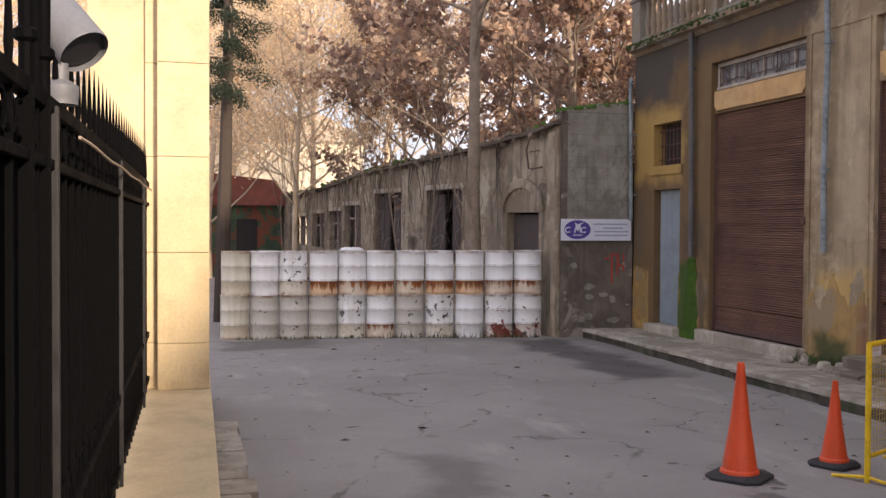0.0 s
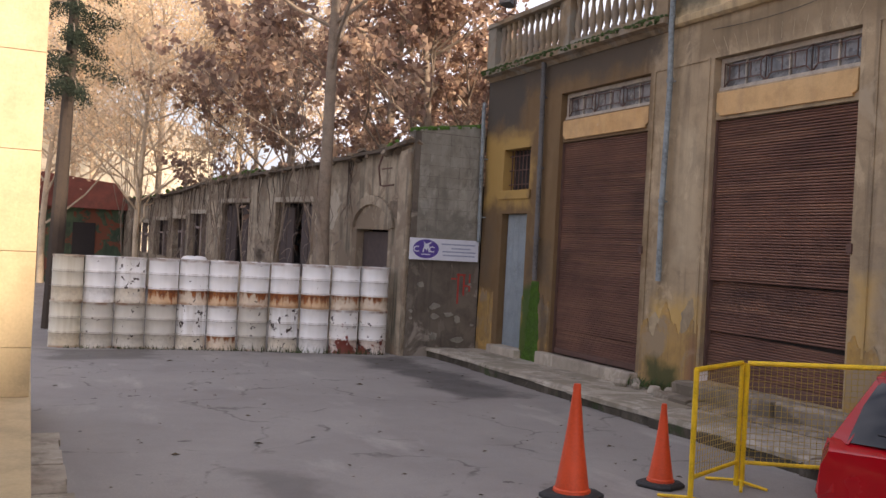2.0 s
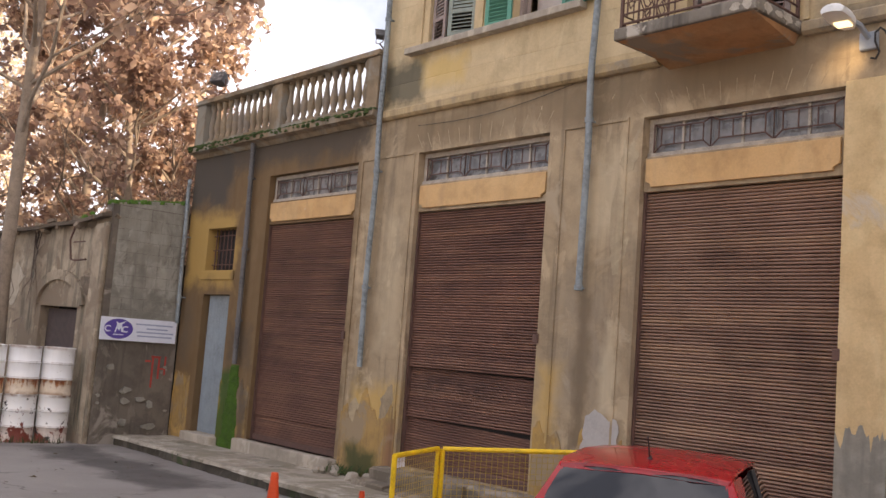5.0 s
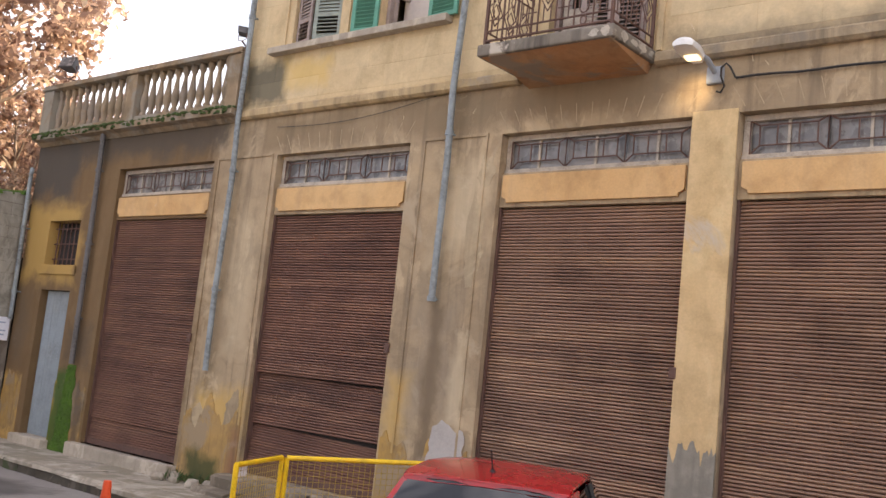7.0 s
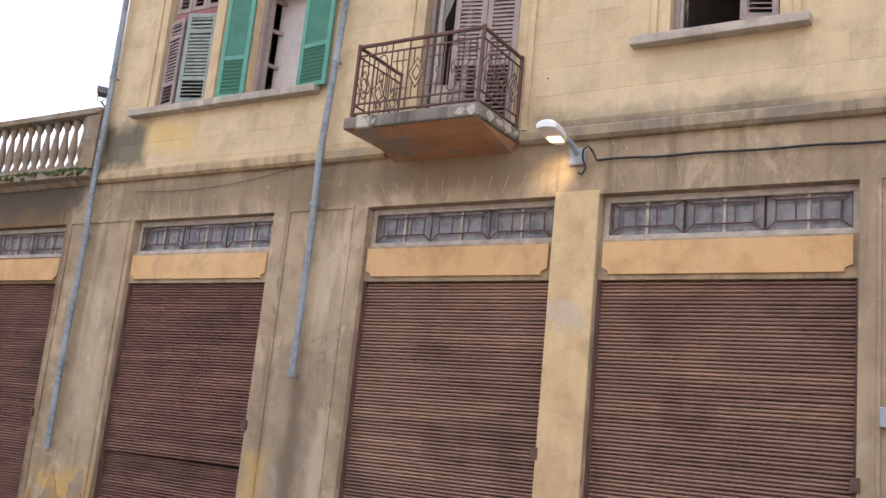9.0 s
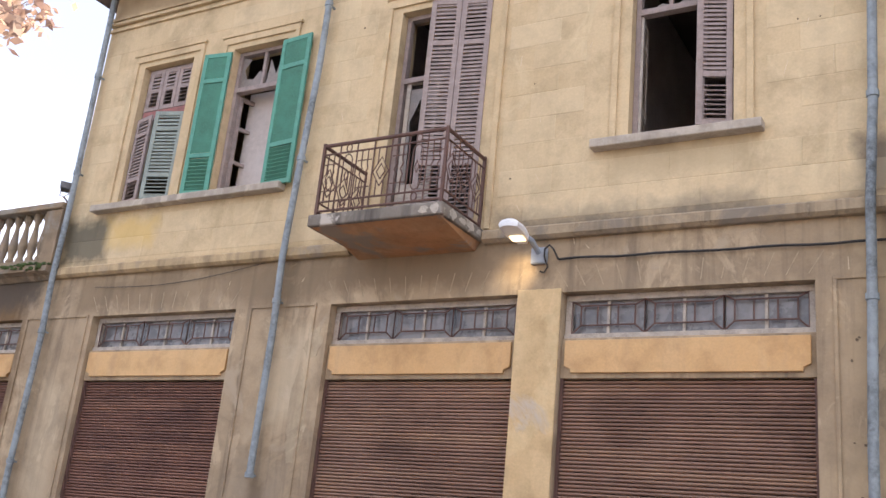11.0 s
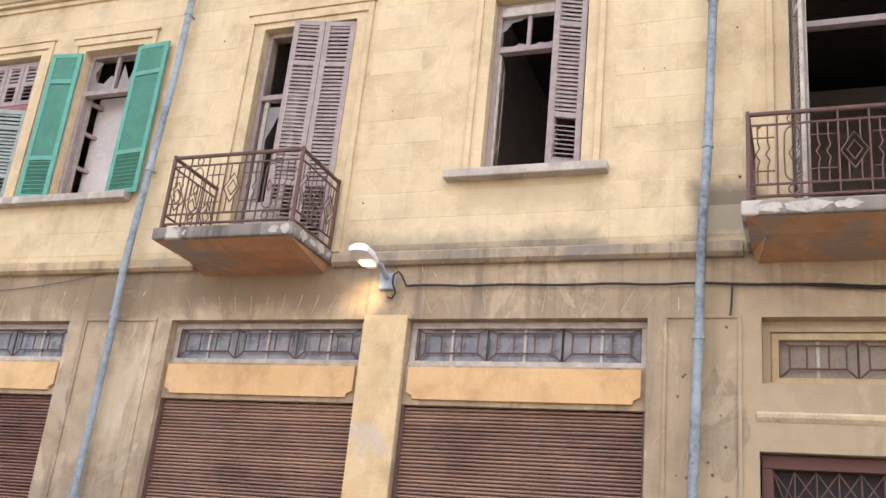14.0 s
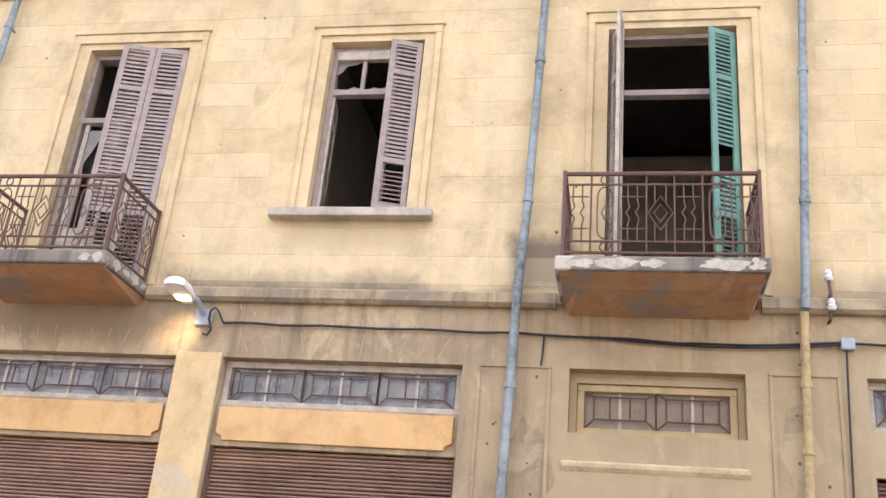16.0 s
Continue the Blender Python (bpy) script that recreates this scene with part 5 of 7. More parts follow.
solo("junction_box", m, GREYBOX, (10.08, -0.02, 3.05), "small grey meter box beside the wide shutter", "box", bevel=0.012)
t = thing("insulator_bracket", (13.22, -0.05, 5.72), "iron bracket with two white porcelain insulators", "insulator")
m = MB()
m.tube([(13.22, -0.10, 6.12), (13.22, -0.14, 5.95), (13.21, -0.10, 5.72), (13.21, 0.0, 5.72)], 0.016, 6)
m.ring((13.22, 0.0, 5.95), (13.22, -0.14, 5.95), 0.014, 0.014, 6)
part("bracket", m, RUSTY_IRON, t)
for zz in (6.10, 5.80):
    m = MB()
    m.lathe([(0.03, 0), (0.045, 0.03), (0.025, 0.05), (0.035, 0.08), (0.015, 0.11)], (13.22, -0.14 if zz < 6 else -0.10, zz), 10)
    part("insulator", m, WHITE, t, "white porcelain", 0, True)

# wall lamp, burning
LX = 7.13
t = thing("street_lamp", (LX, 0, 5.62), "white street lamp on a short arm, burning", "lamp")
m = MB()
m.box(LX - 0.09, LX + 0.09, -0.06, -0.002, 5.52, 5.70)
part("wall_box", m, GREYBOX, t, "bluish grey box", 0.015)
m = MB()
m.tube([(LX, -0.05, 5.64), (LX - 0.01, -0.22, 5.72), (LX - 0.02, -0.36, 5.72)], 0.03, 8)
part("arm", m, GREYBOX, t, "", 0, True)
m = MB()
mm = pose(LX - 0.03, -0.56, 5.69, -3, 0, 6) @ Matrix.Scale(0.88, 4)
rows = []
for y, wd, hh in ((-0.30, 0.05, 0.03), (-0.26, 0.12, 0.07), (-0.05, 0.14, 0.10), (0.12, 0.12, 0.09), (0.26, 0.06, 0.06)):
    rows.append([mm @ Vector((wd * math.cos(a), y, max(0.0, hh * math.sin(a)))) for a in [k * math.pi / 8 for k in range(9)]] + [mm @ Vector((-wd * 0.9, y, -0.035)), mm @ Vector((wd * 0.9, y, -0.035))])
m.loft(rows)
part("lamp_head", m, WHITE, t, "white enamelled head", 0, True)
m = MB()
m.box(-0.08, 0.08, 0.0, 0.14, -0.055, -0.037, mm)
gl = Mat("lamp_glass", 0.3)
gl.color((0.9, 0.8, 0.6))
gl.b.inputs["Emission Color"].default_value = (1.0, 0.72, 0.36, 1)
gl.b.inputs["Emission Strength"].default_value = 1.5
part("lamp_glass", m, gl.m, t, "glowing warm glass", 0.006)
lamp = new("lamp_light", bpy.data.lights.new("lamp_light", "SPOT"))
lamp.data.energy, lamp.data.color, lamp.data.shadow_soft_size, lamp.data.spot_size, lamp.data.spot_blend = 9.0, (1.0, 0.75, 0.40), 0.05, radians(60), 1.0
lamp.matrix_world = look((LX - 0.05, -0.44, 5.60), (LX - 0.24, 0.0, 5.46))


DARK_METAL = plain("dark_grey_metal", (0.10, 0.105, 0.115), 0.5, 0.3, 0.3, 8.0, 0.1)


def floodlight(x, y, z, yaw, support, k=1.0):
    t = thing("floodlight", (x, y, z), "dark floodlight on a bracket above the parapet", "floodlight", "rooftop floodlights")
    m = MB()
    mm = pose(x, y, z + 0.24 * k, -25, 0, yaw) @ Matrix.Scale(k, 4)
    m.loft([[mm @ Vector(p) for p in ((-0.17, -0.14, -0.12), (0.17, -0.14, -0.12), (0.17, -0.14, 0.12), (-0.17, -0.14, 0.12))],
            [mm @ Vector(p) for p in ((-0.09, 0.10, -0.07), (0.09, 0.10, -0.07), (0.09, 0.10, 0.07), (-0.09, 0.10, 0.07))]])
    part("housing", m, DARK_METAL, t, "", 0.006)
    m = MB()
    m.box(-0.155, 0.155, -0.148, -0.141, -0.105, 0.105, mm)
    part("glass", m, OLD_GLASS, t)
    m = MB()
    m.tube([(x - 0.18 * k, y, z + 0.24 * k), (x - 0.18 * k, y, z + 0.05 * k), (x, y, z), (x + 0.18 * k, y, z + 0.05 * k), (x + 0.18 * k, y, z + 0.24 * k)], 0.012 * k, 5)
    m.tube([(x, y, z), support], 0.014, 5)
    part("bracket", m, RUSTY_IRON, t)


floodlight(-5.66, -0.1, 7.02, 20, (-5.45, 0.0, 6.98))
floodlight(-0.62, -0.10, 7.05, 60, (-0.62, 0.0, 6.98), 0.55)

# flat-arch joints scored above the shop bays
for (a, bb) in ((0.44, 3.0), (7.38, 9.87), (4.48, 6.90)):
    m = MB()
    n = 13
    for i in range(n):
        u = (i + 0.5) / n - 0.5
        xm, sl = (a + bb) / 2 + u * (bb - a) * 1.02, u * 0.30
        m.prism([(xm - 0.004, 5.27), (xm + 0.004, 5.27), (xm + sl + 0.004, 5.27 + 0.22), (xm + sl - 0.004, 5.27 + 0.22)], -0.003, 0.0)
    part("arch_joints", m, plain("pale_mortar", (0.42, 0.335, 0.22), 0.9, 0, 0.4, 9.0, 0.1), house, "pale joints of a flat arch", kind="stuff")
# pock marks: thin flat chips, the shade of the pits put into their colour
m = MB()
rnd = random.Random(91)
for k in range(60):
    xx, zz = (rnd.uniform(9.95, 10.85), rnd.uniform(3.2, 5.6)) if k < 26 else ((rnd.uniform(4.0, 14), rnd.uniform(6.1, 9.4)) if k < 44 else (rnd.uniform(12.6, 13.6), rnd.uniform(3.5, 5.7)))
    if any(p - 0.25 < xx < q + 0.25 and r2 - 0.1 < zz < s2 + 0.3 for p, q, r2, s2 in up_holes + low_holes):
        continue
    r = rnd.uniform(0.006, 0.016)
    m.prism([(xx + r * math.cos(i * math.tau / 7) * rnd.uniform(0.7, 1.3), zz + r * math.sin(i * math.tau / 7) * rnd.uniform(0.7, 1.3)) for i in range(7)], -0.0085, 0.0)
part("pock_mark", m, plain("pock_shadow", (0.13, 0.095, 0.06), 0.95), house, "small chips and pock marks", kind="stuff")
# wall-hung rubble and weeds at the foot of the pier
m = MB()
for k in range(90):
    xx, yy = rnd.gauss(-0.45, 0.22), -0.06 - abs(rnd.gauss(0, 0.12))
    z, hh, an = ground_z(xx) + 0.19, rnd.uniform(0.04, 0.2), rnd.uniform(0, math.tau)
    m.add([(xx, yy, z), (xx + 0.03 * math.cos(an), yy + 0.02 * math.sin(an), z + hh * 0.5), (xx + 0.10 * math.cos(an), yy + 0.06 * math.sin(an), z + hh), (xx - 0.02, yy, z + hh * 0.5)], [(0, 1, 2, 3)])
solo("weeds", m, GRASS, (-0.45, -0.15, ground_z(0) + 0.19), "tuft of green weeds at the foot of the pier", "weeds", kind="stuff")
for k in range(9):
    xx, yy, r = rnd.uniform(-0.95, 0.35), rnd.uniform(-0.55, -0.15), rnd.uniform(0.05, 0.13)
    z = ground_z(xx) + 0.185
    m = MB()
    mm = pose(xx, yy, z + r * 0.4, rnd.uniform(-15, 15), rnd.uniform(-15, 15), rnd.uniform(0, 180))
    m.loft([[mm @ Vector((r * math.cos(i * math.tau / 6) * s * rnd.uniform(0.8, 1.2), r * 0.8 * math.sin(i * math.tau / 6) * s, q * r * 0.45)) for i in range(6)] for s, q in ((0.8, -1), (1.0, 0), (0.7, 1))])
    solo("rubble_stone", m, KERB, (xx, yy, z), "loose broken stone on the pavement", "stone", "rubble by the pier", bevel=0.008)
# faces of the upper ashlar, each its own shallow block
rows, BH = 12, 0.305
bmesh_by = {}
KEEP = [(p - 0.26, q + 0.26, r2 - 0.12, s2 + 0.33) for p, q, r2, s2 in up_holes] + [(7.6, 9.47, 6.70, 6.85), (4.6, 6.5, 5.9, 6.2), (0.0, 3.6, 6.70, 6.85)]
for i in range(rows):
    z0 = 6.03 + i * BH
    x = XU + (0.02 if i % 2 else -0.30)
    while x < 15.2:
        w = 0.64
        xa, xb = max(x, XU + 0.01), x + w
        if xb - xa > 0.15 and not any(xb > p and xa < q and z0 + BH > r2 and z0 < s2 for p, q, r2, s2 in KEEP):
            key = round(xb - xa, 2)
            if key not in bmesh_by:
                bm2 = MB().loft([[(0.002, 0, 0.002), (key - 0.002, 0, 0.002), (key - 0.002, 0, BH - 0.002), (0.002, 0, BH - 0.002)],
                                 [(0.006, -0.003, 0.006), (key - 0.006, -0.003, 0.006), (key - 0.006, -0.003, BH - 0.006), (0.006, -0.003, BH - 0.006)]]).mesh("ashlar_block")
                mended(bm2)
                bm2.materials.append(BLOCK)
                bmesh_by[key] = bm2
            o = new("ashlar_block", bmesh_by[key])
            o.parent = house
            o.location = (xa, 0.0, z0)
        x += w


# ---- return wall with the sign ----
RX = -6.60
t = thing("return_wall", (RX, -0.8, 0), "short cracked wall of grey blocks over old rubble render", "wall", kind="structure")
m = MB()
m.box(RX - 0.30, RX, -1.58, -0.004, -0.1, 4.65)
part("rubble_core", m, RUBBLE, t, "dark broken render")
m = MB()
m.prism([(-1.58, 4.65), (-0.004, 4.65), (-0.004, 4.88), (-0.8, 4.81), (-1.58, 4.67)], RX - 0.30, RX, Matrix(((0, 1, 0, 0), (1, 0, 0, 0), (0, 0, 1, 0), (0, 0, 0, 1))))
part("wall_head", m, CONCRETE, t)
rnd = random.Random(21)
z, k = 2.44, 0
while z < 4.6:
    y, first = -1.45, 0.22 if k % 2 else 0.44
    while y < -0.05:
        w, first = min(first, -0.02 - y), 0.44
        if w > 0.08:
            b = MB()
            o = rnd.uniform(0.006, 0.011)
            b.box(RX + 0.001, RX + o, y + 0.003, y + w - 0.003, z + 0.003, z + 0.218)
            part("block", b, CONCRETE, t)
        y += w
    z += 0.22
    k += 1
m = MB()
for k in range(16):
    y, z, r = rnd.uniform(-1.5, -0.1), rnd.uniform(0.1, 1.8), rnd.uniform(0.04, 0.12)
    n = 7
    m.prism([(y + r * math.cos(a * math.tau / n) * rnd.uniform(0.6, 1.2), z + r * 0.7 * math.sin(a * math.tau / n) * rnd.uniform(0.6, 1.2)) for a in range(n)],
            RX, RX + rnd.uniform(0.01, 0.04), Matrix(((0, 1, 0, 0), (1, 0, 0, 0), (0, 0, 1, 0), (0, 0, 0, 1))))
part("exposed_stones", m, CONCRETE, t, "stones showing through the render", kind="stuff")
m = MB()
SW = Matrix(((0, 1, 0, 0), (1, 0, 0, 0), (0, 0, 1, 0), (0, 0, 0, 1)))
for y, z, w, h in ((-0.46, 1.25, 0.04, 0.62), (-0.33, 1.42, 0.04, 0.44), (-0.40, 1.82, 0.20, 0.04), (-0.20, 1.5, 0.035, 0.36), (-0.26, 1.6, 0.14, 0.035), (-0.56, 1.74, 0.12, 0.035)):
    m.box(y - w / 2, y + w / 2, RX + 0.001, RX + 0.004, z - 0.05, z + h - 0.05, SW)
part("scrawl", m, GRAFFITI, t, "faded red scrawl")
m = MB()
rnd = random.Random(22)
for k in range(170):
    y, r = rnd.uniform(-1.58, -0.05), rnd.uniform(0.03, 0.07)
    m.lathe([(r, -0.03), (r * 0.8, r * 0.5), (r * 0.2, r * 0.9)], (RX - rnd.random() * 0.28, y, 4.68 + 0.13 * (y + 1.58)), 5)
part("moss", m, MOSS, t, "green moss on the wall head", smooth=True, kind="stuff")

s = thing("sign_board", (RX + 0.08, -0.94, 2.0), "white rectangular sign with a blue oval emblem", "sign")
m = MB()
sx = RX + 0.09
m.box(sx - 0.03, sx, -1.71, -0.18, 1.985, 2.42)
part("panel", m, SIGN_W, s, "", 0.004)
m = MB()
m.prism([(-1.36 + 0.285 * math.cos(a * math.tau / 32), 2.205 + 0.19 * math.sin(a * math.tau / 32)) for a in range(32)], sx, sx + 0.003, SW)
part("emblem", m, SIGN_B, s, "dark blue oval emblem")
m = MB()
for y0 in (-1.56, -1.22):
    arc = [(y0 + 0.075 * math.cos(a), 2.20 + 0.062 * math.sin(a)) for a in [math.pi * (0.25 + 1.5 * i / 10) for i in range(11)]]
    inn = [(y0 + 0.05 * math.cos(a), 2.20 + 0.04 * math.sin(a)) for a in [math.pi * (0.25 + 1.5 * i / 10) for i in range(11)]]
    m.prism(arc + inn[::-1], sx + 0.003, sx + 0.005, SW)
m.prism([(-1.44, 2.14), (-1.41, 2.14), (-1.39, 2.22), (-1.35, 2.17), (-1.32, 2.22), (-1.30, 2.14), (-1.27, 2.14), (-1.30, 2.29), (-1.22, 2.36), (-1.36, 2.31), (-1.42, 2.35), (-1.40, 2.28)], sx + 0.003, sx + 0.005, SW)
m.box(-1.46, -1.26, sx + 0.003, sx + 0.005, 2.085, 2.105, SW)
part("emblem_shapes", m, SIGN_W, s, "pale shapes in the emblem")
m = MB()
for z, a, b in ((2.315, -1.02, -0.26), (2.235, -0.80, -0.36), (2.165, -1.0, -0.24), (2.09, -0.98, -0.26)):
    m.box(a, b, sx, sx + 0.003, z - 0.012, z + 0.016, SW)
part("print_bar", m, SIGN_G, s, "rows of blue-grey print")
m = MB()
for y in (-1.5, -0.4):
    m.box(RX - 0.01, sx - 0.03, y - 0.02, y + 0.02, 2.1, 2.14)
    m.box(RX - 0.01, sx - 0.03, y - 0.02, y + 0.02, 2.3, 2.34)
part("mount", m, RUSTY_IRON, s)
s.location = Vector(s.location) + Vector((0, 0.10, 0.085))

# ---- the ruined row beyond the drums ----
DARK_WOOD = plain("dark_rotten_wood", (0.085, 0.065, 0.062), 0.9, 0, 0.5, 8.0, 0.3)
RA = math.radians(5.95)
RM = Matrix(((-math.cos(RA), math.sin(RA), 0, -6.62), (-math.sin(RA), -math.cos(RA), 0, -1.58), (0.009, 0, 0.976, 0.145), (0, 0, 0, 1)))


def ruin_top(s):
    return float(np.interp(s, [0, 1, 4.6, 10.7, 13.7, 15, 19.8, 26, 29], [4.36, 4.24, 4.08, 3.92, 3.84, 3.7, 3.40, 3.30, 3.1])) + 0.05 * noise.noise((s * 1.7, 0, 3))


class RB(MB):
    """Builds in the ruin's own axes: x along it, y towards the street."""

    def world(self):
        self.v = [tuple(RM @ Vector(p)) for p in self.v]
        return self


ruin = thing("ruined_row", tuple(RM @ Vector((14, 0, 0))), "derelict roofless row with gaping windows and peeling grey render", "ruin")
HOLES = [(0.95, 2.5, -0.1, 2.55), (5.1, 7.6, 1.25, 3.17), (9.7, 12.2, 1.35, 3.17), (13.75, 15.7, 1.2, 2.82), (16.15, 17.8, 1.2, 2.63), (18.5, 20.4, 1.2, 2.54), (21.3, 24.2, 1.2, 2.42)]
m = holed(RB(), 0.0, 28.5, -0.1, 4.4, HOLES, 0.0, -0.40, ruin_top, [i * 0.5 for i in range(58)])
part("wall", m.world(), RUIN, ruin)
# back wall coloured near-black so the rooms behind the openings look unlit
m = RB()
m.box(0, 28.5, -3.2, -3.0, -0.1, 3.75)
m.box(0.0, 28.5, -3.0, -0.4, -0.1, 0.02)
part("back_wall", m.world(), INSIDE_SHADE, ruin)
m = RB()
m.loft([[(s, 0.20, ruin_top(s) - 0.02), (s, 0.20, ruin_top(s) + 0.05), (s, -3.3, ruin_top(s) + 0.55), (s, -3.3, ruin_top(s) + 0.45)] for s in [i * 0.7 for i in range(41)]])
part("sagging_roof", m.world(), plain("earth_roof", (0.12, 0.095, 0.07), 0.95, 0, 0.5, 5.0, 0.8), ruin, "sagging earth-covered roof edge")
m = RB()
rnd = random.Random(31)
for k in range(520):
    s, r = 28 * rnd.random(), rnd.uniform(0.03, 0.09)
    if noise.noise((s * 0.5, 7, 0)) < (-0.15 if s > 9 else 0.1):
        continue
    m.lathe([(r, -0.02), (r * 0.8, r * 0.5), (r * 0.2, r * 0.9)], (s, rnd.uniform(-0.6, 0.21), ruin_top(s) + rnd.uniform(0.03, 0.13)), 5)
part("moss", m.world(), MOSS, ruin, "moss along the roof edge", smooth=True, kind="stuff")
m = RB()
m.prism([(0.0, -0.1), (0.45, -0.1), (0.42, 4.2), (0.0, 4.25)], 0.0, 0.10)
part("corner_pier", m.world(), RUIN, ruin, "", 0.03)
m = RB()
arc = [(1.72 + 1.05 * math.cos(a), 2.60 + 0.70 * math.sin(a)) for a in [math.pi * i / 14 for i in range(15)]]
inn = [(1.72 + 0.86 * math.cos(a), 2.58 + 0.52 * math.sin(a)) for a in [math.pi * i / 14 for i in range(15)]]
m.prism(arc + inn[::-1], 0.0, 0.07)
part("arch_moulding", m.world(), RUIN, ruin, "broken arch over the door")
m = RB()
m.box(1.0, 2.45, -0.22, -0.16, 0.0, 2.5)
part("door_board", m.world(), DARK_WOOD, ruin, "grey boarded door")
for (a, b, c, d) in HOLES[1:3]:
    for k in range(5):
        w = (b - a) / 5
        m = RB()
        if k == 2:
            continue
        m.box(a + k * w + 0.02, a + (k + 1) * w - 0.03, -0.20, -0.15, c, d - 0.03 - 0.1 * rnd.random())
        part("shutter_board", m.world(), DARK_WOOD, ruin, "dark weathered shutter board")
for (a, b, c, d) in HOLES[1:]:
    m = RB()
    m.box(a - 0.1, b + 0.1, 0.0, 0.06, c - 0.10, c)
    part("sill", m.world(), RUIN, ruin, "", 0.01)
for (a, b, c, d) in HOLES[3:]:
    m = RB()
    m.box((a + b) / 2 - 0.06, (a + b) / 2 + 0.06, -0.3, -0.1, c, d)
    m.box(a, b, -0.25, -0.18, d - 0.5, d - 0.42)
    part("window_post", m.world(), OLD_WOOD, ruin)
m = RB()
m.tube([(1.2, 0.1, 4.15), (1.25, 0.15, 3.9), (1.2, 0.12, 3.5), (1.0, 0.14, 3.48), (0.6, 0.12, 3.5)], 0.02, 5)
m.tube([(1.15, 0.12, 3.85), (0.7, 0.12, 3.86)], 0.015, 5)
part("old_bracket", m.world(), RUSTY_IRON, ruin)
# dry creeper hanging over the ruin
m = RB()
rnd = random.Random(33)
for k in range(70):
    s = rnd.uniform(2.6, 24)
    z = ruin_top(s) + 0.1
    path, y = [], 0.06
    for j in range(7):
        path.append((s, y, z))
        s += rnd.gauss(0, 0.10)
        z -= rnd.uniform(0.15, 0.42)
        y = max(0.03, y + rnd.gauss(0.01, 0.03))
        if z < 0.9:
            break
    if len(path) > 2:
        m.tube(path, rnd.uniform(0.008, 0.02), 4, 0.005)
part("dry_creeper", m.world(), VINE, ruin, "tangle of dry creeper stems", kind="stuff")

# lost render, stones and broken edging on the ruin
rnd = random.Random(37)
STONE_SCAR = plaster("bare_rubble", (0.15, 0.115, 0.085), (0.22, 0.175, 0.13), (0.05, 0.04, 0.03), 0.6, (0.5, 0.56), None, (0.30, 0.24, 0.18))
CHALK = plaster("chalky_render", (0.44, 0.38, 0.30), (0.52, 0.46, 0.37), (0.20, 0.165, 0.13), 0.7)
for k in range(64):
    s, zz = rnd.uniform(0.3, 27), rnd.uniform(1.2, 4.0)
    rx, rz = rnd.uniform(0.12, 0.5), rnd.uniform(0.15, 0.6)
    zz = min(zz, ruin_top(s) - rz * 1.4)
    if any(p - rx * 1.4 < s < q + rx * 1.4 and r2 - rz * 1.4 < zz < s2 + rz * 1.4 for p, q, r2, s2 in HOLES):
        continue
    m = RB()
    m.prism(ragged(s, zz, rx, rz, 100 + k), 0.0, 0.012)
    part("render_scar", m.world(), STONE_SCAR if k % 5 else CHALK, ruin, "bare rubble where the render fell")
m = RB()
for k in range(260):
    s, r = rnd.uniform(0, 28), rnd.uniform(0.03, 0.10)
    mm = pose(s, rnd.uniform(-0.1, 0.22), ruin_top(s) + rnd.uniform(-0.05, 0.10), rnd.uniform(0, 90), rnd.uniform(0, 90), rnd.uniform(0, 90))
    m.box(-r, r, -r * 0.7, r * 0.7, -r * 0.4, r * 0.4, mm)
part("roof_debris", m.world(), STONE_SCAR, ruin, "broken tiles and stones along the roof edge", fix=False, kind="stuff")
for p, q, r2, s2 in HOLES[1:]:
    m = RB()
    m.box(p - 0.12, q + 0.12, 0.0, 0.05, s2 + 0.01, s2 + 0.14)
    part("window_head", m.world(), CHALK, ruin, "", 0.01)
    for xx in (p, q - 0.07):
        m = RB()
        m.box(xx + 0.002, xx + 0.068, -0.28, -0.20, r2, s2)
        part("window_jamb", m.world(), DARK_WOOD, ruin)
m = RB()
for k in range(90):
    s = rnd.uniform(2.7, 26)
    path, zz, y = [], rnd.uniform(1.2, 2.6), 0.25
    a0 = rnd.uniform(0, math.tau)
    for j in range(9):
        path.append((s + 0.35 * math.sin(a0 + j * 0.5), y + 0.12 * math.cos(a0 + j * 0.7), zz + 0.30 * math.sin(j * 0.45 + a0 * 0.3)))
    m.tube(path, 0.011, 4, 0.005)
part("bramble", m.world(), plain("bramble_stem", (0.25, 0.20, 0.17), 0.9), ruin, "looping bare bramble stems", kind="stuff")

# shed with a red roof far down the lane
sh = thing("lane_shed", (-34, -6.0, 0), "far shed with a red tin roof and green boards", "shed")
m = MB()
m.box(-36, -32.0, -7.7, -4.3, 0, 3.2)
part("wall", m, plaster("shed_wall_paint", (0.04, 0.085, 0.06), (0.10, 0.15, 0.08), (0.03, 0.02, 0.018), 0.8, (0.5, 0.54), None, (0.20, 0.07, 0.04)), sh)
m = MB()
# near-black slab on the wall face, painted shade for an open doorway
m.box(-32.0, -31.96, -6.3, -5.4, 0, 2.6)
part("doorway", m, INSIDE_SHADE, sh, "dark open doorway")
m = MB()
m.prism([(-8.1, 3.2), (-3.9, 3.2), (-4.6, 4.3), (-7.6, 4.6)], -36.4, -31.6, SW)
part("roof", m, plain("red_tin", (0.24, 0.075, 0.055), 0.7, 0, 0.5, 2.5, 0.3), sh, "rusty red roof")

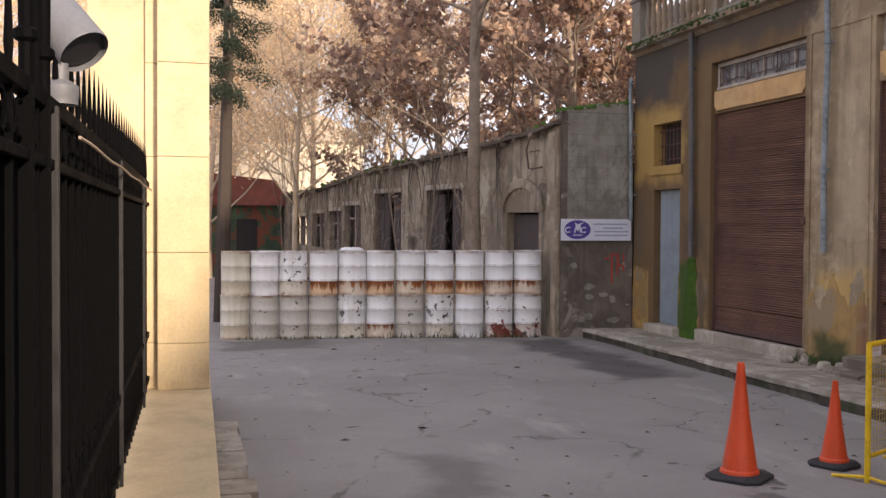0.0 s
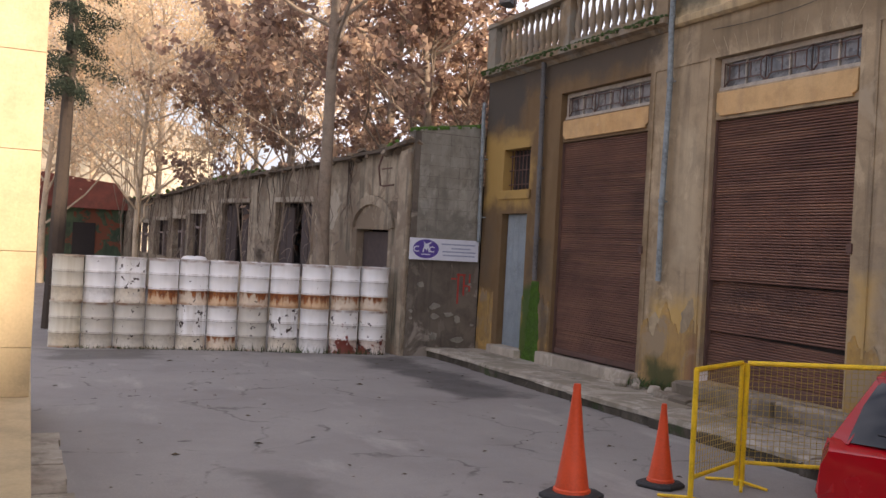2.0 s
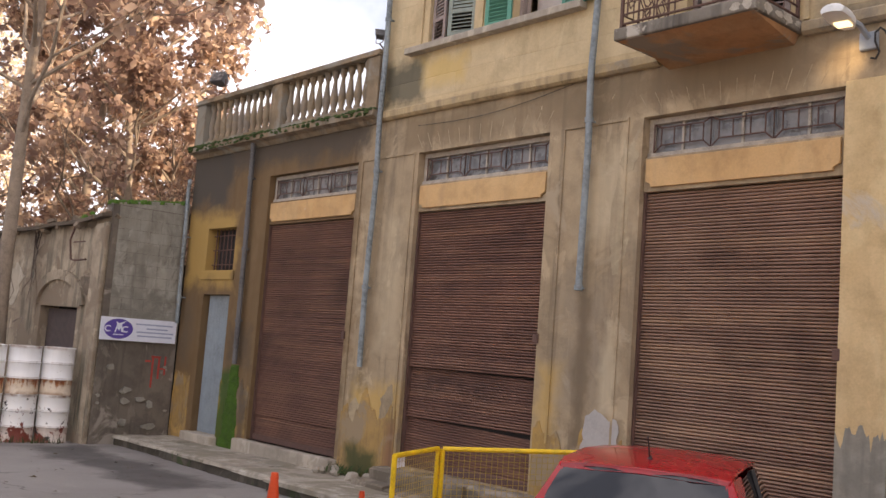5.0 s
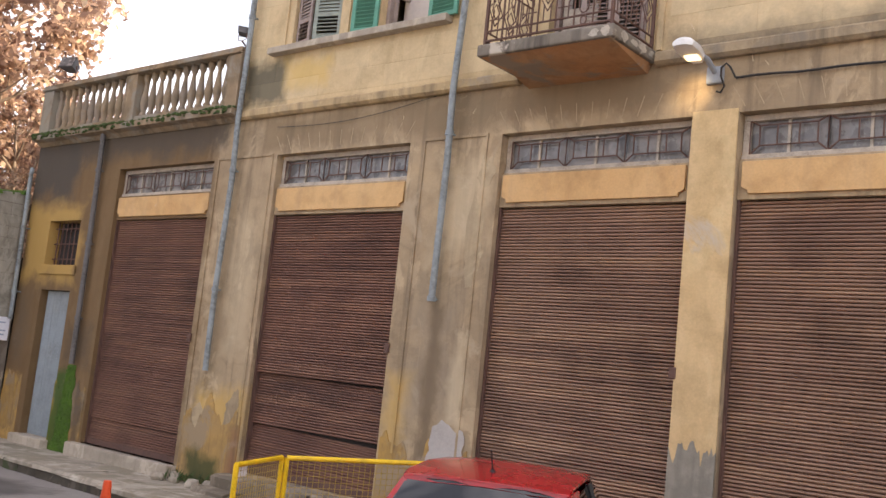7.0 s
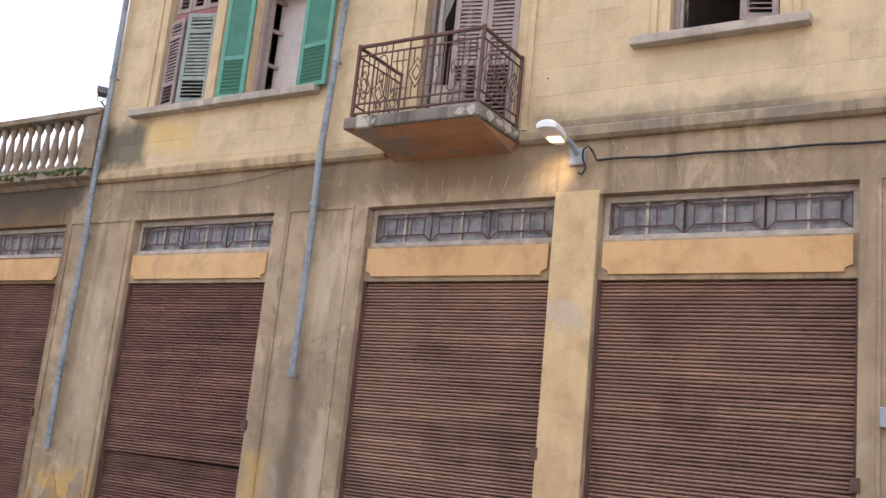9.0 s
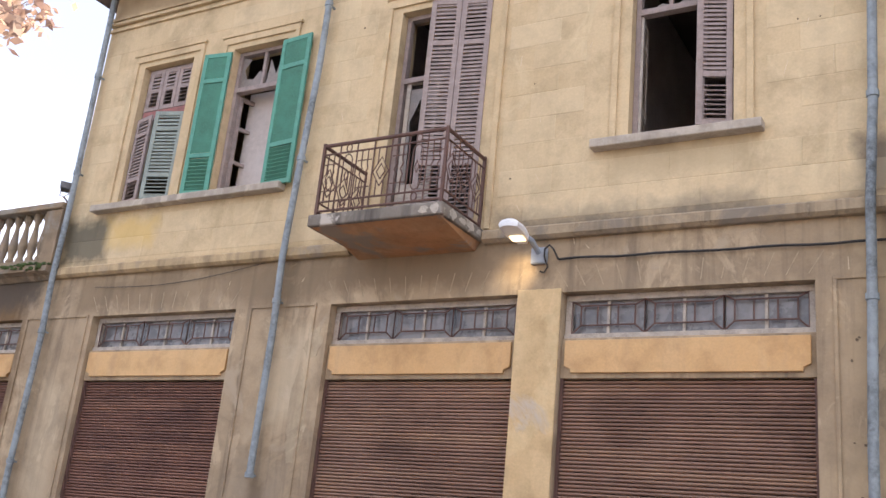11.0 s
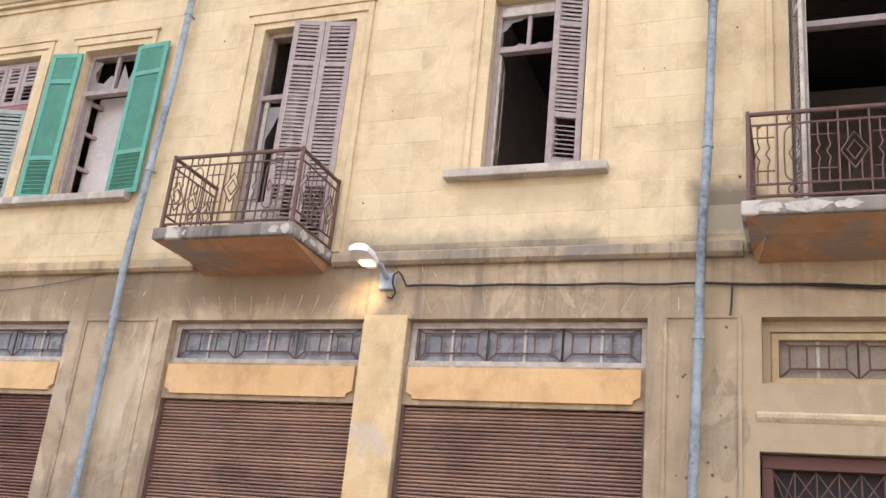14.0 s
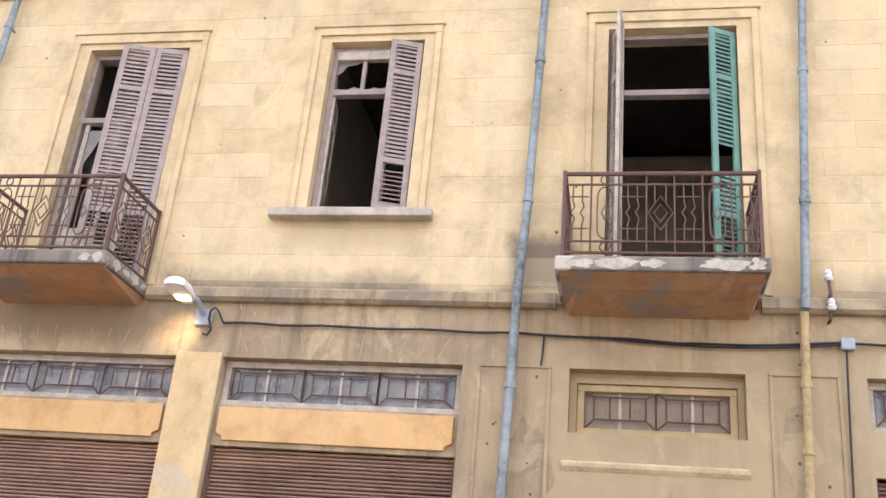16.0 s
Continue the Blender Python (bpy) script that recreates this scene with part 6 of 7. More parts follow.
# ---- drums ----
prof = [(0.27, 0.0), (0.292, 0.0), (0.292, 0.022), (0.283, 0.03), (0.283, 0.27), (0.294, 0.285), (0.294, 0.295), (0.283, 0.31), (0.283, 0.56), (0.294, 0.575), (0.294, 0.585), (0.283, 0.60),
        (0.283, 0.845), (0.292, 0.855), (0.292, 0.88), (0.276, 0.88), (0.274, 0.862), (0.0, 0.866)]
dm = MB().lathe(prof, (0, 0, 0), 32).mesh("oil_drum", smooth=True)
dm.set_sharp_from_angle(angle=radians(50))
DRUM_MESH = {}
for kind, mat in DRUMS.items():
    DRUM_MESH[kind] = dm.copy()
    DRUM_MESH[kind].materials.append(mat)
lidm = MB().lathe([(0.0, 0.0), (0.03, 0.0), (0.03, 0.012), (0.0, 0.014)], (0.15, 0.08, 0.865), 10).mesh("bung")
lidm.materials.append(RUSTY_IRON)
rnd = random.Random(41)
DX = (-8.43, -8.35, -8.25, -8.17, -8.10, -7.98, -7.83, -7.63, -7.44, -7.29, -7.16)
LOOKS = {"clean": "white oil drum with clean flat paint", "band": "white oil drum with a broad orange rust band", "slight": "white oil drum tinged with rust near its foot",
         "chips": "white oil drum with dark chips in its paint", "old": "yellowed white oil drum with rusty ribs", "grey": "dirty greyed oil drum", "primer": "white oil drum worn to dark red primer"}
UPPER = ("old", "clean", "chips", "band", "slight", "band", "slight", "band", "band", "slight", "slight")
LOWER = ("old", "grey", "grey", "grey", "chips", "slight", "grey", "chips", "clean", "primer", "primer")
for i, dx in enumerate(DX):
    y = -7.86 + 0.5790 * i
    for j in range(2):
        kind = (LOWER, UPPER)[j][i]
        o = new("oil_drum", DRUM_MESH[kind])
        lean = rnd.gauss(0, 0.8) if j else 0
        o.matrix_basis = pose(dx + (rnd.gauss(0, 0.02) if j else 0), y + (rnd.gauss(0, 0.012) if j else 0), ground_z(dx) - 0.004 + j * 0.882, lean * 0.6, lean * 0.3, rnd.uniform(0, 360))
        tagged(o, LOOKS[kind] + (", stacked" if j else ""), "oil drum", "row of stacked oil drums")
        q = new("bung", lidm)
        q.parent = o
m = MB()
for k in range(7):
    a = k * math.tau / 7
    m.lathe([(0.10, 0.0), (0.13, 0.03), (0.09, 0.07), (0.02, 0.09)], (DX[4] + 0.1 * math.cos(a), -7.86 + 0.5790 * 4 + 0.13 * math.sin(a), ground_z(DX[4]) + 1.745), 8)
solo("plastic_bag", m, WHITE, (DX[4], -5.54, ground_z(DX[4]) + 1.745), "crumpled white bag lying on a drum", "bag", smooth=True)
m = MB()
for k in range(420):
    y = rnd.uniform(-7.96, -1.95)
    i = (y + 7.86) / 0.5790
    bx = float(np.interp(i, range(11), DX)) + 0.30 + abs(rnd.gauss(0, 0.07))
    h = rnd.uniform(0.03, 0.13) * (1.4 if y > -5 else 0.7)
    a = rnd.uniform(0, math.tau)
    g = ground_z(bx)
    m.add([(bx, y, g), (bx + 0.02 * math.cos(a), y + 0.02 * math.sin(a), g), (bx + 0.05 * math.sin(a), y + 0.05 * math.cos(a), g + h)], [(0, 1, 2)])
solo("weeds", m, GRASS, (-7.4, -5, 0.09), "thin green weeds along the drums", "weeds", kind="stuff")

# ---- traffic cones ----


def cone(x, y, h, yaw):
    z = ground_z(x)
    t = thing("traffic_cone", (x, y, z), "tall orange traffic cone on a black rubber base" if h > 0.9 else "shorter orange traffic cone on a black rubber base", "cone", "traffic cones")
    m = MB()
    s = 0.235 * h / 0.95
    oct_ = [(s, s * 0.62), (s * 0.62, s), (-s * 0.62, s), (-s, s * 0.62), (-s, -s * 0.62), (-s * 0.62, -s), (s * 0.62, -s), (s, -s * 0.62)]
    mm = pose(x, y, z, 0, -1.4, yaw)
    m.loft([[mm @ Vector((a, b, 0.003)) for a, b in oct_], [mm @ Vector((a, b, 0.03)) for a, b in oct_], [mm @ Vector((a * 0.86, b * 0.86, 0.05)) for a, b in oct_]])
    part("base", m, RUBBER, t, "black rubber base", 0.006)
    m = MB()
    m.lathe([(s * 0.68, 0.05), (s * 0.66, 0.075), (s * 0.60, 0.085), (s * 0.34, h * 0.5), (s * 0.14, h * 0.94), (s * 0.15, h * 0.95), (s * 0.12, h), (s * 0.05, h)], (x, y, z), 24)
    part("body", m, CONE_O, t, "", 0, True)


cone(4.30, -4.50, 0.975, 35)
cone(4.15, -3.45, 0.76, 20)
cone(3.01, -8.83, 0.50, 10)

# ---- yellow mesh barrier ----


def barrier(p, q, label, rise=0.0):
    z = ground_z(p[0])
    a, b = Vector((*p, z)), Vector((*q, z + rise))
    u = (b - a).normalized()
    t = thing("mesh_barrier", tuple(a), label, "barrier", "yellow mesh barriers")
    H, B = 1.15, 0.22
    m = MB()
    for e in (a, b):
        m.tube([e + Vector((0, 0, 0.0)), e + Vector((0, 0, H))], 0.024, 8)
    m.tube([a + Vector((0, 0, H)), b + Vector((0, 0, H))], 0.024, 8)
    m.tube([a + Vector((0, 0, B)), b + Vector((0, 0, B))], 0.02, 8)
    part("frame", m, BARRIER_Y, t, "", 0, True)
    nrm = Vector((-u.y, u.x, 0))
    for e in (a, b):
        m = MB()
        m.tube([e + nrm * 0.30 + Vector((0, 0, 0.012)), e + Vector((0, 0, 0.05)), e - nrm * 0.30 + Vector((0, 0, 0.012))], 0.016, 6)
        part("foot", m, BARRIER_Y, t)
    m = MB()
    L = (b - a).length
    n = int(L / 0.052)
    for i in range(1, n):
        c = a + u * (L * i / n)
        m.ring(c + Vector((0, 0, B)), c + Vector((0, 0, H)), 0.0028, 0.0028, 4, False)
    for i in range(1, 17):
        zz = Vector((0, 0, B + (H - B) * i / 17))
        m.ring(a + zz, b + zz, 0.0028, 0.0028, 4, False)
    part("wire_mesh", m, plain("dull_yellow_wire", (0.42, 0.29, 0.06), 0.6, 0.2, 0.3, 9.0, 0.0), t, kind="stuff")
    return t


barrier((4.28, -2.675), (4.72, -3.57), "short yellow steel mesh barrier turned towards the cones")
barrier((4.31, -2.635), (5.72, -1.115), "yellow steel mesh barrier behind the red car", 0.10)
m = MB()
mm = look((4.66, -3.45, ground_z(4.6) + 1.08), (5.6, -3.0, ground_z(4.6) + 1.08))
m.box(-0.09, 0.09, -0.045, 0.045, -0.002, 0.002, mm)
solo("tag_plate", m, WHITE, (4.66, -3.45, ground_z(4.6) + 1.06), "small pale plate wired to the barrier", "plate")

# ---- red hatchback ----
CARZ = ground_z(7.2)
CM = pose(7.38, -3.81, CARZ, 0, 0, 25) @ Matrix.Diagonal((1, 1, 0.935, 1))
car = thing("red_car", (7.38, -3.81, CARZ), "parked red hatchback seen from behind, with tinted rear glass", "car")


class CB(MB):
    """Builds in the car's axes: x across, y forwards from the tail, z up."""

    def world(self):
        self.v = [tuple(CM @ Vector(p)) for p in self.v]
        return self


def body_row(y, w, z0, z1, crown=0.02):
    """Half-rounded section of the lower body."""
    return [(-w * 0.86, y, z0), (-w * 0.98, y, z0 + 0.10), (-w, y, (z0 + z1) * 0.5), (-w * 0.985, y, z1 - 0.10), (-w * 0.93, y, z1), (0, y, z1 + crown),
            (w * 0.93, y, z1), (w * 0.985, y, z1 - 0.10), (w, y, (z0 + z1) * 0.5), (w * 0.98, y, z0 + 0.10), (w * 0.86, y, z0)]


m = CB()
m.loft([body_row(0.0, 0.70, 0.38, 0.66), body_row(0.03, 0.80, 0.27, 0.92), body_row(0.16, 0.835, 0.22, 0.99), body_row(0.55, 0.845, 0.20, 1.0), body_row(1.2, 0.845, 0.20, 0.985), body_row(2.0, 0.845, 0.20, 0.965),
        body_row(2.75, 0.84, 0.20, 0.93), body_row(3.2, 0.82, 0.22, 0.86), body_row(3.55, 0.76, 0.25, 0.76), body_row(3.70, 0.60, 0.30, 0.62)])
part("body", m.world(), CAR_RED, car, "", 0.0, True)


def roof_row(y, wb, zb, wt, zt):
    return [(-wb, y, zb), (-wt - 0.02, y, zt - 0.09), (-wt, y, zt - 0.03), (-wt * 0.6, y, zt), (0, y, zt + 0.015), (wt * 0.6, y, zt), (wt, y, zt - 0.03), (wt + 0.02, y, zt - 0.09), (wb, y, zb)]


# roof shell with its spoiler lip
m = CB()
m.loft([[(x, y, z) for x, y, z in row] + [(x * 0.97, y, z - 0.05) for x, y, z in reversed(row)] for row in
        ([(-0.60, 0.46, 1.425), (-0.35, 0.40, 1.445), (0, 0.38, 1.452), (0.35, 0.40, 1.445), (0.60, 0.46, 1.425)],
         [(-0.61, 0.62, 1.455), (-0.36, 0.60, 1.478), (0, 0.60, 1.487), (0.36, 0.60, 1.478), (0.61, 0.62, 1.455)],
         [(-0.62, 1.2, 1.48), (-0.38, 1.2, 1.507), (0, 1.2, 1.52), (0.38, 1.2, 1.507), (0.62, 1.2, 1.48)],
         [(-0.61, 1.8, 1.465), (-0.38, 1.8, 1.49), (0, 1.8, 1.50), (0.38, 1.8, 1.49), (0.61, 1.8, 1.465)],
         [(-0.585, 2.2, 1.40), (-0.36, 2.2, 1.425), (0, 2.2, 1.435), (0.36, 2.2, 1.425), (0.585, 2.2, 1.40)])])
part("roof", m.world(), CAR_RED, car, "", 0.012, True)
# glass
m = CB()
m.loft([[(-0.66, 0.125, 0.985), (-0.3, 0.085, 0.99), (0.0, 0.075, 0.992), (0.3, 0.085, 0.99), (0.66, 0.125, 0.985)],
        [(-0.62, 0.30, 1.23), (-0.3, 0.255, 1.235), (0.0, 0.245, 1.24), (0.3, 0.255, 1.235), (0.62, 0.30, 1.23)],
        [(-0.565, 0.47, 1.405), (-0.3, 0.41, 1.425), (0.0, 0.40, 1.43), (0.3, 0.41, 1.425), (0.565, 0.47, 1.405)]], closed=False, caps=False)
part("rear_window", m.world(), CAR_GLASS, car, "dark tinted rear glass", 0, True)
m = CB()
m.loft([[(-0.70, 2.95, 0.93), (0, 3.05, 0.94), (0.70, 2.95, 0.93)], [(-0.57, 2.2, 1.39), (0, 2.24, 1.41), (0.57, 2.2, 1.39)]], closed=False, caps=False)
part("windscreen", m.world(), CAR_GLASS, car, "", 0, True)
for s in (-1, 1):
    m = CB()
    m.loft([[(s * 0.775, 0.42, 0.995), (s * 0.785, 1.3, 0.98), (s * 0.77, 2.55, 0.95)], [(s * 0.63, 0.74, 1.40), (s * 0.632, 1.3, 1.435), (s * 0.60, 2.08, 1.385)]], closed=False, caps=False)
    part("side_window", m.world(), CAR_GLASS, car, "", 0, True)
    m = CB()
    m.loft([[(s * 0.64, 0.10, 0.97), (s * 0.79, 0.20, 0.98), (s * 0.79, 0.46, 0.995), (s * 0.68, 0.30, 0.985)],
            [(s * 0.555, 0.455, 1.40), (s * 0.60, 0.50, 1.42), (s * 0.625, 0.76, 1.44), (s * 0.60, 0.60, 1.43)]])
    part("rear_pillar", m.world(), CAR_RED, car, "", 0.01, True)
    m = CB()
    m.tube([(s * 0.775, 1.35, 0.98), (s * 0.635, 1.35, 1.43)], 0.03, 6)
    part("door_pillar", m.world(), CAR_TRIM, car)
    m = CB()
    m.loft([[(s * 0.80, 0.02, 0.60), (s * 0.855, 0.12, 0.60), (s * 0.852, 0.22, 0.64), (s * 0.845, 0.24, 0.90), (s * 0.80, 0.16, 1.0), (s * 0.68, 0.04, 0.93), (s * 0.69, -0.005, 0.64)],
            [(s * 0.76, 0.10, 0.62), (s * 0.80, 0.18, 0.62), (s * 0.80, 0.24, 0.66), (s * 0.80, 0.24, 0.88), (s * 0.76, 0.20, 0.96), (s * 0.66, 0.12, 0.90), (s * 0.66, 0.06, 0.66)]])
    part("tail_lamp", m.world(), CAR_LAMP, car, "glossy red tail lamp", 0.01, True)
    m = CB()
    m.loft([[(s * 0.80, 2.5, 0.98), (s * 0.96, 2.47, 0.97), (s * 0.97, 2.47, 1.10), (s * 0.82, 2.5, 1.10)], [(s * 0.80, 2.6, 1.0), (s * 0.93, 2.58, 1.0), (s * 0.94, 2.58, 1.08), (s * 0.82, 2.6, 1.08)]])
    part("wing_mirror", m.world(), CAR_RED, car, "", 0.01)
    for y in (0.62, 3.02):
        wl_ = MB()
        mm = CM @ pose(s * 0.76, y, 0.295, 0, 90, 0)
        q = MB().lathe([(0.19, -0.10), (0.28, -0.10), (0.295, -0.06), (0.295, 0.06), (0.28, 0.10), (0.19, 0.10)], (0, 0, 0), 24)
        wl_.add([mm @ Vector(p) for p in q.v], q.f)
        wheel = part("wheel", wl_, RUBBER, car, "black tyre")
        q = MB().lathe([(0.03, -0.07), (0.195, -0.085), (0.195, 0.085), (0.03, 0.07)], (0, 0, 0), 20)
        part("rim", MB().add([mm @ Vector(p) for p in q.v], q.f), CHROME, wheel, "silver rim", fix=False)
m = CB()
m.loft([body_row(-0.06, 0.66, 0.30, 0.52, 0.0), body_row(-0.04, 0.78, 0.24, 0.57, 0.0), body_row(0.08, 0.84, 0.22, 0.60, 0.0), body_row(0.18, 0.852, 0.22, 0.59, 0.0)])
part("rear_bumper", m.world(), CAR_RED, car, "", 0.0, True)
m = CB()
m.tube([(-0.02, 0.055, 0.995), (0.03, 0.07, 1.03), (0.30, 0.12, 1.075)], 0.008, 5)
m.tube([(0.02, 0.10, 1.055), (0.48, 0.155, 1.065)], 0.007, 5)
m.lathe([(0.03, -0.01), (0.03, 0.03)], (0.0, 0.07, 0.99), 8)
m.v = [(-x, y, z) for x, y, z in m.v]
part("wiper", m.world(), CAR_TRIM, car)
m = CB()
m.tube([(0.0, 0.72, 1.49), (0.0, 0.60, 1.67)], 0.006, 5)
m.lathe([(0.025, -0.012), (0.02, 0.01), (0.008, 0.03)], (0.0, 0.72, 1.49), 8)
part("antenna", m.world(), CAR_TRIM, car)
m = CB()
for sg in (1, -1):
    m.prism([(sg * 0.0, 0.925 + sg * 0.045), (sg * 0.065, 0.925 + sg * 0.0), (sg * 0.035, 0.925 - sg * 0.022), (sg * -0.005, 0.925 + sg * 0.012), (sg * -0.05, 0.925 + sg * 0.012)], 0.012, 0.05)
part("badge", m.world(), CHROME, car, "small chrome emblem")
m = CB()
m.box(-0.26, 0.26, -0.075, 0.03, 0.42, 0.53)
part("number_plate", m.world(), SIGN_W, car, "pale blank plate", 0.004)
m = CB()
m.box(-0.2, 0.2, 0.75, 0.85, 0.92, 1.25)
m.box(-0.65, 0.65, 0.70, 0.80, 0.75, 1.05)
m.box(-0.62, -0.15, 1.7, 1.82, 0.7, 1.18)
m.box(0.15, 0.62, 1.7, 1.82, 0.7, 1.18)
part("seat", m.world(), CAR_TRIM, car)

# ---- garden wall, fence and gate pier on the camera's side ----
WZ = 0.93
SWING = Matrix.Translation((2.9, -9.31, 0)) @ Matrix.Rotation(radians(-1.5), 4, "Z") @ Matrix.Translation((-2.9, 9.31, 0))


def swung(ob, k=1.0):
    """The garden side runs at a slight angle to the street."""
    ob.matrix_basis = SWING @ Matrix.Translation(ob.location) @ Matrix.Scale(k, 4)


gw = thing("garden_wall", (3, -9.05, 0), "low yellow garden wall with a smooth sloping top", "wall", kind="structure")
m = MB()
m.box(-1.0, 16.0, -9.60, -8.96, -0.1, WZ - 0.10)
part("wall_body", m, YELLOW, gw)
m = MB()
m.box(-1.0, 16.0, -9.66, -8.775, WZ - 0.098, WZ)
part("coping", m, YELLOW, gw, "", 0.012)
pl = thing("gate_pier", (2.5, -9.1, WZ), "tall yellow rendered pier with faint block joints", "pillar", kind="structure")
m = MB()
m.box(2.10, 2.70, -9.80, -9.22, WZ, 7.5)
part("pier_back", m, YELLOW, pl, "", 0.02)
z, k = WZ, 0
for h in (0.40, 0.78, 0.82, 0.80, 0.78, 0.80, 0.80, 0.80, 0.5):
    b = MB()
    b.box(2.15, 2.84, -9.22, -8.79, z + 0.002, z + h - 0.002)
    part("ashlar_course", b, YELLOW, pl, "", 0.004)
    b = MB()
    b.box(2.11, 2.74, -9.32, -9.221, z + 0.002, z + h - 0.002)
    part("ashlar_course", b, YELLOW, pl, "", 0.004)
    z += h

fence = thing("iron_fence", (6.5, -9.30, WZ), "tall black wrought-iron fence with spear heads and scrollwork", "fence")
FY, FZ0, FZ1 = -9.31, 1.41, 2.69
for zz, hh in ((FZ0, 0.022), (FZ1, 0.022), (2.52, 0.015), (1.03, 0.02)):
    m = MB()
    m.box(2.76, 12.0, FY - 0.02, FY + 0.02, zz - hh, zz + hh)
    part("rail", m, BLACK_IRON, fence, "", 0.004)
bar_m = MB()
bar_m.box(-0.008, 0.008, -0.008, 0.008, 0.0, 1.76)
bar_m.lathe([(0.010, 1.76), (0.015, 1.775), (0.009, 1.79), (0.012, 1.83), (0.007, 1.95), (0.001, 2.06)], (0, 0, 0), 6)
bar_me = bar_m.mesh("spear_bar")
bar_me.materials.append(BLACK_IRON)
post_m = MB()
post_m.box(-0.017, 0.017, -0.017, 0.017, 0.0, 1.76)
post_m.lathe([(0.018, 1.76), (0.018, 1.86), (0.03, 1.87), (0.03, 1.89), (0.018, 1.90), (0.02, 2.1), (0.014, 2.45), (0.004, 2.5)], (0, 0, 0), 10)
post_me = post_m.mesh("fence_post")
post_me.materials.append(BLACK_IRON)
x = 2.95
while x < 12.0:
    o = new("spear_bar", bar_me)
    o.parent = fence
    o.location = Vector((x, FY, WZ + 0.004)) - Vector(base_of(fence))
    x += 0.19
for x in (8.86, 8.58):
    o = new("fence_post", post_me)
    o.parent = fence
    o.location = Vector((x, FY + 0.01, WZ + 0.004)) - Vector(base_of(fence))
for x in (8.43, 5.95, 3.62):
    m = MB()
    m.box(x - 0.016, x + 0.016, FY + 0.008, FY + 0.03, WZ + 0.004, FZ1)
    part("stile", m, plain("worn_black_iron", (0.018, 0.018, 0.02), 0.5, 0.2, 0.4, 9.0, 0.2), fence, "worn upright", 0.003)
# ring scrolls between the upper rails
ring_m = MB()
ring_m.tube([(0.048 * math.cos(a), 0, 0.048 * math.sin(a)) for a in [i * math.tau / 12 for i in range(13)]], 0.006, 4)
ring_me = ring_m.mesh("scroll")
ring_me.materials.append(BLACK_IRON)
x = 2.92
while x < 12.0:
    for zz in (2.605, 1.47, 1.09):
        o = new("scroll", ring_me)
        o.parent = fence
        o.location = Vector((x, FY, zz)) - Vector(base_of(fence))
    x += 0.115
m = MB()
m.box(2.8, 12.0, FY - 0.035, FY - 0.03, 1.005, 2.64)
part("backing_sheet", m, BLACK_IRON, fence, "black sheet behind the bars")
m = MB()
m.tube([(3.0 + i * 0.3, FY + 0.05, 2.63 + 0.004 * math.sin(i * 1.3)) for i in range(18)], 0.006, 5)
swung(solo("pale_cable", m, plain("pale_cable_sheath", (0.42, 0.33, 0.24), 0.6), (3.0, FY, 2.6), "pale cable tied along the fence rail", "cable", smooth=True))

swung(fence), swung(gw)

# floodlight drum on the fence
# pale lamp paint darkened in colour, so the lamp looks shaded despite the sun
SHADE_GREY = plain("shaded_lamp_paint", (0.16, 0.17, 0.19), 0.5, 0, 0.2, 8.0, 0.05)
fl = thing("security_light", (8.25, -9.30, 2.715), "small white cylindrical floodlight on a stubby base atop the fence", "lamp")
m = MB()
m.lathe([(0.042, 0.0), (0.042, 0.015), (0.044, 0.02), (0.044, 0.045), (0.03, 0.055), (0.02, 0.06), (0.02, 0.10)], (8.25, -9.30, 2.715), 20)
part("base", m, SHADE_GREY, fl, "", 0, True)
m = MB()
hm = look((8.23, -9.283, 2.898), (8.30, -9.19, 2.775))
q = MB().lathe([(0.064, -0.075), (0.066, -0.07), (0.062, 0.05), (0.05, 0.11), (0.0, 0.115)], (0, 0, 0), 24)
q.f = [f for f in q.f if len(f) == 4 or f[0] > 24]
m.add([hm @ Vector(p) for p in q.v], q.f)
part("housing", m, SHADE_GREY, fl, "pale grey cylindrical housing", 0, True)
m = MB()
q = MB().lathe([(0.058, -0.06), (0.058, -0.055)], (0, 0, 0), 24)
m.add([hm @ Vector(p) for p in q.v], q.f)
part("lens", m, CAR_TRIM, fl)
m = MB()
m.tube([hm @ Vector((-0.066, 0, 0.0)), hm @ Vector((-0.07, -0.06, 0.01)), hm @ Vector((0, -0.08, 0.015)), hm @ Vector((0.07, -0.06, 0.01)), hm @ Vector((0.066, 0, 0.0))], 0.006, 6)
part("yoke", m, SHADE_GREY, fl)
swung(fl, 1.25)
# stone edging and drain by the garden wall
eg = thing("edging", (1.5, -8.6, 0.2), "broken pale paving slabs along the garden wall", "paving", kind="structure")
rnd = random.Random(51)
x = 0.96
while x < 7.5:
    w = rnd.uniform(0.35, 0.6)
    b = MB()
    z = ground_z(x)
    b.box(x, x + w - 0.02, -8.83, -8.48 + rnd.uniform(-0.04, 0.04), z - 0.05, z + 0.07 + rnd.uniform(-0.015, 0.015))
    part("paving_slab", b, KERB, eg, fix=False)
    x += w
swung(eg)

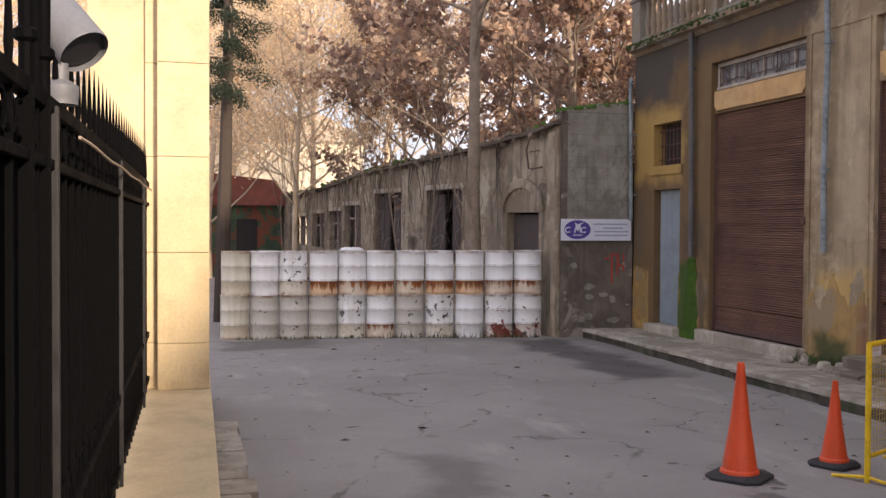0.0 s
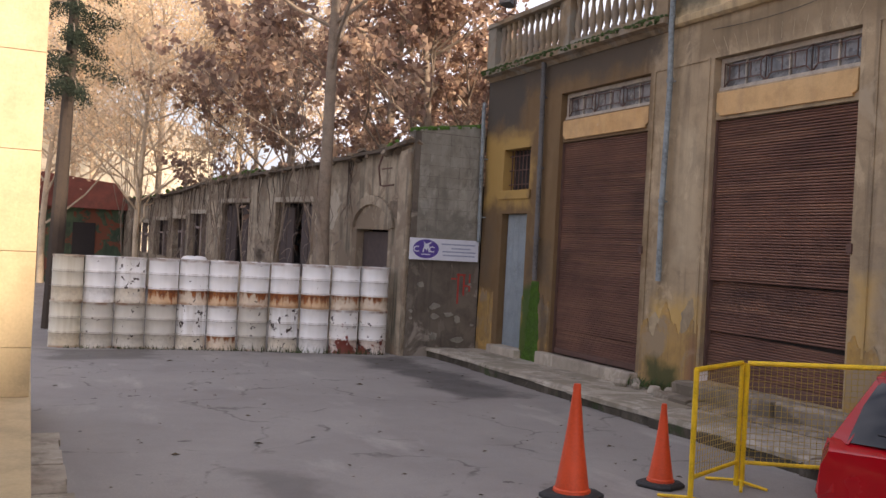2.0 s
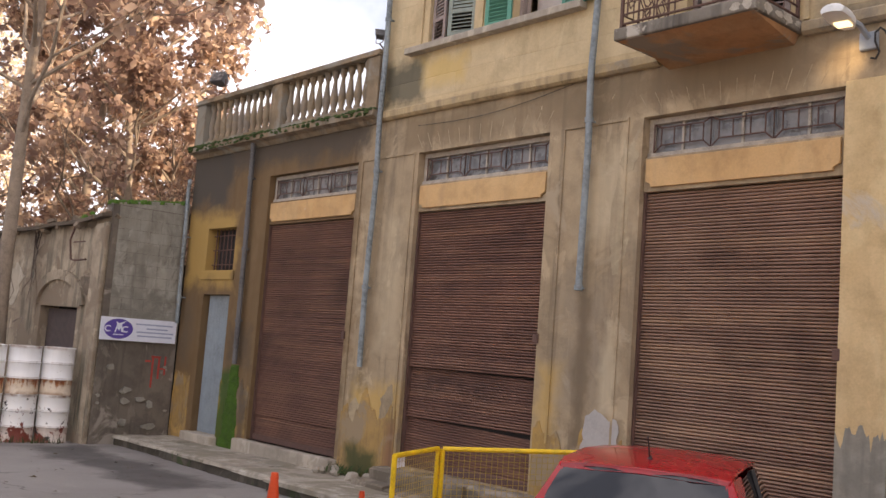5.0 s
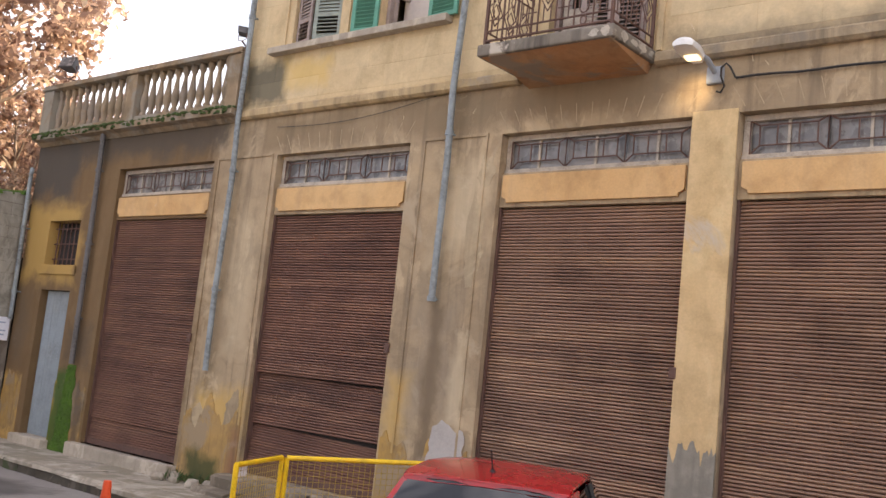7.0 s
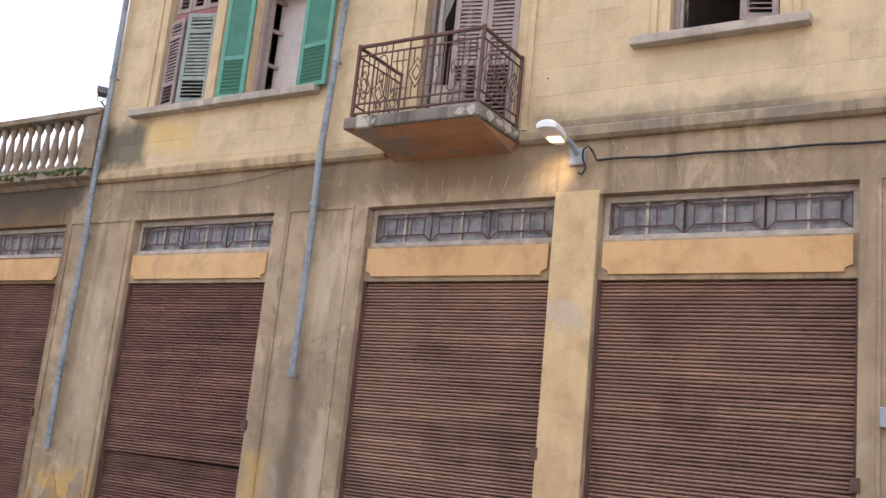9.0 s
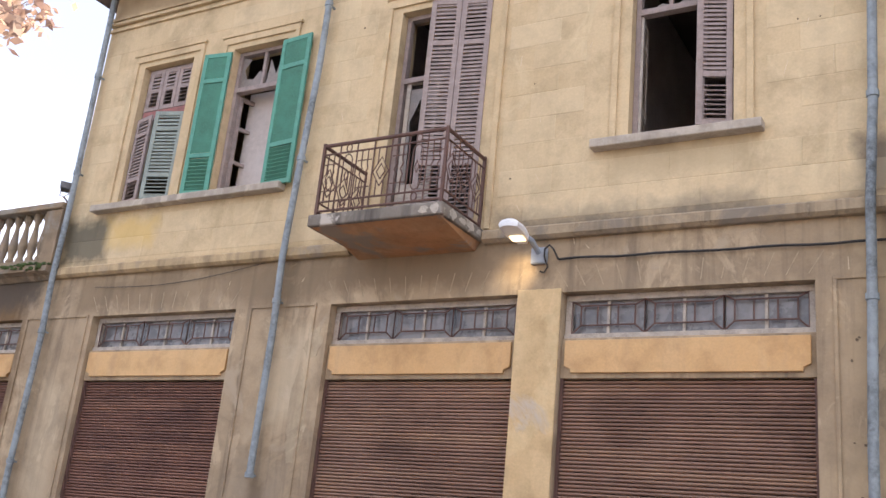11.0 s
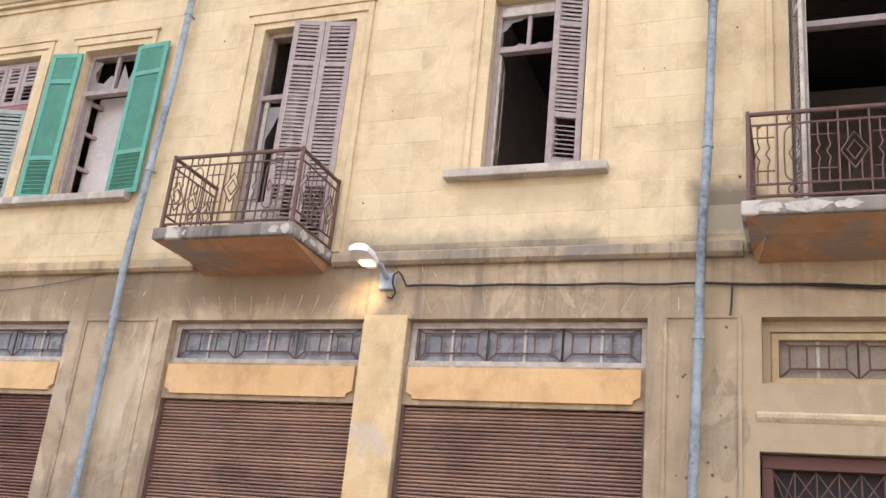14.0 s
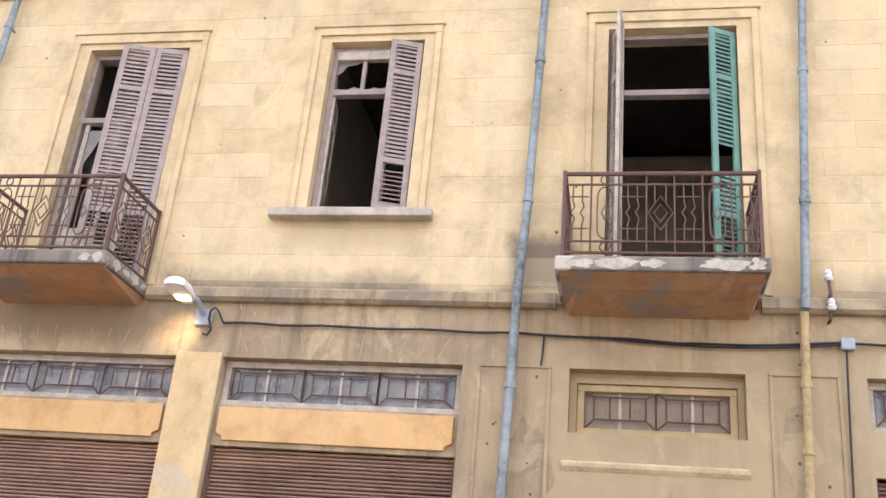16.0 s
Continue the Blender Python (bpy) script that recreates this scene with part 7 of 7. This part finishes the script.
# ---- trees ----


def clump(m, c, r, n, size, rnd, droop=0.0):
    """Loose bunch of small leaf blades round a place."""
    for _ in range(n):
        p = Vector((rnd.gauss(0, 1), rnd.gauss(0, 1), rnd.gauss(0, 0.8))) * r * 0.5 + c
        d = Vector((rnd.gauss(0, 1), rnd.gauss(0, 1), rnd.gauss(-droop, 0.7))).normalized()
        w = d.orthogonal().normalized()
        w.rotate(Matrix.Rotation(rnd.uniform(0, math.tau), 3, d))
        s = size * rnd.uniform(0.6, 1.4)
        m.add([p, p + d * s * 0.5 + w * s * 0.30, p + d * s, p + d * s * 0.5 - w * s * 0.30], [(0, 1, 2, 3)])


def limb(m, p, d, length, r, rnd, tips, depth, spread=0.55, up=0.12, n_sub=3):
    path = [Vector(p)]
    d = Vector(d).normalized()
    for i in range(4):
        d = (d + Vector((rnd.gauss(0, 0.13), rnd.gauss(0, 0.13), rnd.gauss(up * 0.5, 0.08)))).normalized()
        path.append(path[-1] + d * length / 4)
    m.tube(path, r, 6 if depth > 1 else 4, r * 0.45)
    if depth == 0:
        tips.append(path[-1])
        tips.append(path[2])
        return
    for k in range(n_sub):
        q = path[rnd.choice((2, 3, 4))]
        e = (d + Vector((rnd.gauss(0, spread), rnd.gauss(0, spread), rnd.gauss(up, spread * 0.7)))).normalized()
        limb(m, q, e, length * rnd.uniform(0.55, 0.75), r * 0.5, rnd, tips, depth - 1, spread, up, n_sub)


def tree(name, at, height, trunk_r, seed, leaf_mat, label, leaf=0.14, per=22, radius=0.55, bare=0.4, limbs=9, depth=2, bark=None, wood="branchwork"):
    rnd = random.Random(seed)
    t = thing(name, at, label, "tree", "street trees")
    m, tips = MB(), []
    path, d = [Vector(at) - Vector((0, 0, 0.1))], Vector((0, 0, 1))
    n = 8
    for i in range(n):
        d = (d + Vector((rnd.gauss(0, 0.035), rnd.gauss(0, 0.035), 0.15))).normalized()
        path.append(path[-1] + d * height * 0.86 / n)
    m.tube(path, trunk_r, 10, trunk_r * 0.35)
    part("trunk", m, bark or BARK, t, "", 0, True)
    m = MB()
    for k in range(limbs):
        u = bare + (1 - bare) * (k + rnd.random()) / limbs
        i = min(int(u * n), n - 1)
        p = path[i].lerp(path[i + 1], u * n - i)
        a = k * 2.4 + rnd.uniform(-0.4, 0.4)
        limb(m, p, (math.cos(a), math.sin(a), rnd.uniform(0.35, 0.9)), height * 0.30 * (1.25 - u * 0.6), trunk_r * 0.30, rnd, tips, depth)
    limb(m, path[-1], (0, 0, 1), height * 0.16, trunk_r * 0.3, rnd, tips, depth - 1)
    part(wood, m, bark or BARK, t, fix=False, kind="stuff")
    m = MB()
    for p in tips:
        clump(m, p, radius * rnd.uniform(0.6, 1.3), int(per * rnd.uniform(0.5, 1.5)), leaf, rnd, 0.5)
    part("crown", m, leaf_mat, t, "", fix=False)
    return t


# the tall tree growing before the ruin
tree("tall_tree", (-9.2, -2.54, 0.04), 14.0, 0.175, 61, LEAF_BROWN, "tall tree with a pale trunk and bunches of dry brown seeds", 0.27, 30, 0.40, 0.50, 15)
a = tree("brown_tree", (-17, 1.8, 0), 13.0, 0.22, 62, LEAF_BROWN, "tree hung with dry brown leaf bunches behind the ruin", 0.27, 30, 0.40, 0.18, 16)
for (x, y, yaw, sc) in ((-14.5, 3.6, 110, 0.62), (-18.5, 3.8, 300, 0.7), (-11.3, 3.4, 20, 0.42), (-13.2, 1.6, 200, 0.82), (-22, 0.2, 80, 0.85)):
    copy_thing(a, pose(x, y, 0, 0, 0, yaw) @ Matrix.Scale(sc, 4))
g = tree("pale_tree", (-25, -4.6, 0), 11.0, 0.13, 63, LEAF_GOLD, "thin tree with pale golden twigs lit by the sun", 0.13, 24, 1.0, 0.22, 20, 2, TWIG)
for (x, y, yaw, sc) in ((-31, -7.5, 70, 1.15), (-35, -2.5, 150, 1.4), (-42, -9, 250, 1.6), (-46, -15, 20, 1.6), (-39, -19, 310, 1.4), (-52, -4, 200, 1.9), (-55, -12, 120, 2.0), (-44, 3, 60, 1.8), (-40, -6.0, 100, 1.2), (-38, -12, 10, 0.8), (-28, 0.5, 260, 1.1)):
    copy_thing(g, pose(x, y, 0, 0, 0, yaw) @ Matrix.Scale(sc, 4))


def conifer(at, h, seed):
    rnd = random.Random(seed)
    t = thing("conifer", at, "dark green conifer with drooping boughs above the lane", "tree")
    m = MB()
    base = Vector(at)
    m.tube([base - Vector((0, 0, 0.1)), base + Vector((0.1, 0.15, h * 0.5)), base + Vector((0, 0.2, h))], 0.20, 9, 0.04)
    part("trunk", m, DARK_BARK, t, "", 0, True)
    b, nd = MB(), MB()
    for k in range(52):
        z = h * (0.43 + 0.57 * (k // 4 + 0.25 * rnd.random()) / 13)
        L = ((1 - z / h) * 1.2 + 0.6) * rnd.uniform(0.75, 1.25)
        a = rnd.uniform(0, math.tau)
        p = base + Vector((0, 0.15, z))
        path = [p + Vector((math.cos(a), math.sin(a), 0)) * L * u + Vector((0, 0, 0.2 * u - 0.55 * u * u)) for u in (0, 0.35, 0.7, 1)]
        b.tube(path, 0.03, 4, 0.008)
        for u in range(10):
            clump(nd, path[0].lerp(path[3], 0.25 + 0.75 * u / 9) + Vector((0, 0, -0.08)), 0.24, 80, 0.05, rnd, 0.3)
    part("branchwork", b, BARK, t, fix=False, kind="stuff")
    part("needles", nd, NEEDLES, t, fix=False)


conifer((-12.0, -7.95, 0), 13.0, 71)
fh = thing("far_house", (-66, -12, 0), "far cream house at the end of the lane", "building")
part("wall", MB().box(-72, -66, -26, 6, -0.3, 9.0), plaster("cream_house_paint", (0.76, 0.68, 0.52), (0.80, 0.74, 0.60), (0.55, 0.46, 0.32), 0.3, blot=0.15), fh)
m = MB()
m.prism([(-26.4, 9.0), (6.4, 9.0), (3.0, 11.0), (-23.0, 11.0)], -72.4, -65.6, SW)
part("roof", m, SILL, fh, "low pale roof")
# thin saplings and suckers along the ruin
rnd = random.Random(72)
m, tips = MB(), []
for k in range(14):
    s = 2.9 + 1.75 * k + rnd.uniform(-0.4, 0.4)
    p = RM @ Vector((s, rnd.uniform(0.3, 0.6), 0))
    limb(m, p, (0.05 * rnd.gauss(0, 1), 0.05, 1), rnd.uniform(2.6, 4.4), 0.035, rnd, tips, 2, 0.3, 0.5, 3)
solo("undergrowth", m, BARK, tuple(RM @ Vector((14, 0.45, 0))), "thicket of bare thin suckers against the ruin", "shrubs", kind="stuff")

# fallen leaves and grit on the street
m = MB()
rnd = random.Random(81)
for k in range(170):
    x, y = rnd.uniform(-6.4, 7.5), rnd.uniform(-8.3, -1.6)
    z = ground_z(x) + 0.004
    s, a = rnd.uniform(0.012, 0.042) * (1.5 if rnd.random() < 0.1 else 1), rnd.uniform(0, math.tau)
    c, d = math.cos(a) * s, math.sin(a) * s
    m.add([(x + c, y + d, z), (x - d * 0.5, y + c * 0.5, z + s * 0.3), (x - c, y - d, z), (x + d * 0.5, y - c * 0.5, z + s * 0.15)], [(0, 1, 2, 3)])
solo("fallen_leaves", m, LITTER, (0, -5, ground_z(0)), "scattered dead leaves and grit on the street", "leaves", kind="stuff")

# plain house across the street, behind the camera, that closes the place
m = MB()
m.box(-2.0, 40.0, -34.0, -26.0, -0.1, 7.0)
m.prism([(4.0, 7.0), (20.0, 7.0), (12.0, 11.0)], -34.0, -26.0)
solo("garden_house", m, YELLOW, (19, -30, 0), "plain yellow house behind the fence", "building")
# unseen block added past the row, its height set to shade street and coping
m = MB()
m.box(22.1, 60.0, 0.0, 9.0, -0.1, 11.15)
solo("row_house", m, WALL_UP, (41, 4.5, 0), "unseen ochre block past the row, added to shade the street", "building")
